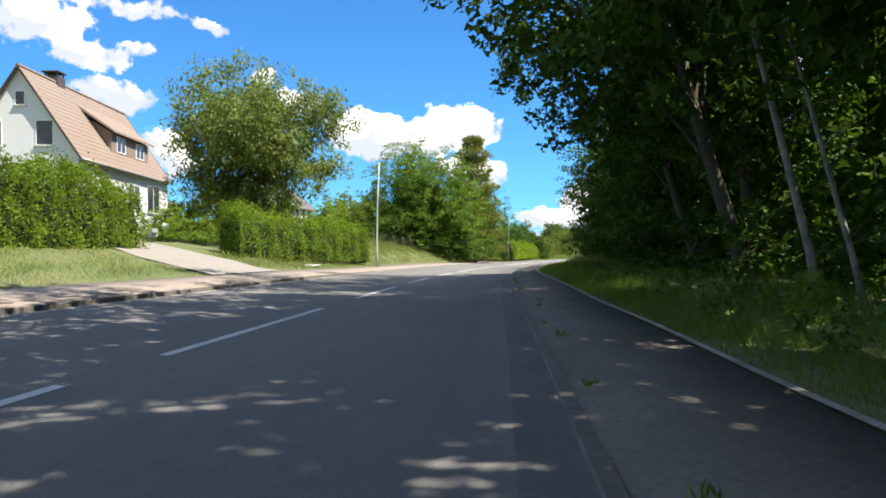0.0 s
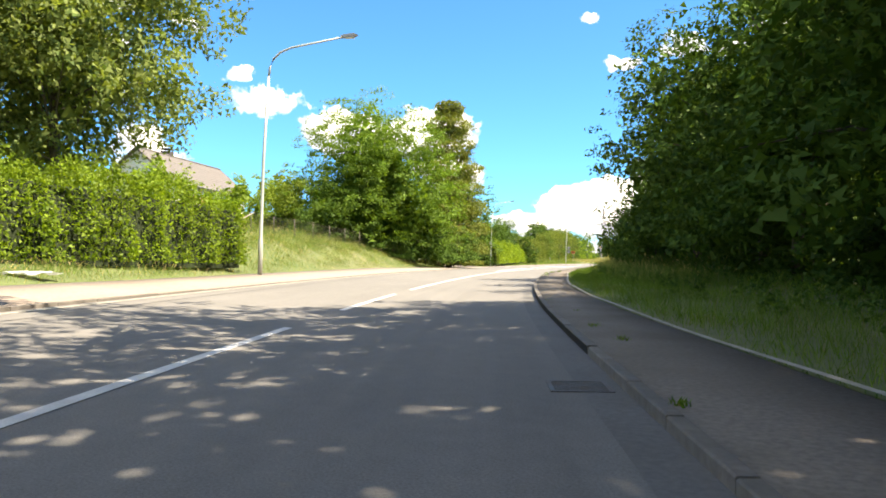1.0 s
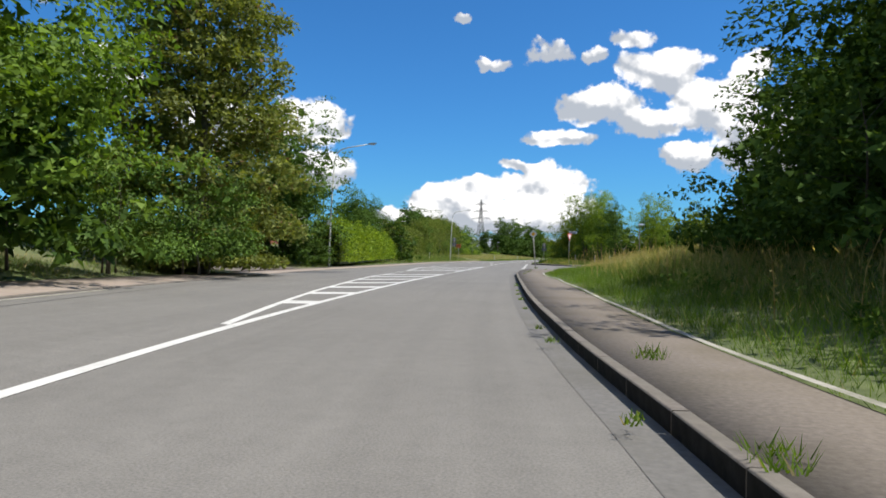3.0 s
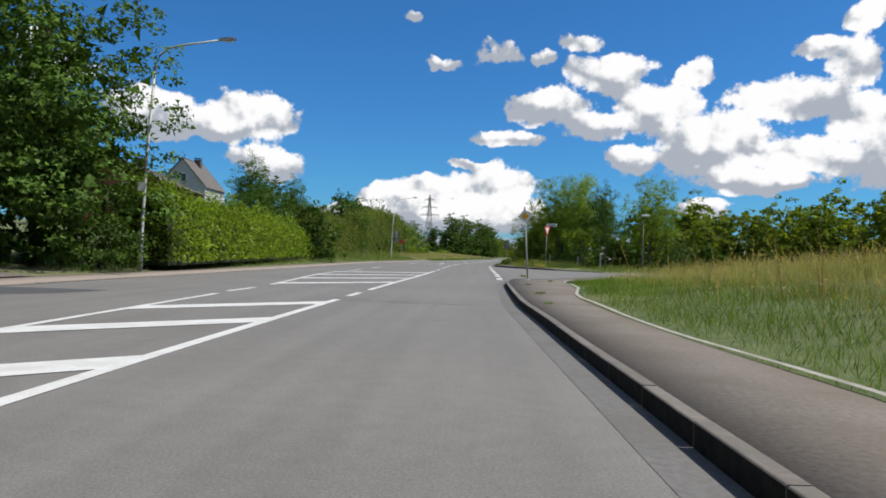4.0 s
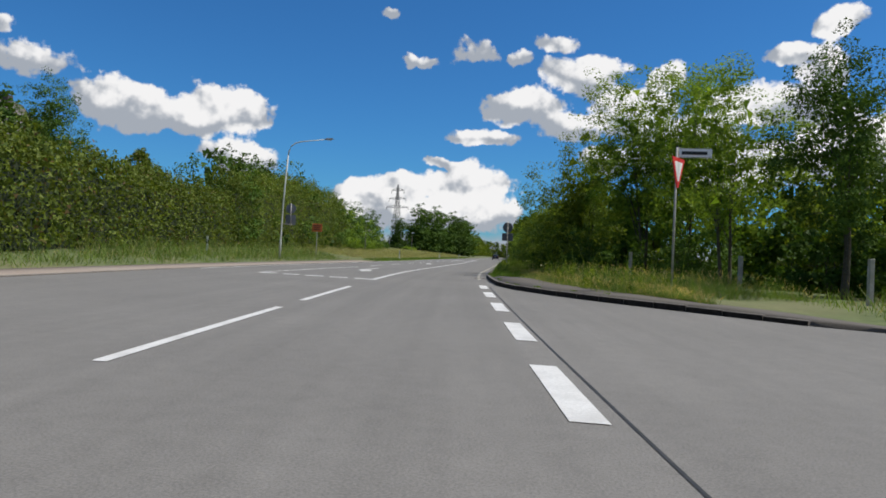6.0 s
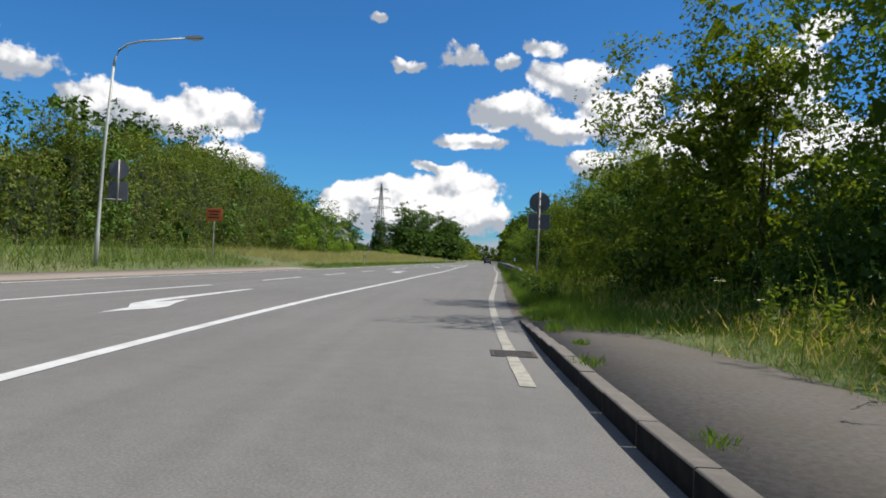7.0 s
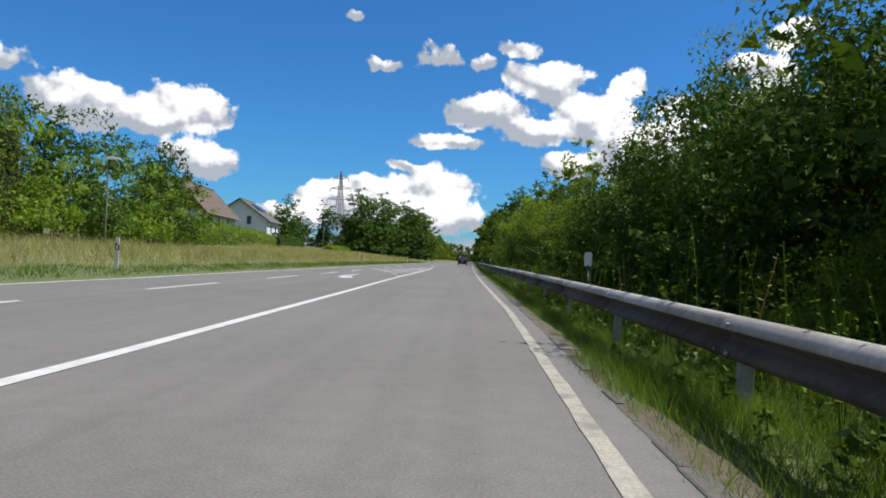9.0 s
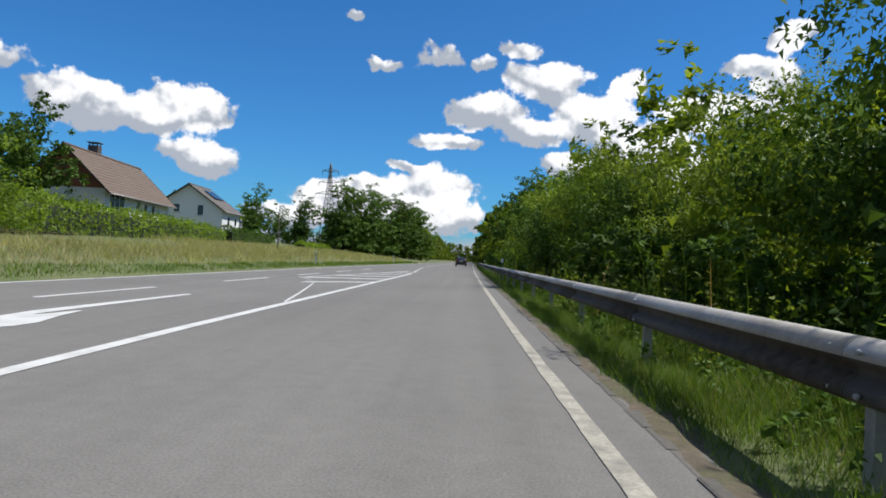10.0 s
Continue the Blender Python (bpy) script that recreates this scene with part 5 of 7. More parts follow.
pale_trunk(20.05, -31.0, -1.96, 0.1, 9.5, 0.08, "pale leaning trunk of a young tree at the wood's edge")
pale_trunk(20.75, -31.4, -1.8, 0.2, 8.0, 0.055, "thin pale leaning trunk among dark trees")
pale_trunk(23.5, -30.5, -0.4, 0.5, 9.0, 0.05, "thin grey upright trunk among dark trees")

# ---------------------------------------------------------------- gardens on the left of the bend
hedge([(-1.2, -37.5, 3.2), (-4.2, -31.5, 3.2), (-6.8, -26.4, 3.0)], 2.0, 3.1, M["leaf_hedge"], "thick clipped green hedge in front of a white house", 430, 0.1, 1, ragged=0.3, base=(1.0, 1.05, 1.05))
hedge([(-6.9, -20.0, 2.45), (-7.1, -14, 2.35), (-8.0, -7.4, 2.3)], 1.7, 2.4, M["leaf_hedge"], "trimmed beech hedge beside a driveway", 430, 0.1, 2, ragged=0.3, base=(0.9, 0.85, 0.75))
tree("willowy", -14, -9.8, 1.7, 20, 1.0, "large pale green drooping tree behind a hedge")
tree("shrub_light", -15.0, -17.5, 2.1, 60, 0.55, "rounded garden shrub beside the driveway", "shrub", "shrub")
tree("copse", -27.5, -3.0, 3.2, 10, 0.5, "green garden tree beside an annexe")
tree("shrub_dark", -23.5, -9.0, 2.7, 210, 0.8, "dark green garden shrub below a house", "shrub", "shrub")
tree("shrub_dark", -17.5, -14.5, 2.3, 10, 0.5, "dark rounded garden shrub on a lawn", "shrub", "shrub")
tree("copse", -29.5, 1.5, 3.6, 70, 0.5, "green garden tree behind a hedge")
tree("copse_light", -24.5, 3.0, 3.0, 170, 0.42, "light green garden tree behind a hedge")
tree("shrub_dark", -21.5, -6.0, 2.6, 120, 0.75, "dark green garden shrub beside an annexe", "shrub", "shrub")
tree("shrub_light", -13.2, -16.2, 1.9, 90, 0.42, "low garden shrub beside the driveway", "shrub", "shrub")
tree("maple", -21.2, 23.0, 0.9, 0, 1.0, "broad leafy green tree reaching down to the bank")
tree("shrub_shade", -18.2, 25.5, 0.7, 0, 0.9, "dark shrub at the foot of a broad tree", "shrub", "shrub")
tree("shrub_dark", -18.6, 29.5, 0.5, 70, 0.75, "dark green shrub beside the footway", "shrub", "shrub")
tree("shrub_dark", -18.6, 33.4, 0.4, 200, 0.75, "brownish shrub under a conifer", "shrub", "shrub")
for x, y, s, k in ((-18.2, 22.0, 0.5, "shrub_dark"), (-19.2, 19.4, 0.45, "shrub_shade"), (-20.6, 17.0, 0.5, "shrub_shade"), (-22.4, 15.2, 0.45, "shrub_dark"), (-19.4, 24.0, 0.6, "shrub_shade")):
    tree(k, x, y, float(ground_z(x - line_x(y), y)) - 0.1, 70 * s + 31 * y, s, "dark shrub at the foot of a broad tree", "shrub", "shrub", "shrubs under the broad tree")
tree("wood_back", -25.0, 28.5, 1.4, 90, 0.62, "dark tree between a broad tree and a conifer")
tree("copse", -30.5, 30.5, 2.2, 40, 0.75, "green tree behind a conifer")
for x, y, z, s in ((-26.0, 17.6, 1.7, 0.62), (-28.6, 20.5, 2.1, 0.75), (-24.6, 26.5, 1.2, 0.8), (-23.6, 21.0, 1.2, 0.6), (-31.5, 17.5, 2.5, 0.7)):
    tree("shrub_shade", x, y, z, 50 * x, s, "dark shrub under a broad tree on the bank", "shrub", "shrub")
tree("copse_light", -29.0, 15.0, 2.6, 140, 0.5, "light green garden tree on the bank")
tree("shrub_light", -33.5, 12.5, 3.2, 20, 1.0, "light green garden shrub on the bank", "shrub", "shrub")
tree("copse", -40, 33, 3.8, 210, 0.7, "green garden tree behind a house")
tree("conifer", -21.7, 37.6, 0.25, 0, 1.0, "tall brownish conifer at the corner of a lane")
tree("shrub_yellow", -27.5, 20.0, 2.4, 0, 1.35, "bright yellow-green bush on the bank")
tree("far_light", -36, 26, 3.4, 0, 0.55, "small light green garden tree beside a house")
tree("far", -48, 52, 5.0, 0, 0.8, "green garden tree behind a house")
tree("far_light", -30, 40, 2.4, 40, 0.75, "light green tree behind a conifer")
hedge([(-24, 3, 1.3), (-29.5, 16, 1.3)], 1.2, 1.3, M["leaf_hedge"], "low clipped hedge above the grassy bank", 60, 0.13, 3, base=(2.2, 2.5))

# ---------------------------------------------------------------- left side beyond the lane
hedge([(-26.2, 58.0, 2.45), (-27.4, 63, 2.25), (-28.8, 69, 2.35), (-30.8, 77, 2.05), (-32.8, 85, 1.9)], 2.4, 2.2, M["leaf_laurel"], "broad leafy laurel hedge along the footway", 210, 0.15, 4, ragged=0.42, base=(0.4, 0.42, 0.45, 0.5, 0.6))
for x, y, s, k in ((-26.3, 55.6, 0.62, "shrub_dark"), (-27.6, 53.8, 0.85, "shrub_shade"), (-33.0, 88.0, 1.05, "shrub_shade"), (-36, 91, 1.15, "shrub_dark")):
    tree(k, x, y, float(ground_z(-11, y)), 30 * s, s, "dark green shrub at the end of a hedge", "shrub", "shrub")
tree("corner", -27.6, 54.6, 0.3, 40, 1.0, "dark leafy tree at the corner of a lane")
tree("corner", -33.5, 57.5, 0.8, 140, 0.8, "dark leafy tree at the corner of a lane")
tree("ash_dark", -36.4, 84.6, 0.8, 0, 0.74, "slender dark green garden tree behind the hedge")
tree("far", -40, 96, 1.6, 0, 0.55, "rounded green garden tree behind the hedge")
tree("far_dark", -44, 104, 1.8, 0, 0.6, "dark rounded garden tree behind the hedge")
hedge([(-34.4, 92.5, 3.4), (-38.5, 105, 3.8), (-42.2, 120, 4.0), (-44.6, 131, 4.0)], 2.6, 3.8, M["leaf_thuja"], "tall brown-green conifer hedge along the verge", 110, 0.17, 5, ragged=0.35, base=(0.6, 0.6, 0.6, 0.6))
for x, y, s, lab in ((-49.5, 128, 0.85, "conical yellow-green conifer behind the hedge"), (-58, 140, 1.25, "slender dark conifer behind the hedge")):
    tree("yew", x, y, 1.4, 0, s, lab)
tree("ash_dark", -46, 113, 1.5, 0, 0.82, "open dark green tree behind the hedge")
tree("far_dark", -52, 118, 2.0, 0, 0.72, "dark conifer-like tree behind the hedge")
hedge([(-45.0, 132, 5.3), (-46.6, 145, 6.5), (-47.6, 158, 7.0), (-48.6, 171, 6.0)], 2.8, 6.8, M["leaf_thuja"], "tall overgrown brown-green conifer hedge", 170, 0.135, 15, ragged=0.45, base=(0.7, 0.8, 0.8, 0.9))
for x, y, s, k in ((-46.6, 134, 1.3, "shrub_dark"), (-49.5, 143, 1.6, "shrub_shade"), (-49.6, 152, 1.65, "shrub_dark"), (-50.6, 160, 1.5, "shrub_shade"), (-49.2, 166, 1.3, "shrub_dark"),
                   (-48.8, 171.5, 1.2, "shrub_light"), (-49.6, 177, 1.25, "shrub_dark"), (-49.2, 182, 1.1, "shrub_light"), (-50.4, 186.5, 1.2, "shrub_dark"), (-50.0, 190.5, 0.95, "shrub_light")):
    tree(k, x, y, float(ground_z(-16, y)) - 0.1, 47 * s + y, s * 1.12, "tall dense shrub in the overgrown garden hedge", "shrub", "shrub", "shrubs of the garden hedge", 1.12)
for x, y, s in ((-58, 176, 0.75), (-60, 190, 0.72), (-53, 150, 0.8), (-56, 163, 0.85)):
    tree("far_dark", x, y, 2.2, 60 * s, s, "dark green tree behind the garden hedge")

# low hedges and meadow before the far houses
hedge([(-51.5, 192, 1.9), (-55.5, 205, 1.9), (-61.5, 232, 1.9), (-64, 244, 1.8)], 2.0, 1.9, M["leaf_light"], "leafy garden hedge below a house", 40, 0.2, 6, ragged=0.25, base=(1.3, 1.3, 1.3, 1.2))
hedge([(-63.5, 245, 2.3), (-67.5, 268, 2.2)], 2.0, 2.3, M["leaf_dark"], "dark clipped hedge below a house", 40, 0.2, 7, base=(1.0, 1.0))
hedge([(-62, 268, 1.5), (-64.5, 290, 1.5)], 2.0, 1.5, M["leaf_hedge"], "light clipped hedge at the end of a meadow", 30, 0.24, 8, base=(0.8, 0.8))
for x, y, s, k in ((-79, 290, 1.12, "far"), (-72.5, 301, 1.05, "far_dark"), (-70, 322, 1.42, "dome"), (-65.5, 329, 1.4, "dome"), (-61, 338, 1.3, "dome"), (-58, 346, 1.2, "dome"), (-85, 300, 0.9, "far_light"), (-93, 285, 0.9, "far")):
    tree(k, x, y, 0.6, s * 90 + y, s, "rounded tree at the far end of the meadow")
tree("far", -64.5, 212, 1.8, 30, 0.88, "dark green garden tree beside a house")
tree("far_dark", -59.5, 203, 1.5, 130, 0.62, "dark green garden tree beside a house")
for y in range(352, 700, 12):
    grow("distant" if y % 24 else "distant_dark", -13.5 - rr.uniform(0, 5), y, rr.uniform(0.95, 1.2), "tree of the distant wood along the road", group="distant trees on the left")
    if y % 24 == 0:
        grow("distant", -26 - rr.uniform(0, 5), y, rr.uniform(1.1, 1.35), "tree of the distant wood along the road", group="distant trees on the left")

# ---------------------------------------------------------------- right side beyond the junction
for d, y, s, k in ((12.8, 107, 0.85, "ash"), (11.4, 113, 1.0, "ash"), (13.5, 114.5, 1.05, "ash"), (18.5, 104.5, 0.9, "ash"), (14.2, 101.5, 0.78, "ash_dark")):
    grow(k, d, y, s, "slender many-stemmed ash tree beyond the junction", group="ash trees at the junction")
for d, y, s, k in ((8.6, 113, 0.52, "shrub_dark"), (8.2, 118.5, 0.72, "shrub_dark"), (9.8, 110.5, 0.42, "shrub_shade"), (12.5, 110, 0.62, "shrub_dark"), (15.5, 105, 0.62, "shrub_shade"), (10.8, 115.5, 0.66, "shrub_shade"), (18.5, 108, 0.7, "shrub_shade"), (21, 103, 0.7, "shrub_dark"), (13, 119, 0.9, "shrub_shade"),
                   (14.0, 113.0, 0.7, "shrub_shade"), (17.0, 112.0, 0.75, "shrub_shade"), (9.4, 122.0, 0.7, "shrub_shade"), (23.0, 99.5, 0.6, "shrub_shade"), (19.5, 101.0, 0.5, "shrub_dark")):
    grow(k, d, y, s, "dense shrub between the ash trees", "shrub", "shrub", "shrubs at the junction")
for d, y, s, k in ((9.0, 117.6, 1.02, "rail_tree"), (8.7, 129.5, 0.84, "rail_tree"), (12.0, 133.5, 0.62, "ash")):
    grow(k, d, y, s, "slender leafy tree at the start of the guardrail", group="trees of the roadside copse")
grow("corner", 12.0, 158.0, 0.62, "broad dark leafy tree over the guardrail", group="trees of the roadside copse")
grow("rail_tree", 12.8, 168.0, 1.3, "taller leafy tree among the roadside shrubs", group="trees of the roadside copse")
KINDS = ("rail_dark", "rail_light", "rail_dark", "rail_light")
for i, y in enumerate(np.arange(123, 250, 4.6)):
    tall = float(np.interp(y, (123, 131, 142, 160, 176, 195, 250), (0.85, 0.95, 1.1, 1.25, 1.15, 1.2, 1.3)))
    kind = "rail_yellow" if i in (12, 13, 15) else "rail_shade" if 5 < i < 12 or i in (0, 14, 16, 17, 19) else KINDS[i % 4]
    if y > 200 and kind in ("rail_dark", "rail_light", "rail_yellow"):
        kind = kind.replace("rail", "shrub")
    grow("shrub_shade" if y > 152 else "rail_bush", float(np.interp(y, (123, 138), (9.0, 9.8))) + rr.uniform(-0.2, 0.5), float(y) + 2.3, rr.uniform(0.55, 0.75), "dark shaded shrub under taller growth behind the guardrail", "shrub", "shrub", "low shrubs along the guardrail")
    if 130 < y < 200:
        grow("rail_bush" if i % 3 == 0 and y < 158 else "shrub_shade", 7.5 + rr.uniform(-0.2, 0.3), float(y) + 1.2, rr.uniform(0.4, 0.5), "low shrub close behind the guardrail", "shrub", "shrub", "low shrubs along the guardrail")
    if 162 < y < 190:
        tall *= 0.85
    if y < 148 and kind == "rail_light":
        kind = "rail_bush"
    grow(kind, float(np.interp(y, (123, 130, 138), (8.6, 9.1, 9.6))) + rr.uniform(-0.3, 0.5), float(y), tall * rr.uniform(0.92, 1.08), "tall dense roadside shrub behind the guardrail", "shrub", "shrub", "shrubs along the guardrail", 1.12, 0.3)
for i, y in enumerate(np.arange(134, 250, 6.5)):
    grow(("rail_tree" if y < 162 else "copse", "copse", "rail_tree" if y < 200 else "copse")[i % 3], 13.0 + rr.uniform(-0.8, 1.2), float(y), (1.08, 0.8, 0.95)[i % 3] * rr.uniform(0.9, 1.1) * (1.15 if 146 < y < 156 else 0.85 if y < 146 else 1.0), "green tree in the roadside copse", group="trees of the roadside copse")
for y in range(204, 700, 11):
    grow(("far", "far_light", "far_dark", "far")[y % 4] if y < 300 else ("distant", "distant_dark", "distant")[y % 3], 11.5 + rr.uniform(-1, 3), y, float(np.interp(y, (204, 260, 400), (0.85, 1.25, 1.5))) * rr.uniform(0.9, 1.1), "tree of the distant wood along the road", group="distant trees on the right")
# trees and bushes behind the meadow and side road
for d, y, s, k in ((27, 124, 0.6, "far_light"), (33, 118, 0.55, "far"), (24, 132, 0.7, "far"), (30, 134, 0.95, "far"), (38, 126, 0.75, "far_light"), (44, 119, 0.7, "far"), (50, 112, 0.72, "far"), (56, 106, 0.7, "far_dark"),
                   (62, 98, 0.75, "far"), (67, 90, 0.7, "far_light"), (70, 80, 0.75, "far"), (72, 70, 0.7, "far_dark"), (40, 140, 0.9, "far"), (52, 132, 0.95, "far"), (64, 122, 1.0, "far_dark"), (76, 108, 1.0, "far"), (84, 92, 1.0, "far"), (22, 128, 0.5, "far_dark")):
    grow({"far_light": "copse_light", "far": "copse", "far_dark": "copse"}.get(k, k), d, y, s * 1.08, "green tree beyond the meadow", group="trees beyond the meadow")
for d, y, s, k in ((15, 127, 0.78, "copse"), (18, 122, 0.72, "copse_light"), (21, 118, 0.7, "copse"), (13.5, 131, 0.85, "copse"), (25, 114, 0.66, "copse")):
    grow(k, d, y, s, "leafy tree behind the ash trees", group="trees beyond the meadow")
for i in range(26):
    a = i / 25
    grow(("copse", "copse_light", "copse", "copse")[i % 4], 22 + a * 42 + rr.uniform(-2, 2), 122 - a * 24 + rr.uniform(-4, 4), rr.uniform(0.78, 1.05), "leafy green tree beyond the meadow", group="trees beyond the meadow")
for d, y, s in ((26, 97, 0.5), (31, 100, 0.55), (36, 97, 0.5), (41, 95, 0.55), (46, 91, 0.5), (52, 87, 0.55)):
    grow("shrub_shade", d, y, s, "dark bush beside the side road", "shrub", "shrub", "bushes beside the side road")
for i in range(14):
    grow(("distant", "distant_dark", "distant")[i % 3], -19.5 + i * 3, 712 + (i % 3) * 6, rr.uniform(1.0, 1.35), "tree of the wood where the road bends away", group="trees at the end of the road")
for y, d, s in ((420, 90, 1.6), (450, 130, 1.7), (480, 60, 1.5), (520, 180, 1.8), (400, 170, 1.6), (380, 120, 1.5), (360, 220, 1.6), (560, 100, 1.7), (330, 180, 1.5), (310, 250, 1.6), (290, 130, 1.3), (300, 90, 1.2), (270, 200, 1.5), (250, 160, 1.3), (230, 110, 1.1), (240, 240, 1.5), (200, 200, 1.3), (180, 150, 1.2)):
    grow("distant_dark" if y % 20 else "distant", d, y, s, "distant tree on the wooded hill", group="trees on the far hill")
for y, d, s in ((420, -70, 1.2), (450, -95, 1.3), (480, -60, 1.3), (520, -90, 1.4), (380, -90, 1.1), (360, -120, 1.2), (430, -140, 1.3)):
    grow("far", d, y, s, "distant tree on the far hill", group="trees on the far hill")

# ---------------------------------------------------------------- grass
grass_patch("verge_grass", [(-47, -22, lambda y: right_edge(y) + 0.0, lambda y: right_edge(y) + 1.3, 650, 0.15, 0.007), (-52, 38, lambda y: right_edge(y) + 0.02, 8.2, 300, 0.26, 0.008), (-52, 38, 8.0, 11.5, 80, 0.4, 0.012), (38, 62, lambda y: right_edge(y) + 0.02, 8.5, 330, 0.22, 0.008), (62, 76, lambda y: right_edge(y) + 0.02, 17, 60, 0.25, 0.014)], M["grass_fresh"], "fresh green grass along the footway", 1)
grass_patch("tall_grass", [(-6, 38, 6.8, 9.5, 110, 0.62, 0.012), (24, 60, 8.0, 22, 110, 0.4, 0.008), (58, 72, 13, 30, 40, 0.7, 0.02), (20, 60, 22, 40, 12, 0.8, 0.03)], M["grass"], "tall uncut meadow grass beside the footway", 2, 0.15)
grass_patch("meadow_tall_grass", [(26, 62, 7.4, 14, 360, 0.42, 0.006), (30, 62, 14, 30, 130, 0.5, 0.009), (60, 74, 12.5, 34, 45, 0.55, 0.013), (16, 30, 7.2, 11, 130, 0.6, 0.008)], M["grass_dry"], "tall pale flowering meadow grass beside the footway", 12, 0.2)
grass_patch("corner_grass", [(95, 114, lambda y: right_edge(y) - 0.12, 8.2, 620, 0.24, 0.007), (98, 120, 6.5, 12.0, 300, 0.5, 0.008), (115, 126, 5.6, 8.5, 240, 0.55, 0.008), (90, 100, 11.0, 24, 40, 0.5, 0.02)], M["grass"], "overgrown grass at the corner of the junction", 3, 0.12)
grass_patch("lush_grass", [(110.5, 113, 4.3, 7.6, 900, 0.2, 0.0075), (112.6, 119.5, 4.06, 7.6, 900, 0.2, 0.0075), (112.6, 122, 4.2, 6.0, 380, 0.3, 0.007)], M["grass_fresh"], "lush bright green grass at the end of the footway", 14)
grass_patch("rail_grass", [(118, 128, 4.18, 6.4, 820, 0.17, 0.006), (128, 192, 4.38, 6.2, 800, 0.17, 0.006), (116, 150, 4.2, 5.3, 1300, 0.2, 0.006), (150, 180, 4.45, 5.2, 700, 0.16, 0.006), (120, 192, 5.3, 8.2, 150, 0.36, 0.007), (192, 300, 4.5, 7.5, 110, 0.3, 0.018)], M["grass_fresh"], "green grass under and behind the guardrail", 4)
grass_patch("bank_grass", [(-48, -29.6, lambda y: -left_walk(y) - 0.02, lambda y: -left_walk(y) - 5.5, 300, 0.13, 0.009), (-22.8, 30, lambda y: -left_walk(y) - 0.02, lambda y: -left_walk(y) - 5.5, 280, 0.2, 0.01), (30, 42, lambda y: -left_walk(y) - 0.02, lambda y: -left_walk(y) - 2.5, 50, 0.25, 0.02), (-4, 28, lambda y: -left_walk(y) - 2.0, lambda y: -left_walk(y) - 10, 160, 0.4, 0.011)], M["grass"], "sunlit grass on the bank below the gardens", 5, 0.08)
grass_patch("left_verge_grass", [(54, 141, lambda y: -left_walk(y) - 0.02, lambda y: -left_walk(y) - 3.5, 45, 0.35, 0.025), (104, 141, lambda y: -left_walk(y) - 1.5, lambda y: -left_walk(y) - 5.5, 35, 0.7, 0.03)], M["grass"], "uncut grass between footway and hedge", 6, 0.1)
grass_patch("meadow_grass", [(142, 300, lambda y: -left_walk(y) - 0.02, lambda y: -left_walk(y) - 1.9, 130, 0.16, 0.022)], M["grass_fresh"], "mown green strip along the road", 7)
grass_patch("dry_grass", [(142, 215, lambda y: -left_walk(y) - 1.6, lambda y: -left_walk(y) - 9, 60, 0.5, 0.022), (215, 300, lambda y: -left_walk(y) - 1.6, lambda y: -left_walk(y) - 18, 16, 0.55, 0.045)], M["grass_dry"], "tall pale dry meadow grass", 8, 0.12)


def tuft(d, y, z, seed, size, material, label, n=70):
    rng = np.random.default_rng(seed)
    V, F = [], []
    for i in range(n):
        a, r = rng.uniform(0, 6.283), rng.random() ** 0.5 * size
        h = size * rng.uniform(0.35, 0.9)
        la = rng.uniform(0, 6.283)
        p = np.array([r * math.cos(a), r * math.sin(a) * 1.6, 0])
        q = p + np.array([math.cos(la) * h * 0.6, math.sin(la) * h * 0.6, h])
        w = np.array([math.cos(a + 1.57), math.sin(a + 1.57), 0]) * 0.008
        V += [p - w, p + w, q]
        F.append((3 * i, 3 * i + 1, 3 * i + 2))
    ob = new("weed_tuft", mesh_of("weed_tuft", np.array(V), F, material))
    ob.matrix_basis = pose(float(at(d, y)), y, z)
    tagged(ob, label, "weed", kind="stuff")


for i, (d, y, s) in enumerate(((4.25, 51.2, 0.13), (4.15, 47.9, 0.1), (5.3, 60.1, 0.12), (4.6, 66.0, 0.16), (4.3, 56.5, 0.1), (4.2, 9.5, 0.12), (4.3, 17, 0.14), (4.6, 20, 0.16), (4.15, 13.5, 0.1))):
    tuft(d, y, 0.115, i, s, M["grass_fresh"], "small green weed tuft growing from the footway")
for i, (d, y, s) in enumerate(((4.2, 111.8, 0.2), (4.25, 110.4, 0.2), (4.15, 107.3, 0.2), (4.6, 100.4, 0.22), (5.1, 99.3, 0.25), (4.3, 103.8, 0.16), (4.3, 104.9, 0.22), (5.9, 98.0, 0.2), (4.4, 101.6, 0.16), (6.6, 97.2, 0.2), (4.35, 108.9, 0.13))):
    tuft(d, y, 0.09, 40 + i, s * (0.7 if y > 106 else 0.48), M["grass_fresh"], "green grass tuft overgrowing the footway edge", 140)
for i in range(46):
    y = -44 + i * 2.3 + rr.uniform(-0.8, 0.8)
    if 37 < y < 54:
        continue
    tuft(3.93 + rr.uniform(-0.05, 0.3) * (y < 0), y, 0.08, 80 + i, rr.uniform(0.05, 0.1), M["grass_fresh"], "tiny weed in the joint behind the kerb", 30)


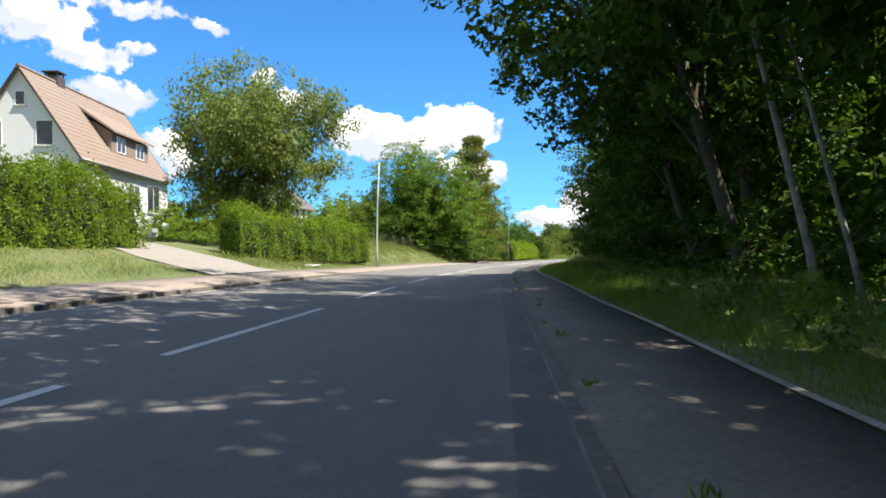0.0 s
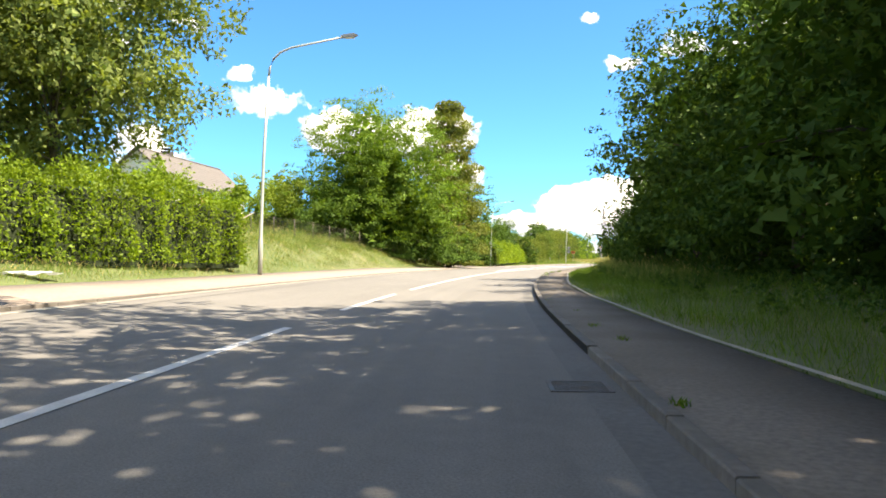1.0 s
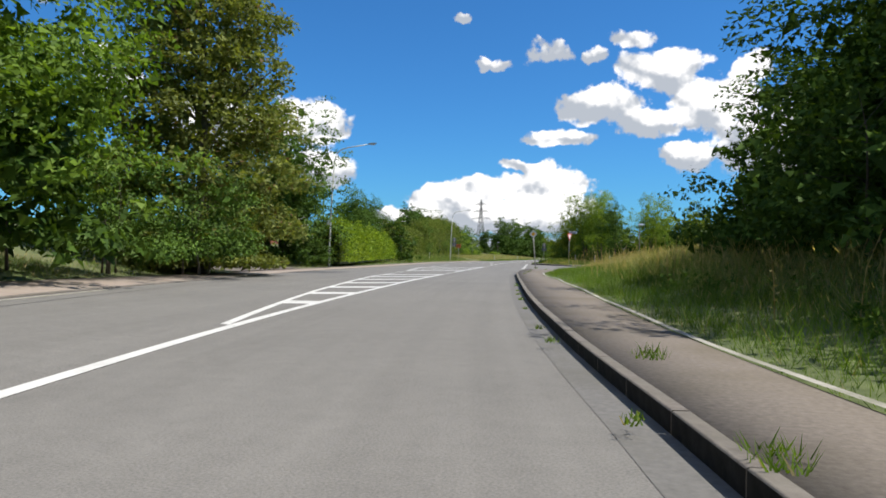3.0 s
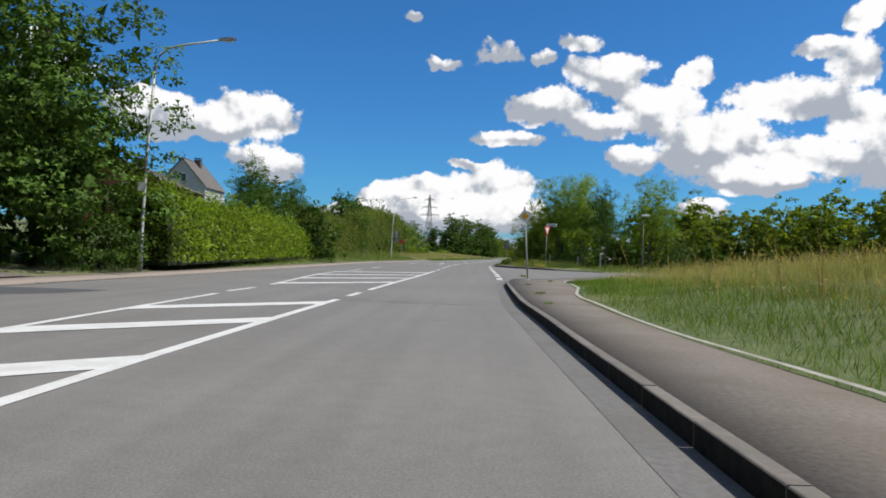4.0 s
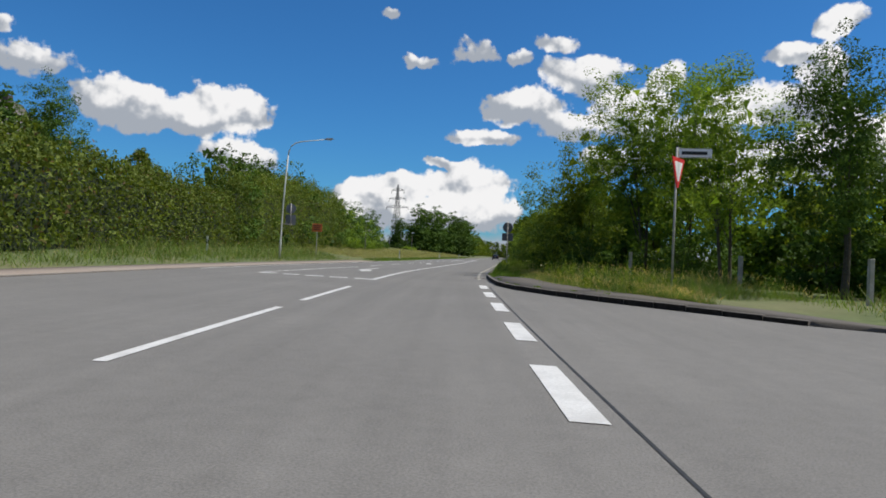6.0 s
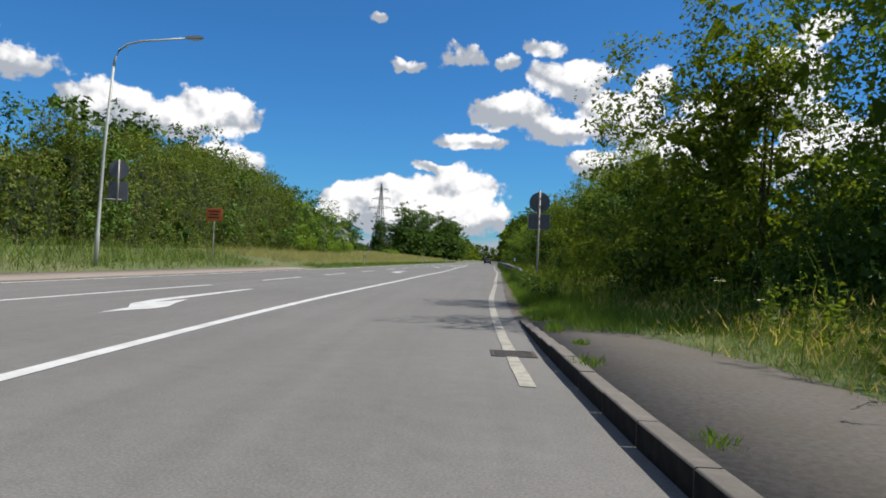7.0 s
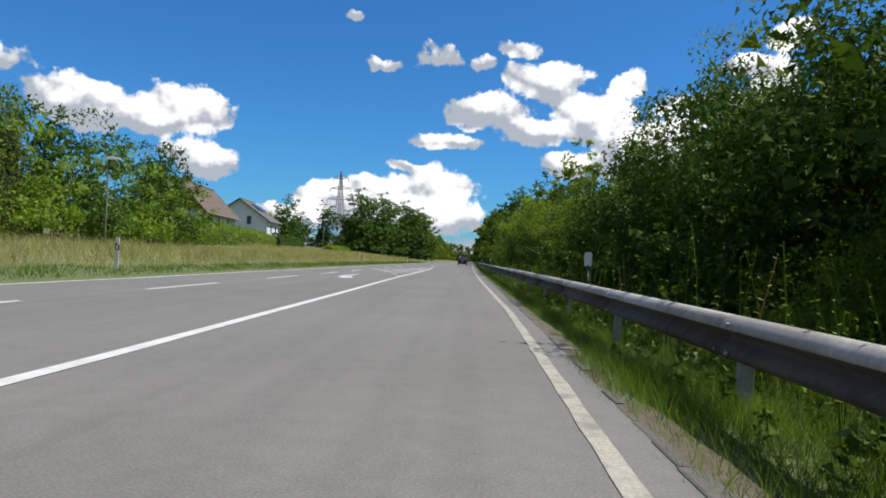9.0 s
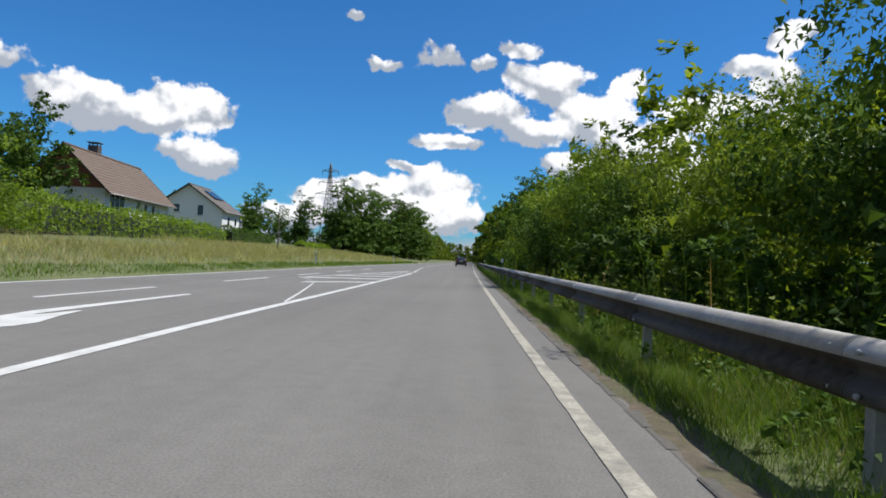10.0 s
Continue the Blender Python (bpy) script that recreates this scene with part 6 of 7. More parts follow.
def weeds(name, spots, material, label, seed):
    """Tall single stalks with a few leaves and a head, joined."""
    rng = np.random.default_rng(seed)
    bm = bmesh.new()
    for d, y, h in spots:
        x, y, z = on_ground(d, y)
        lx, ly = rng.uniform(-0.3, 0.3, 2) * h
        tube(bm, [(x, y, z), (x + lx * 0.3, y + ly * 0.3, z + h * 0.6), (x + lx, y + ly, z + h)], [0.008, 0.006, 0.003], 4, False)
        for k in np.arange(0.25, 1.02, 0.09):
            a = rng.uniform(0, 6.283)
            s = 0.085 * (1.15 - k) + 0.025
            p = Vector((x + lx * k * k, y + ly * k * k, z + h * k))
            q = p + Vector((math.cos(a) * s, math.sin(a) * s, s * 0.3))
            w = Vector((-math.sin(a), math.cos(a), 0)) * s * 0.28
            m = (p + q) / 2
            bm.faces.new([bm.verts.new(c) for c in (p, m + w, q, m - w)])
    ob = part(name, bm, material)
    return tagged(ob, label, "weed", kind="stuff")


weeds("tall_weeds", [(rr.uniform(5.2, 7.2), rr.uniform(117, 200), rr.uniform(0.9, 1.7)) for _ in range(150)] + [(rr.uniform(6.0, 9), rr.uniform(98, 118), rr.uniform(0.7, 1.4)) for _ in range(70)], M["leaf_light"], "tall leafy weeds along the verge", 3)
weeds("dry_stalks", [(rr.uniform(5.2, 7.0), rr.uniform(120, 200), rr.uniform(0.9, 1.5)) for _ in range(30)] + [(rr.uniform(6.5, 9), rr.uniform(15, 60), rr.uniform(0.8, 1.2)) for _ in range(80)], M["seed"], "bleached dry stalks along the verge", 4)


def umbels(spots, seed):
    """White flower heads on thin stalks, joined."""
    rng = np.random.default_rng(seed)
    stalk, head = bmesh.new(), bmesh.new()
    for d, y, h in spots:
        x, y, z = on_ground(d, y)
        tube(stalk, [(x, y, z), (x + 0.03, y, z + h * 0.6), (x + 0.05, y + 0.03, z + h)], [0.005, 0.004, 0.003], 4, False)
        for i in range(16):
            a, r = rng.uniform(0, 6.283), 0.055 * rng.random() ** 0.5
            c = Vector((x + 0.05 + r * math.cos(a), y + 0.03 + r * math.sin(a), z + h + 0.01 - r * 0.3))
            b = [head.verts.new(c + Vector((0.011 * math.cos(k), 0.011 * math.sin(k), rng.uniform(0, 0.006)))) for k in (0, 1.26, 2.51, 3.77, 5.03)]
            head.faces.new(b)
    tagged(part("umbel_stalks", stalk, M["grass"]), "thin green stalks of white umbel flowers", "weed", kind="stuff")
    tagged(part("umbel_flowers", head, M["flower"]), "small white umbel flowers among the weeds", "flower", kind="stuff")


umbels([(rr.uniform(4.75, 5.3), rr.uniform(124.5, 131), rr.uniform(0.45, 0.75)) for _ in range(12)] + [(rr.uniform(5.2, 6.5), rr.uniform(98, 116), rr.uniform(0.5, 0.8)) for _ in range(8)], 9)
weeds("verge_weeds", [(rr.uniform(4.65, 5.5), rr.uniform(118, 141), rr.uniform(0.35, 0.8)) for _ in range(230)], M["leaf_light"], "leafy weeds half hiding the start of the guardrail", 6)
weeds("verge_weeds", [(rr.uniform(5.2, 6.6), rr.uniform(118, 150), rr.uniform(0.6, 1.25)) for _ in range(220)], M["grass_fresh"], "tall leafy weeds behind the guardrail", 7)
grass_patch("short_grass", [(128, 182, 4.45, 6.3, 1000, 0.14, 0.008)], M["grass"], "short dense grass under the guardrail", 16)
grass_patch("rank_grass", [(118, 140, 4.6, 5.9, 420, 0.5, 0.007), (140, 192, 5.2, 6.6, 120, 0.45, 0.007)], M["grass"], "rank uncut grass growing through the guardrail", 15)


def leafy_plants(name, stretches, material, label, seed, size):
    """Low broad-leaved plants in tufts over stretches (y0, y1, d0, d1, tufts, height): one object."""
    rng = np.random.default_rng(seed)
    centres, spread = [], []
    for y0, y1, d0, d1, n, h in stretches:
        y, d = rng.uniform(y0, y1, n), rng.uniform(d0, d1, n)
        tall = h * rng.uniform(0.35, 1.1, n)
        for k in (0.3, 0.6, 0.9):
            centres.append(np.stack([at(d, y) + rng.normal(0, 0.04, n), y + rng.normal(0, 0.04, n), ground_z(d, y) + tall * k], 1))
            spread.append(np.stack([0.06 + 0.16 * tall * (1.1 - k), 0.06 + 0.16 * tall * (1.1 - k), 0.2 * tall], 1))
    v, f = leaves(rng, np.concatenate(centres), np.concatenate(spread), 9, size, 0.2, 0.45)
    return tagged(new(name, mesh_of(name, v, f, material)), label, "weed", kind="stuff")


leafy_plants("verge_plants", [(117, 136, 4.5, 5.2, 260, 0.5), (136, 192, 4.85, 6.4, 420, 0.32), (98, 118, 6.6, 9.5, 160, 0.6)], M["leaf_wood"], "dark leafy plants under the guardrail", 61, 0.062)
leafy_plants("verge_plants", [(118, 140, 4.7, 6.6, 240, 0.75), (140, 195, 5.5, 7.4, 300, 0.85), (98, 120, 6.2, 9.0, 200, 0.7)], M["leaf_copse"], "rank leafy plants behind the guardrail", 62, 0.066)
leafy_plants("verge_plants", [(-46, -22, 6.2, 9.5, 160, 0.35), (-20, 30, 6.6, 9.5, 240, 0.45)], M["leaf_wood"], "shaded leafy plants at the wood's edge", 63, 0.08)


# ---------------------------------------------------------------- street furniture
def lamp(x, y, z, hx, hy, label, extra=None):
    ob = thing("street_lamp", x, y, z, math.degrees(math.atan2(hy - y, hx - x)), label, "street lamp", "street lamps")
    r = math.hypot(hx - x, hy - y)
    bm = bmesh.new()
    tube(bm, [(0, 0, -0.3), (0.02, 0, 1.15), (0.022, 0, 1.2), (0.1, 0, 4.0), (0.28, 0, 7.0)], [0.08, 0.08, 0.062, 0.052, 0.045], 12)
    part("pole", bm, M["pole"], ob)
    bm = bmesh.new()
    tube(bm, [(0.278, 0, 6.95), (0.32, 0, 7.3), (0.45, 0, 7.6), (0.72, 0, 7.83), (1.15, 0, 7.97), (r - 0.2, 0, 8.22)], [0.043, 0.042, 0.04, 0.038, 0.035, 0.03], 10)
    part("arm", bm, M["pole"], ob)
    bm = bmesh.new()
    prism(bm, [(r - 0.25, 8.2), (r + 0.2, 8.22), (r + 0.32, 8.27), (r + 0.2, 8.32), (r - 0.15, 8.29), (r - 0.28, 8.25)], 0.2, "y", -0.1)
    head = part("head", bm, M["steel_dull"], ob, "grey lamp head")
    bm = bmesh.new()
    box(bm, r - 0.12, -0.08, 8.17, r + 0.2, 0.08, 8.205, 0.01)
    part("glass", bm, M["lamp_clear"], head)
    bm = bmesh.new()
    box(bm, 0.062, -0.05, 0.55, 0.085, 0.05, 0.95, 0.005)
    part("hatch", bm, M["pole"], ob)
    return ob


lamp(-6.75, -6.9, 0.42, -3.6, -6.05, "tall curved grey street lamp on the grassy bank")
lamp_b = lamp(-25.4, 56.9, 0.15, -22.7, 57.6, "tall curved grey street lamp with a small white plate")
bm = bmesh.new()
box(bm, -0.14, -0.1, 2.75, 0.14, -0.075, 3.05, 0.006)
part("plate", bm, M["sign_white"], lamp_b, "small white plate clamped to the pole")
lamp_c = lamp(-36.2, 123.6, 0.16, -33.4, 124.5, "tall curved grey street lamp carrying traffic signs")
bm = bmesh.new()
tube(bm, [(0, 0, 2.35), (0.75, 0, 2.35)], [0.022, 0.022], 8)
part("bracket", bm, M["steel"], lamp_c)
bm = bmesh.new()
tube(bm, [(0.62, 0, 2.2), (0.62, 0, 3.75)], [0.03, 0.03], 8)
part("post", bm, M["steel"], lamp_c)
bm = bmesh.new()
bmesh.ops.create_cone(bm, cap_ends=True, segments=36, radius1=0.33, radius2=0.33, depth=0.03, matrix=Matrix.Translation((0.62, 0.045, 3.4)) @ Matrix.Rotation(radians(90), 4, "X"))
part("round_sign", bm, M["sign_back"], lamp_c, "round traffic sign seen from behind")
bm = bmesh.new()
box(bm, 0.29, 0.03, 2.3, 0.95, 0.06, 2.98, 0.01)
part("square_sign", bm, M["sign_back"], lamp_c, "square traffic sign seen from behind")


def small_lamp(x, y, z, h, label, sx=1.0):
    ob = thing("path_lamp", x, y, z, 20, label, "street lamp", "small lamps")
    bm = bmesh.new()
    tube(bm, [(0, 0, -0.2), (0, 0, 1.0), (0, 0, 1.04), (0, 0, h)], [0.06, 0.06, 0.042, 0.035], 10)
    part("pole", bm, M["iron"], ob, "dark pole")
    bm = bmesh.new()
    prism(bm, [(-0.12, h), (0.5, h + 0.04), (0.52, h + 0.12), (0.2, h + 0.2), (-0.12, h + 0.12)], 0.26, "y", -0.13)
    part("head", bm, M["white_plastic"], ob, "pale lamp head")


small_lamp(-45.6, 174.8, 0.55, 4.5, "slim dark lamp post with a pale head in the meadow")
small_lamp(-52.0, 232, 0.7, 4.6, "slim dark lamp post with a pale head in the meadow")
small_lamp(-6.0, 95.5, -0.2, 4.9, "slim dark lamp post beside the side road")


def sign_post(bm, h, r=0.03):
    tube(bm, [(0, 0, -0.3), (0, 0, h)], [r, r], 12)
    return bm


def priority_sign():
    x, y = -12.17, 61.6
    ob = thing("priority_sign", x, y, 0.115, 4, "yellow and white diamond priority sign on a grey steel post", "road sign")
    ob.matrix_basis = pose(x, y, 0.115, 0, -4.0, 4)
    part("post", sign_post(bmesh.new(), 2.73, 0.032), M["steel"], ob, "galvanised steel post")
    bm = bmesh.new()
    bmesh.ops.create_cone(bm, cap_ends=True, segments=12, radius1=0.036, radius2=0.03, depth=0.03, matrix=Matrix.Translation((0, 0, 2.745)))
    part("cap", bm, M["black"], ob)

    def diamond(name, half, y0, y1, mat, label=""):
        bm = bmesh.new()
        r = half * 0.12
        out = []
        for cx, cz, a0 in ((0, half - r * 1.41, 45), (-half + r * 1.41, 0, 135), (0, -half + r * 1.41, 225), (half - r * 1.41, 0, 315)):
            for k in range(4):
                a = radians(a0 + 30 * k)
                out.append((cx + r * math.cos(a), 2.42 + cz + r * math.sin(a)))
        prism(bm, out, y1 - y0, "y", y0)
        return part(name, bm, mat, ob, label)

    diamond("panel", 0.27, -0.058, -0.034, M["sign_white"], "white diamond panel with a dark rim")
    diamond("rim", 0.277, -0.05, -0.03, M["black"])
    diamond("field", 0.155, -0.064, -0.057, M["sign_yellow"], "yellow diamond field")
    bm = bmesh.new()
    box(bm, -0.05, -0.07, 1.93, 0.035, -0.032, 2.1, 0.008)
    part("plate", bm, M["white_plastic"], ob, "small pale plate")
    bm = bmesh.new()
    bmesh.ops.create_cone(bm, cap_ends=True, segments=14, radius1=0.11, radius2=0.05, depth=0.04, matrix=Matrix.Translation((0, 0, 0.015)))
    part("foot", bm, M["concrete"], ob)


priority_sign()


def give_way_sign():
    x, y = -14.2, 98.9
    ob = thing("give_way_sign", x, y, float(ground_z(8.6, y)), 0, "give way triangle and street name plate on a steel post", "road sign")
    part("post", sign_post(bmesh.new(), 4.0), M["steel"], ob, "grey steel post")
    turn = Matrix.Rotation(radians(62), 4, "Z")
    for name, s, y0, y1, mat in (("rim", 0.45, -0.055, -0.03, M["sign_red"]), ("field", 0.29, -0.06, -0.054, M["sign_white"]), ("back", 0.44, -0.03, -0.026, M["sign_back"])):
        bm = bmesh.new()
        c = 3.4
        prism(bm, [(-s * 0.93, c + s * 0.5), (-s, c + s * 0.6), (-s * 0.97, c + s * 0.68), (s * 0.97, c + s * 0.68), (s, c + s * 0.6), (s * 0.93, c + s * 0.5), (0.05, c - s * 1.12), (-0.05, c - s * 1.12)], y1 - y0, "y", y0)
        bmesh.ops.transform(bm, matrix=turn, verts=bm.verts)
        part(name, bm, mat, ob)
    bm = bmesh.new()
    box(bm, 0.04, -0.014, 3.72, 0.9, 0.014, 3.97, 0.006)
    plate = part("name_plate", bm, M["sign_white"], ob, "street name plate with plain dark bars")
    for u0, u1, v0, v1 in ((0.05, 0.89, 3.955, 3.962), (0.05, 0.89, 3.728, 3.735), (0.12, 0.78, 3.8, 3.89)):
        bm = bmesh.new()
        box(bm, u0, -0.018, v0, u1, -0.0145, v1)
        part("bar", bm, M["black"], plate)
    bm = bmesh.new()
    bmesh.ops.create_cone(bm, cap_ends=True, segments=12, radius1=0.036, radius2=0.03, depth=0.04, matrix=Matrix.Translation((0, 0, 4.02)))
    part("cap", bm, M["black"], ob)


give_way_sign()


def facing_away_sign():
    ob = thing("road_sign", -20.92, 123.5, float(ground_z(5.0, 123.5)), 4, "round and square traffic signs seen from behind on a grey post", "road sign")
    part("post", sign_post(bmesh.new(), 3.2), M["steel"], ob)
    bm = bmesh.new()
    bmesh.ops.create_cone(bm, cap_ends=True, segments=40, radius1=0.32, radius2=0.32, depth=0.022, matrix=Matrix.Translation((0, 0.048, 2.82)) @ Matrix.Rotation(radians(90), 4, "X"))
    disc = part("disc", bm, M["sign_back"], ob, "dark grey back of a round sign")
    bm = bmesh.new()
    bmesh.ops.create_cone(bm, cap_ends=False, segments=40, radius1=0.325, radius2=0.325, depth=0.04, matrix=Matrix.Translation((0, 0.045, 2.82)) @ Matrix.Rotation(radians(90), 4, "X"))
    part("rim", bm, M["steel_dull"], disc)
    bm = bmesh.new()
    box(bm, -0.33, 0.037, 1.98, 0.33, 0.059, 2.45, 0.008)
    board = part("board", bm, M["sign_back"], ob, "dark grey back of a square sign")
    for x0, z0, x1, z1 in ((-0.34, 1.97, 0.34, 1.985), (-0.34, 2.445, 0.34, 2.46), (-0.34, 1.985, -0.325, 2.445), (0.325, 1.985, 0.34, 2.445)):
        bm = bmesh.new()
        box(bm, x0, 0.03, z0, x1, 0.062, z1)
        part("edge", bm, M["steel"], board)
    for z in (2.1, 2.33, 2.7, 2.95):
        bm = bmesh.new()
        box(bm, -0.05, -0.035, z - 0.02, 0.05, 0.037, z + 0.02, 0.004)
        part("clamp", bm, M["steel_dull"], ob)


facing_away_sign()


def orange_board():
    ob = thing("notice_board", -38.2, 135.8, float(ground_z(-11.1, 135.8)), 10, "orange-red notice board with dark lettering on a thin post", "sign")
    part("post", sign_post(bmesh.new(), 2.5, 0.028), M["steel"], ob)
    bm = bmesh.new()
    box(bm, -0.42, -0.06, 2.12, 0.42, -0.03, 2.78, 0.01)
    b = part("board", bm, M["sign_orange"], ob)
    for z, w in ((2.62, 0.32), (2.46, 0.25), (2.3, 0.3)):
        bm = bmesh.new()
        box(bm, -w, -0.064, z - 0.035, w * 0.9, -0.0605, z + 0.035)
        part("bar", bm, M["wood_dark"], b)


orange_board()


def delineator(d, y, label, reflector="sign_white", facing=0.0):
    x, y, z = on_ground(d, y)
    ob = thing("delineator_post", x, y, z, facing, label, "road post", "delineator posts")
    bm = bmesh.new()
    prism(bm, [(-0.06, -0.05), (0.06, -0.05), (0.0, 0.07)], 0.97, "z", -0.05)
    part("shaft", bm, M["white_plastic"], ob)
    bm = bmesh.new()
    a = [bm.verts.new(p) for p in ((-0.064, -0.054, 0.62), (0.064, -0.054, 0.62), (0, 0.075, 0.62))]
    b = [bm.verts.new(p) for p in ((-0.064, -0.054, 0.86), (0.064, -0.054, 0.80), (0, 0.075, 0.83))]
    for i in range(3):
        bm.faces.new((a[i], a[(i + 1) % 3], b[(i + 1) % 3], b[i]))
    bm.faces.new(a)
    bm.faces.new(b)
    part("band", bm, M["black"], ob, "black slanted band")
    bm = bmesh.new()
    prism(bm, [(-0.06, -0.05), (0.06, -0.05), (0.0, 0.07)], 0.12, "z", 0.92)
    part("cap", bm, M["white_plastic"], ob)
    bm = bmesh.new()
    box(bm, -0.03, -0.06, 0.66, 0.03, -0.054, 0.8)
    part("reflector", bm, M[reflector], ob)


delineator(-8.0, 163.5, "white delineator post with a black band in the grass")
delineator(-7.6, 213, "white delineator post with a black band in the grass")
delineator(-7.4, 262, "white delineator post with a black band in the grass")
delineator(-12, 116, "white delineator post with a black band in the grass")
for y in (155.0, 205, 255):
    x, y2, z = on_ground(5.0, y)
    ob = thing("rail_marker", float(at(5.3, y)), y, 0.0, 0, "white marker plate on a dark bracket behind the guardrail", "road post", "rail markers")
    bm = bmesh.new()
    tube(bm, [(0, 0, -0.1), (0, 0, 0.98)], [0.022, 0.022], 8)
    part("post", bm, M["black"], ob)
    bm = bmesh.new()
    prism(bm, [(-0.06, 0.96), (0.06, 0.96), (0.066, 1.18), (0.04, 1.21), (-0.045, 1.2), (-0.066, 1.16)], 0.03, "y", -0.015)
    part("plate", bm, M["white_plastic"], ob, "white plate")


def guardrail():
    """W-beam rail in four metre lengths on posts, ramping down at its start."""
    rail_d = lambda y: float(np.interp(y, (114, 120, 128, 420), (5.3, 5.1, 5.02, 5.05)))
    rail_h = lambda y: float(np.interp(y, (115.5, 122, 125, 128, 130.5, 133.5, 136, 150, 165, 420), (-0.12, 0.2, 0.28, 0.36, 0.47, 0.58, 0.65, 0.68, 0.71, 0.72)))
    ob = thing("guardrail", float(at(4.5, 115.5)), 115.5, 0, 0, "galvanised steel guardrail along the road edge", "guardrail")
    org = Vector(ob.location)
    prof = [(0.0, 0.0), (-0.045, -0.02), (-0.086, -0.062), (-0.088, -0.096), (-0.02, -0.135), (-0.015, -0.175), (-0.078, -0.225), (-0.082, -0.27), (-0.035, -0.3), (0.0, -0.31), (0.012, -0.3), (-0.022, -0.288), (-0.066, -0.262), (-0.064, -0.233), (-0.003, -0.182), (-0.006, -0.128), (-0.072, -0.088), (-0.07, -0.068), (-0.036, -0.034), (0.012, -0.01)]
    b = bmesh.new()
    bmesh.ops.create_icosphere(b, subdivisions=1, radius=0.017)
    bolt = bpy.data.meshes.new("bolt")
    b.to_mesh(bolt)
    b.free()
    bolt.materials.append(M["steel_dull"])
    y = 115.5
    while y < 415:
        y1 = y + (4.0 if y < 300 else 12.0)
        bm = bmesh.new()
        rings = []
        for k in np.linspace(y, y1 + 0.02, 3):
            c = Vector((float(at(rail_d(k), k)), k, rail_h(k))) - org
            rings.append([bm.verts.new(c + Vector((u, 0, v))) for u, v in prof])
        for a, b in zip(rings, rings[1:]):
            for i in range(len(prof)):
                j = (i + 1) % len(prof)
                f = bm.faces.new((a[i], a[j], b[j], b[i]))
                f.smooth = i not in (9, 19)
        bm.faces.new(rings[0])
        bm.faces.new(rings[-1][::-1])
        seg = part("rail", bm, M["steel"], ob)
        seg.data.materials.append(M["steel_shade"])
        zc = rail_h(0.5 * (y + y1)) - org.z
        # shade put into the colour: only the upper bulge's sun-facing top stays pale
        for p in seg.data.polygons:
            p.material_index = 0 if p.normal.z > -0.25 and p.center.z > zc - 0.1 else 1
        if y < 260:
            c = Vector((float(at(rail_d(y1), y1)), y1, rail_h(y1))) - org
            for v in (-0.062, -0.255):
                for dy in (-0.14, 0.14):
                    nut = new("bolt", bolt)
                    nut.location = c + Vector((-0.083, dy, v))
                    nut.parent = seg
        if y < 320:
            b = bmesh.new()
            c = Vector((float(at(rail_d(y) + 0.085, y)), y, 0)) - org
            top = rail_h(y) - 0.03
            if top > 0.1:
                box(b, c.x - 0.045, c.y - 0.05, -0.6, c.x - 0.035, c.y + 0.05, top)
                box(b, c.x - 0.035, c.y - 0.05, -0.6, c.x + 0.04, c.y - 0.04, top)
                box(b, c.x - 0.08, c.y - 0.04, top - 0.24, c.x - 0.045, c.y + 0.04, top - 0.02)
                part("post", b, M["steel_dull"], ob)
        y = y1


guardrail()


def drain(d0, d1, y0, y1, label):
    ob = thing("drain_grate", float(at((d0 + d1) / 2, (y0 + y1) / 2)), (y0 + y1) / 2, 0.002, math.degrees(math.atan(-float(line_x(y0 + 0.5) - line_x(y0 - 0.5)))), label, "drain")
    w, l = (d1 - d0) / 2, (y1 - y0) / 2
    bm = bmesh.new()
    for x0, a0, x1, a1 in ((-w, -l, w, -l + 0.035), (-w, l - 0.035, w, l), (-w, -l + 0.035, -w + 0.035, l - 0.035), (w - 0.035, -l + 0.035, w, l - 0.035)):
        box(bm, x0, a0, -0.02, x1, a1, 0.008)
    part("frame", bm, M["iron"], ob)
    # thin black plate under the bars, its colour standing for the pit's shade
    bm = bmesh.new()
    box(bm, -w + 0.03, -l + 0.03, -0.015, w - 0.03, l - 0.03, 0.002)
    part("pit", bm, M["black"], ob)
    n = 7
    for i in range(n):
        a = -l + 0.05 + (2 * l - 0.1) * (i + 0.5) / n
        bm = bmesh.new()
        box(bm, -w + 0.035, a - 0.014, -0.01, w - 0.035, a + 0.014, 0.008, 0.003)
        part("bar", bm, M["iron"], ob)


drain(3.2, 3.66, -21.15, -20.7, "rusty iron drain grate in the gutter")
drain(3.4, 3.85, 108.3, 108.75, "rusty iron drain grate beside the kerb")


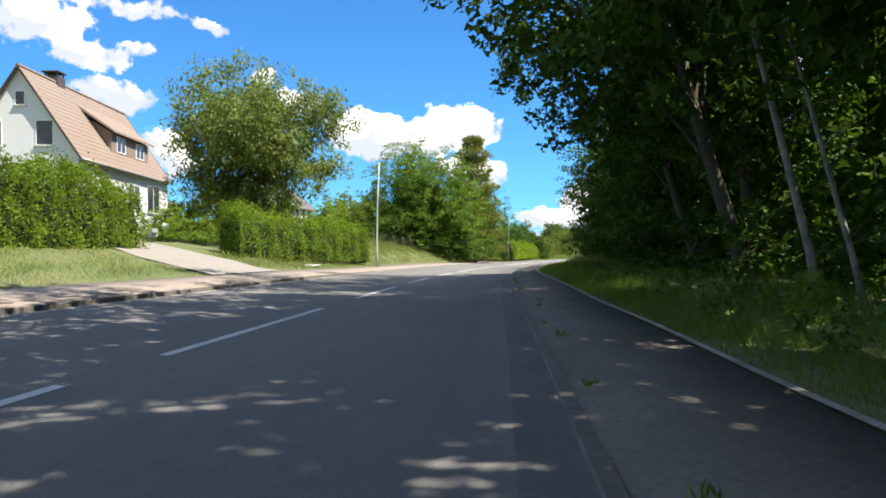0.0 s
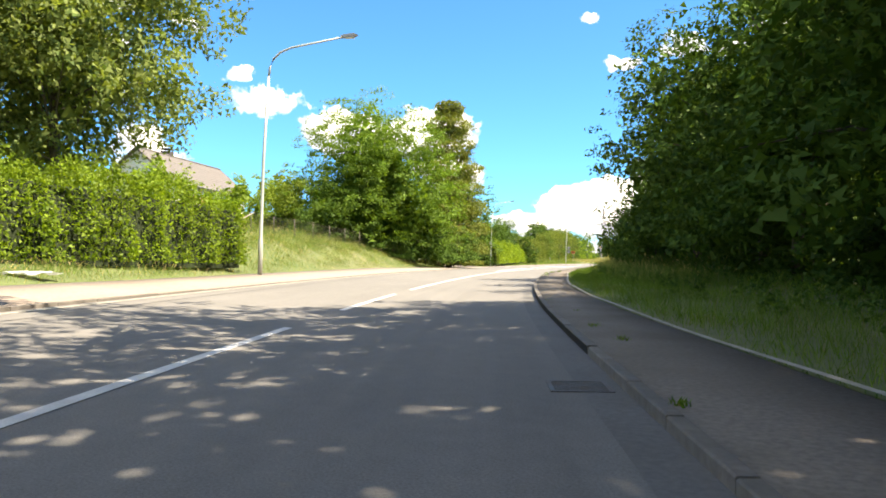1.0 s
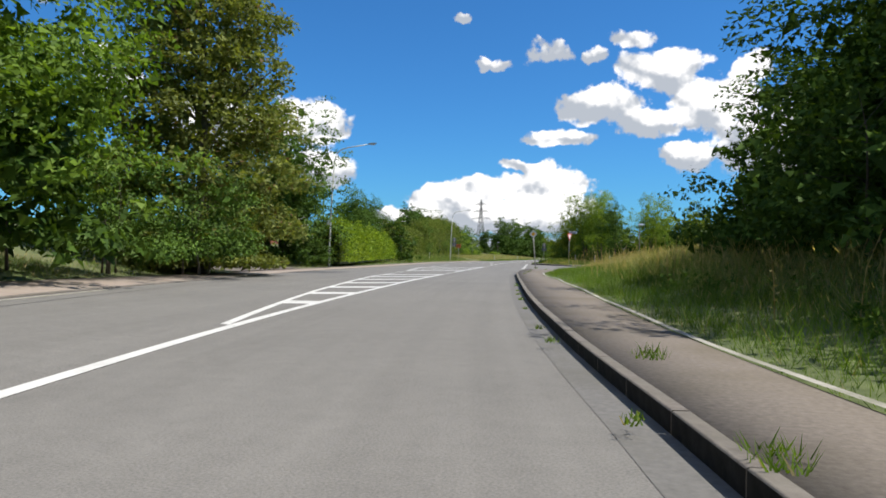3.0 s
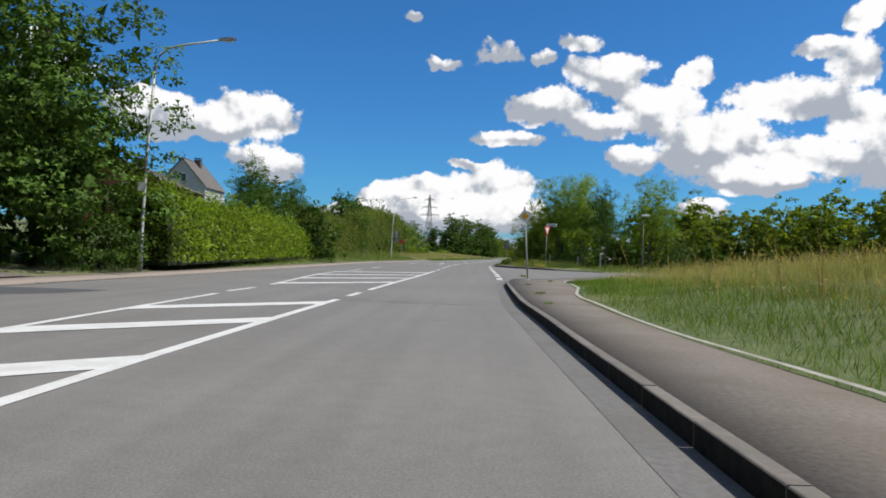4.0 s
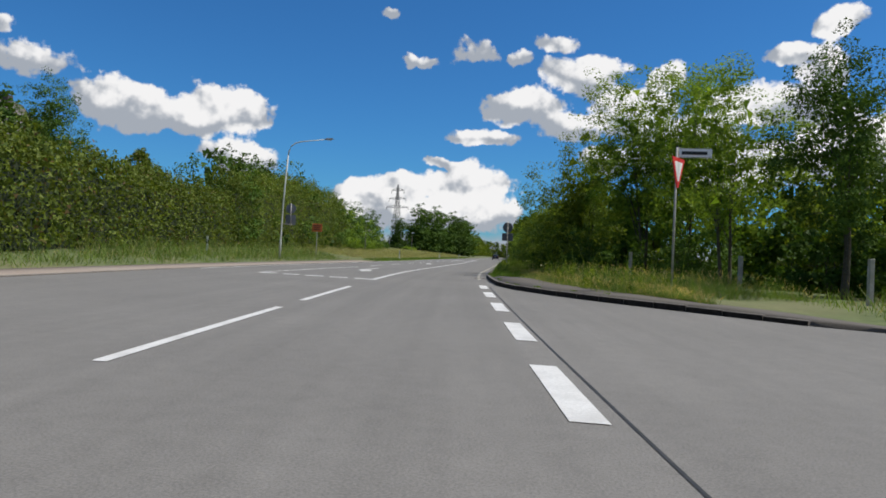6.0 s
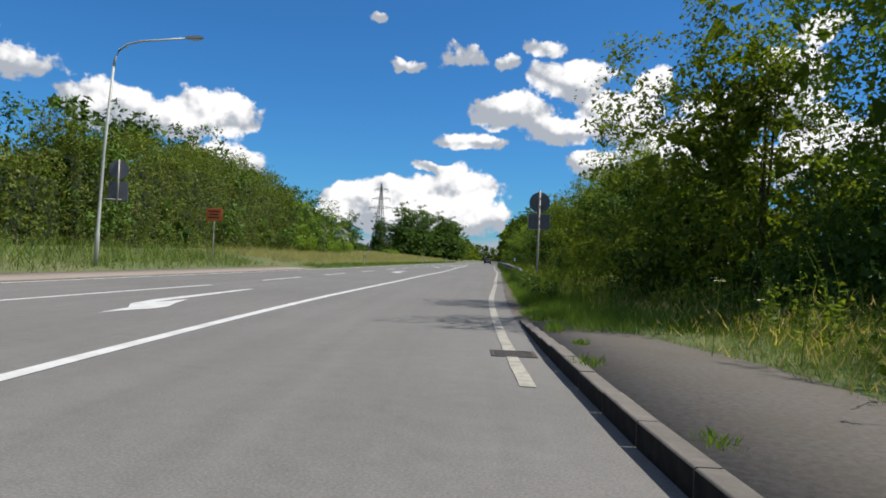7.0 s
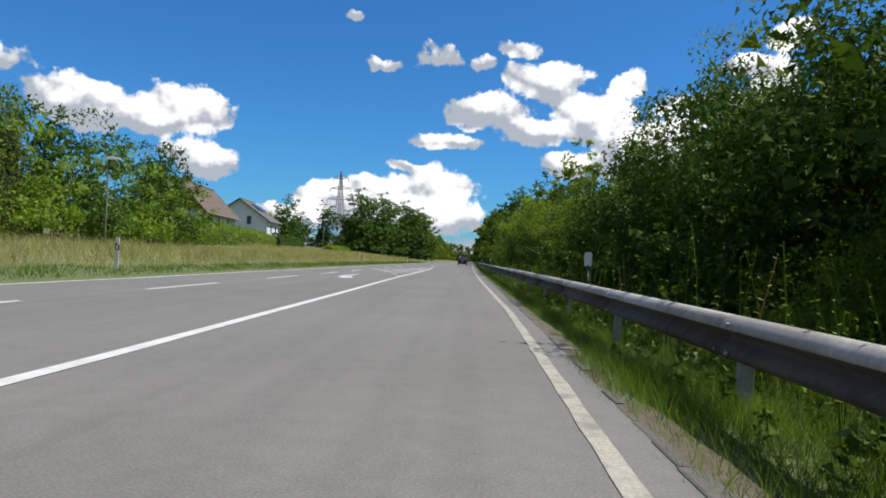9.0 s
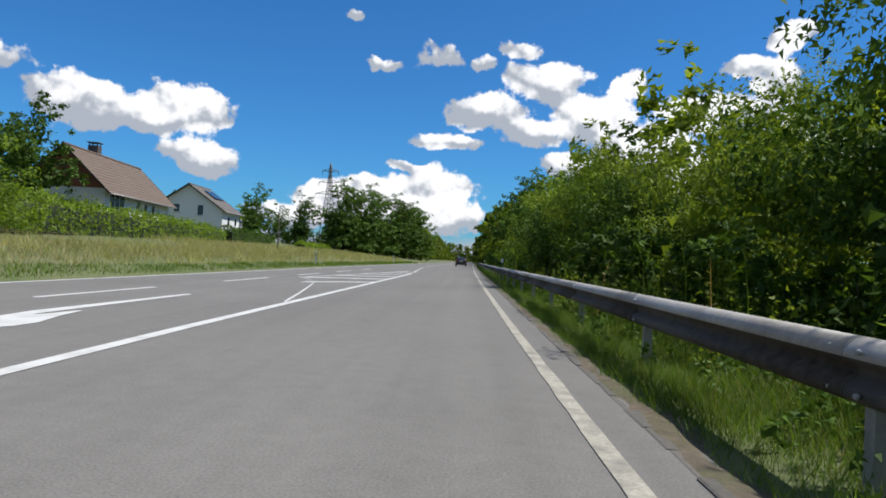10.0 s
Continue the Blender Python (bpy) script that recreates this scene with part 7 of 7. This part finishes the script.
def wire_fence():
    ys = np.arange(-1.5, 23.0, 2.4)
    ds = np.interp(ys, (-2, 10, 22.5), (-12.5, -11.0, -9.7))
    x0, y0, z0 = on_ground(-11, 10)
    ob = thing("wire_fence", x0, y0, z0, 0, "dark wire mesh fence along the top of the bank", "fence")
    tops = []
    for d, y in zip(ds, ys):
        x, yy, z = on_ground(float(d), float(y))
        p = Vector((x - x0, yy - y0, z - z0))
        bm = bmesh.new()
        tube(bm, [p + Vector((0, 0, -0.2)), p + Vector((0, 0, 1.15))], [0.025, 0.025], 6)
        part("post", bm, M["concrete"] if y > 22 else M["iron"], ob)
        tops.append(p)
    bm = bmesh.new()
    for a, b in zip(tops, tops[1:]):
        for h in np.linspace(0.1, 1.1, 9):
            tube(bm, [a + Vector((0, 0, h)), b + Vector((0, 0, h))], [0.006, 0.006], 3, False)
        for k in np.linspace(0, 1, 18)[1:-1]:
            c = a.lerp(b, k)
            tube(bm, [c + Vector((0, 0, 0.08)), c + Vector((0, 0, 1.1))], [0.004, 0.004], 3, False)
    part("mesh", bm, M["iron"], ob)
    # a pair of leaning struts
    bm = bmesh.new()
    m = tops[1]
    tube(bm, [m + Vector((0, 0, 0.1)), m + Vector((-0.6, -1.6, 1.3))], [0.03, 0.03], 6)
    part("strut", bm, M["bark_pale"], ob)
    bm = bmesh.new()
    tube(bm, [m + Vector((0, 0, 0.1)), m + Vector((0.4, 1.7, 1.0))], [0.03, 0.03], 6)
    part("strut", bm, M["bark_pale"], ob)


wire_fence()
for x, y, h in ((-14.5, 108.9, 1.2), (-16.2, 120, 1.25), (-11.5, 103.2, 1.2), (-9.4, 98.6, 1.2)):
    d = float(x - line_x(y))
    ob = thing("fence_post", x, y, float(ground_z(d, y)), 12, "weathered square concrete fence post in tall grass", "post", "concrete posts")
    bm = bmesh.new()
    box(bm, -0.06, -0.06, -0.2, 0.06, 0.06, h, 0.015)
    part("shaft", bm, M["concrete"], ob)


def pylon():
    ob = thing("power_pylon", -103.2, 419, 3.0, -12, "distant grey lattice power pylon", "pylon")
    bm = bmesh.new()
    H = 31.7
    half = lambda z: float(np.interp(z, (0, 20, H), (2.6, 0.9, 0.12)))
    lv = [0, 4, 8, 11.5, 14.5, 17, 19.3, 21.5, 23.5, 25.5, 27.5, 29.5, H]
    for sx, sy in ((1, 1), (1, -1), (-1, 1), (-1, -1)):
        tube(bm, [(sx * half(z), sy * half(z), z) for z in lv], [0.15] * len(lv), 4)
    part("leg", bm, M["pylon"], ob)
    bm = bmesh.new()
    for a, b in zip(lv, lv[1:]):
        p, q = half(a), half(b)
        for c0, c1 in (((-p, -p), (q, -q)), ((p, -p), (-q, -q)), ((-p, p), (q, q)), ((p, p), (-q, q)), ((-p, -p), (-q, q)), ((-p, p), (-q, -q)), ((p, -p), (q, q)), ((p, p), (q, -q))):
            tube(bm, [(*c0, a), (*c1, b)], [0.065, 0.065], 3, False)
    part("lattice", bm, M["pylon"], ob)
    for z, w in ((20.0, 6.0), (24.3, 4.6), (28.5, 3.4)):
        for s in (-1, 1):
            bm = bmesh.new()
            tube(bm, [(0, 0, z), (s * w, 0, z + 0.3)], [0.15, 0.09], 4)
            tube(bm, [(0, 0, z + 1.4), (s * w, 0, z + 0.3)], [0.12, 0.09], 4)
            for k in (0.25, 0.5, 0.75):
                tube(bm, [(s * w * k, 0, z + 0.3 * k), (s * w * k, 0, z + 1.4 - 1.1 * k)], [0.06, 0.06], 3, False)
            arm = part("crossarm", bm, M["pylon"], ob)
            bm = bmesh.new()
            tube(bm, [(s * w, 0, z + 0.25), (s * w, 0, z - 1.2)], [0.09, 0.09], 6)
            part("insulator", bm, M["wood_dark"], arm)


pylon()


# ---------------------------------------------------------------- houses
def window_at(ob, face, u, z, w, h, L, W, bars=1):
    """A window on the gable (face 'g') or on the long side (face 's'), u along the wall."""
    def put(name, u0, z0, u1, z1, depth0, depth1, mat, parent):
        bm = bmesh.new()
        if face == "g":
            box(bm, u0, -depth1, z0, u1, -depth0, z1)
        else:
            box(bm, W / 2 + depth0, u0, z0, W / 2 + depth1, u1, z1)
        return part(name, bm, mat, parent)
    win = put("window", u - w / 2, z, u + w / 2, z + h, -0.1, 0.006, M["glass"], ob)
    t = 0.07
    for a, b, c, d in ((u - w / 2 - t, z - t, u + w / 2 + t, z), (u - w / 2 - t, z + h, u + w / 2 + t, z + h + t), (u - w / 2 - t, z, u - w / 2, z + h), (u + w / 2, z, u + w / 2 + t, z + h)):
        put("frame", a, b, c, d, 0.0, 0.03, M["sign_white"], win)
    for k in range(bars):
        x = u - w / 2 + w * (k + 1) / (bars + 1)
        put("mullion", x - 0.03, z, x + 0.03, z + h, 0.006, 0.028, M["sign_white"], win)
    put("sill", u - w / 2 - 0.14, z - t - 0.05, u + w / 2 + 0.14, z - t, 0.0, 0.12, M["stone"], win)
    return win


def house(name, cx, cy, zb, ze, turn, L, W, rise, wall, roofing, label, over=0.45, upper=None):
    """cx, cy: near corner of the long side that faces the road; zb, ze: base and eave heights."""
    a = radians(turn)
    ox, oy = cx - math.cos(a) * W / 2, cy - math.sin(a) * W / 2
    ob = thing(name, ox, oy, zb, turn, label, "house")
    h = ze - zb
    bm = bmesh.new()
    prism(bm, [(-W / 2, -1.5), (W / 2, -1.5), (W / 2, h), (0, h + rise), (-W / 2, h)], L, "y", 0)
    part("wall", bm, wall, ob)
    if upper:
        bm = bmesh.new()
        prism(bm, [(-W / 2 + 0.02, h - 0.1), (W / 2 - 0.02, h - 0.1), (0, h + rise - 0.05)], 0.06, "y", -0.065)
        part("gable_boarding", bm, upper, ob, "red-brown boarded gable")
    n = max(int(math.hypot(W / 2, rise) / 0.36), 6)
    sl = rise / (W / 2)
    for s in (-1, 1):
        bm = bmesh.new()
        x_out = W / 2 + over
        top, under = [], []
        for i in range(n):
            xa, xb = x_out * (1 - i / n), x_out * (1 - (i + 1) / n)
            top += [(s * xa, h + rise - sl * xa + 0.13), (s * xb, h + rise - sl * xb + 0.09)]
        under = [(0, h + rise + 0.01), (s * x_out, h + rise - sl * x_out + 0.01)]
        prism(bm, top + under, L + 2 * over, "y", -over)
        roof = part("roof", bm, roofing, ob)
        for y0, y1 in ((-over - 0.04, -over + 0.02), (L + over - 0.02, L + over + 0.04)):
            bm = bmesh.new()
            prism(bm, [(s * x_out, h + rise - sl * x_out - 0.06), (0, h + rise - 0.06), (0, h + rise + 0.14), (s * x_out, h + rise - sl * x_out + 0.14)], y1 - y0, "y", y0)
            part("bargeboard", bm, M["wood_dark"], roof)
        bm = bmesh.new()
        ge = h + rise - sl * x_out
        tube(bm, [(s * (x_out + 0.06), -over, ge + 0.04), (s * (x_out + 0.06), L + over, ge + 0.02)], [0.075, 0.075], 8)
        part("gutter", bm, M["zinc"], roof)
    bm = bmesh.new()
    tube(bm, [(0, -over, h + rise + 0.12), (0, L + over, h + rise + 0.12)], [0.11, 0.11], 8)
    part("ridge", bm, roofing, ob)
    return ob, h


def chimney(ob, x, y, z0, z1, s=0.45):
    bm = bmesh.new()
    box(bm, x - s, y - s, z0, x + s, y + s, z1, 0.02)
    c = part("chimney", bm, M["brick"], ob, "dark brick chimney")
    bm = bmesh.new()
    box(bm, x - s - 0.1, y - s - 0.1, z1 + 0.22, x + s + 0.1, y + s + 0.1, z1 + 0.3, 0.02)
    for i in (-1, 1):
        for j in (-1, 1):
            box(bm, x + i * s * 0.8 - 0.04, y + j * s * 0.8 - 0.04, z1, x + i * s * 0.8 + 0.04, y + j * s * 0.8 + 0.04, z1 + 0.22)
    part("cap", bm, M["brick"], c)


# steep-roofed white house above the hedge
L1, W1_ = 14.8, 7.2
h1, e1 = house("house", -20.9, -18.9, 3.2, 7.8, 30.3, L1, W1_, 5.4, M["plaster"], M["tile_brown"], "white rendered house with a steep brown tiled roof", 0.3)
for u, z in ((-1.7, e1 + 0.55), (1.5, e1 + 0.55)):
    window_at(h1, "g", u, z, 1.0, 1.5, L1, W1_, 0)
window_at(h1, "g", 0.0, e1 + 3.1, 0.55, 0.8, L1, W1_, 0)
for u, z, w, h in ((8.2, 1.9, 1.9, 1.5), (11.8, 1.6, 2.4, 2.1), (4.0, 2.0, 1.2, 1.3)):
    window_at(h1, "s", u, z, w, h, L1, W1_, 1)
chimney(h1, -0.3, 4.6, e1 + 4.4, e1 + 6.0, 0.5)
# wide dormer with its own sloping roof
bm = bmesh.new()
sl1 = 5.4 / (W1_ / 2)
prism(bm, [(W1_ / 2 - 0.55, e1 + 0.85), (W1_ / 2 - 0.55, e1 + 2.35), (W1_ / 2 - 2.6, e1 + 3.6), (W1_ / 2 - 2.6, e1 + 0.85)], 6.4, "y", 5.8)
dorm = part("dormer", bm, M["tile_brown"], h1, "wide tile-hung dormer")
bm = bmesh.new()
prism(bm, [(W1_ / 2 - 0.2, e1 + 2.28), (W1_ / 2 - 0.2, e1 + 2.42), (W1_ / 2 - 3.1, e1 + 4.5), (W1_ / 2 - 3.1, e1 + 4.3)], 7.2, "y", 5.4)
part("dormer_roof", bm, M["tile_brown"], dorm)
for u in (7.3, 10.6):
    bm = bmesh.new()
    box(bm, W1_ / 2 - 0.6, u - 0.65, e1 + 1.1, W1_ / 2 - 0.535, u + 0.65, e1 + 2.15)
    w = part("dormer_window", bm, M["glass"], dorm)
    for y0, y1, z0, z1 in ((u - 0.72, u - 0.65, 1.03, 2.22), (u + 0.65, u + 0.72, 1.03, 2.22), (u - 0.65, u + 0.65, 1.03, 1.1), (u - 0.65, u + 0.65, 2.15, 2.22), (u - 0.04, u + 0.04, 1.1, 2.15)):
        bm = bmesh.new()
        box(bm, W1_ / 2 - 0.56, y0, e1 + z0, W1_ / 2 - 0.51, y1, e1 + z1)
        part("frame", bm, M["sign_white"], w)
ga, _ = house("garage", -31.5, -4.5, 4.0, 6.2, 30.3, 6, 5, 0.9, M["plaster"], M["tile_grey"], "low white annexe with a grey roof beside a house", 0.3)

# long white house with a grey roof and a balcony
L2, W2 = 17.0, 7.0
h2, e2 = house("house", -45.0, 23.0, 4.6, 8.8, 18.7, L2, W2, 3.0, M["plaster"], M["tile_grey"], "long white house with a grey roof and a red balcony", 0.5)
for u, w in ((8.0, 1.5), (11.0, 0.9), (13.2, 0.9), (15.4, 0.9)):
    window_at(h2, "s", u, e2 - 1.75, w, 1.25, L2, W2, 1 if w > 1 else 0)
window_at(h2, "s", 3.2, e2 - 2.3, 2.2, 1.9, L2, W2, 1)
window_at(h2, "g", 0.8, e2 - 1.4, 1.1, 1.2, L2, W2, 0)
chimney(h2, -0.4, 6.0, e2 + 2.2, e2 + 3.6, 0.5)
bal = bmesh.new()
box(bal, W2 / 2, 0.4, e2 - 2.75, W2 / 2 + 1.3, 6.6, e2 - 2.55)
balc = part("balcony", bal, M["stone"], h2)
for i in range(5):
    bm = bmesh.new()
    box(bm, W2 / 2 + 1.26, 0.4, e2 - 2.5 + i * 0.2, W2 / 2 + 1.31, 6.6, e2 - 2.35 + i * 0.2)
    part("board", bm, M["wood_red"], balc)
bm = bmesh.new()
tube(bm, [(W2 / 2 + 0.06, 6.9, e2 - 0.1), (W2 / 2 + 0.06, 6.9, 0)], [0.05, 0.05], 8)
part("downpipe", bm, M["zinc"], h2)
# little dark-boarded house further back
h2b, e2b = house("house", -66, 50, 6.0, 10.0, 40, 8, 5.5, 2.4, M["wood_dark"], M["tile_grey"], "small dark boarded house with a pointed gable", 0.4)
window_at(h2b, "g", 0, e2b - 0.2, 0.9, 0.9, 8, 5.5, 0)

# low-pitched dark house above the laurel hedge
L3, W3 = 23.0, 11.6
h3, e3 = house("house", -57.0, 102.8, 3.2, 8.4, 18.8, L3, W3, 2.5, M["wood_red"], M["tile_grey"], "red-brown boarded house with a low dark roof", 0.6)
for u in (3.5, 8.0, 12.5, 17.0, 20.5):
    window_at(h3, "s", u, e3 - 1.9, 1.5, 1.2, L3, W3, 1)
window_at(h3, "g", 3.0, e3 - 1.9, 1.2, 1.2, L3, W3, 0)
window_at(h3, "g", -2.0, e3 - 1.9, 1.6, 1.2, L3, W3, 1)
chimney(h3, 1.5, 8.5, e3 + 1.7, e3 + 3.1, 0.5)
h3b, e3b = house("house", -74.5, 141.5, 5.5, 11.3, 12, 10, 8.0, 4.6, M["plaster_grey"], M["tile_grey"], "grey rendered house with a steep pointed gable", 0.2)
window_at(h3b, "g", 0.3, e3b + 0.8, 0.8, 1.2, 10, 8.0, 0)
chimney(h3b, 0.5, 6, e3b + 3.6, e3b + 5.1, 0.5)

# two houses above the meadow
L5, W5 = 16.6, 6.8
h5, e5 = house("house", -62.2, 218.6, 2.6, 5.45, 11.3, L5, W5, 3.3, M["plaster"], M["tile_umber"], "white house with a dark brown roof and a red boarded gable", 0.6, M["wood_red"])
window_at(h5, "s", 2.6, 0.7, 3.2, 2.0, L5, W5, 2)
for u in (7.5, 9.6, 11.8):
    window_at(h5, "s", u, 1.0, 0.9, 1.1, L5, W5, 0)
chimney(h5, -0.6, 7.0, e5 + 2.8, e5 + 4.3, 0.45)
L4, W4 = 8.5, 9.6
h4, e4 = house("house", -69.8, 257.4, 2.2, 6.2, 8.0, L4, W4, 3.3, M["plaster"], M["tile_grey"], "white gabled house with a grey roof above a hedge", 0.5)
for u, z, h in ((-1.6, e4 - 0.6, 1.1), (1.7, e4 - 0.9, 1.4)):
    window_at(h4, "g", u, z, 0.8, h, L4, W4, 0)
for u in (3.0, 6.5, 9.5):
    window_at(h4, "s", u, e4 - 2.0, 1.0, 1.1, L4, W4, 0)
bm = bmesh.new()
box(bm, 0.9, 3.0, e4 + 2.72, 2.9, 7.5, e4 + 2.75)
bmesh.ops.rotate(bm, verts=bm.verts, cent=(1.9, 5, e4 + 2.7), matrix=Matrix.Rotation(math.atan(3.3 / 5.0), 3, "Y"))
bmesh.ops.translate(bm, verts=bm.verts, vec=(0, 0, -0.42))
part("solar_panel", bm, M["glass"], h4, "dark solar panels on the roof")

# low wall, globe lamp and white post box at the drive
ob = thing("garden_wall", -13.2, -19.6, float(ground_z(-18.5, -19.6)), -35, "low pale stone wall beside the driveway", "wall")
for i in range(7):
    for j in range(2):
        bm = bmesh.new()
        box(bm, -1.75 + i * 0.5 + 0.12 * j, -0.15, -0.1 + j * 0.24, -1.27 + i * 0.5 + 0.12 * j, 0.15, 0.12 + j * 0.24, 0.025)
        part("stone", bm, M["stone"], ob)
ob = thing("globe_lamp", -14.6, -17.6, float(ground_z(-19, -17.6)), 0, "white globe lamp on the garden wall's end", "lamp")
bm = bmesh.new()
tube(bm, [(0, 0, -0.1), (0, 0, 0.45)], [0.05, 0.04], 8)
part("base", bm, M["steel_dull"], ob)
bm = bmesh.new()
bmesh.ops.create_uvsphere(bm, u_segments=16, v_segments=10, radius=0.23, matrix=Matrix.Translation((0, 0, 0.62)))
part("globe", bm, M["white_plastic"], ob)


# ---------------------------------------------------------------- the estate car, far ahead in the lane
def car():
    y = 281.0
    ob = thing("estate_car", float(at(1.9, y)), y, 0.0, 4.95, "dark blue-grey estate car driving off along the road", "car")
    # stations along the car: y, half width, sill, belt, roof, roof half width
    st = [(-2.34, 0.70, 0.42, 0.86, 0.92, 0.60), (-2.28, 0.84, 0.34, 0.94, 1.0, 0.66), (-2.1, 0.89, 0.26, 0.98, 1.2, 0.66), (-1.75, 0.905, 0.24, 0.99, 1.45, 0.63), (-0.9, 0.91, 0.22, 0.99, 1.49, 0.64), (0.1, 0.91, 0.22, 0.98, 1.48, 0.63), (0.75, 0.91, 0.22, 0.97, 1.36, 0.62), (1.25, 0.905, 0.22, 0.95, 1.02, 0.68), (1.9, 0.88, 0.24, 0.86, 0.90, 0.68), (2.2, 0.80, 0.3, 0.72, 0.78, 0.6), (2.32, 0.66, 0.38, 0.62, 0.66, 0.5)]
    bm = bmesh.new()
    rings = []
    for yy, w, s, b, r, rw in st:
        half = [(0, s), (w * 0.82, s), (w * 0.97, s + 0.12), (w, (s + b) / 2), (w * 0.965, b), (rw, r - 0.05), (rw * 0.8, r), (0, r + 0.01)]
        loop = [(x, z) for x, z in half] + [(-x, z) for x, z in half[-2:0:-1]]
        rings.append([bm.verts.new((x, yy, z)) for x, z in loop])
    for a, b in zip(rings, rings[1:]):
        for i in range(len(a)):
            j = (i + 1) % len(a)
            f = bm.faces.new((a[i], a[j], b[j], b[i]))
            f.smooth = True
    bm.faces.new(rings[0])
    bm.faces.new(rings[-1][::-1])
    body = part("body", bm, M["car_paint"], ob)
    def quad(name, pts, mat, parent=ob, label=""):
        bm = bmesh.new()
        bm.faces.new([bm.verts.new(p) for p in pts])
        r = bmesh.ops.solidify(bm, geom=bm.faces[:], thickness=0.012)
        return part(name, bm, mat, parent, label)
    quad("rear_window", [(-0.62, -2.19, 1.03), (0.62, -2.19, 1.03), (0.55, -1.86, 1.4), (-0.55, -1.86, 1.4)], M["glass"])
    quad("windscreen", [(-0.62, 1.2, 1.03), (0.62, 1.2, 1.03), (0.55, 0.74, 1.38), (-0.55, 0.74, 1.38)], M["glass"])
    for s in (-1, 1):
        for a, b in ((-1.95, -1.15), (-1.07, -0.12), (-0.04, 0.95)):
            quad("side_window", [(s * 0.895, a, 1.02), (s * 0.895, b, 1.02), (s * 0.69, b if b < 0.5 else 0.6, 1.4), (s * 0.69, a + 0.12 if a < -1.5 else a, 1.4)], M["glass"])
        bm = bmesh.new()
        box(bm, s * 0.56, -2.33, 0.8, s * 0.86, -2.2, 1.0, 0.03)
        part("tail_light", bm, M["lamp_red"], ob, "red tail light")
        bm = bmesh.new()
        box(bm, s * 0.5, 2.12, 0.62, s * 0.78, 2.3, 0.74, 0.03)
        part("headlight", bm, M["lamp_clear"], ob)
        bm = bmesh.new()
        box(bm, s * 0.93, 0.72, 0.95, s * 1.06, 0.84, 1.08, 0.03)
        part("mirror", bm, M["car_paint"], ob)
        bm = bmesh.new()
        tube(bm, [(s * 0.58, -1.7, 1.49), (s * 0.58, -1.6, 1.55), (s * 0.58, 0.1, 1.55), (s * 0.58, 0.3, 1.48)], [0.015] * 4, 6)
        part("roof_rail", bm, M["steel"], ob)
        for yy in (-1.42, 1.35):
            bm = bmesh.new()
            bmesh.ops.create_cone(bm, cap_ends=True, segments=24, radius1=0.32, radius2=0.32, depth=0.21, matrix=Matrix.Translation((s * 0.83, yy, 0.32)) @ Matrix.Rotation(radians(90), 4, "Y"))
            wheel = part("wheel", bm, M["tyre"], ob)
            bm = bmesh.new()
            bmesh.ops.create_cone(bm, cap_ends=True, segments=20, radius1=0.21, radius2=0.19, depth=0.02, matrix=Matrix.Translation((s * 0.94, yy, 0.32)) @ Matrix.Rotation(radians(90), 4, "Y"))
            part("rim", bm, M["steel"], wheel)
    bm = bmesh.new()
    box(bm, -0.8, -2.4, 0.36, 0.8, -2.22, 0.58, 0.05)
    part("bumper", bm, M["black"], ob)
    bm = bmesh.new()
    box(bm, -0.27, -2.375, 0.76, 0.27, -2.33, 0.88, 0.01)
    plate = part("number_plate", bm, M["sign_white"], ob)
    bm = bmesh.new()
    box(bm, -0.2, -2.379, 0.79, 0.22, -2.3755, 0.85)
    part("bar", bm, M["black"], plate)


car()

ob = thing("plastic_sheet", -3.95, -16.9, float(ground_z(-6.9, -16.9)) + 0.02, 25, "crumpled white sheet lying on the grassy bank", "litter")
bm = bmesh.new()
rs = random.Random(3)
grid = [[bm.verts.new((i * 0.13 - 0.55 + rs.uniform(-0.04, 0.04), j * 0.13 - 0.3 + rs.uniform(-0.04, 0.04), 0.05 + rs.uniform(0, 0.09))) for j in range(5)] for i in range(9)]
for i in range(8):
    for j in range(4):
        bm.faces.new((grid[i][j], grid[i + 1][j], grid[i + 1][j + 1], grid[i][j + 1]))
bmesh.ops.solidify(bm, geom=bm.faces[:], thickness=0.01)
part("sheet", bm, M["white_plastic"], ob)
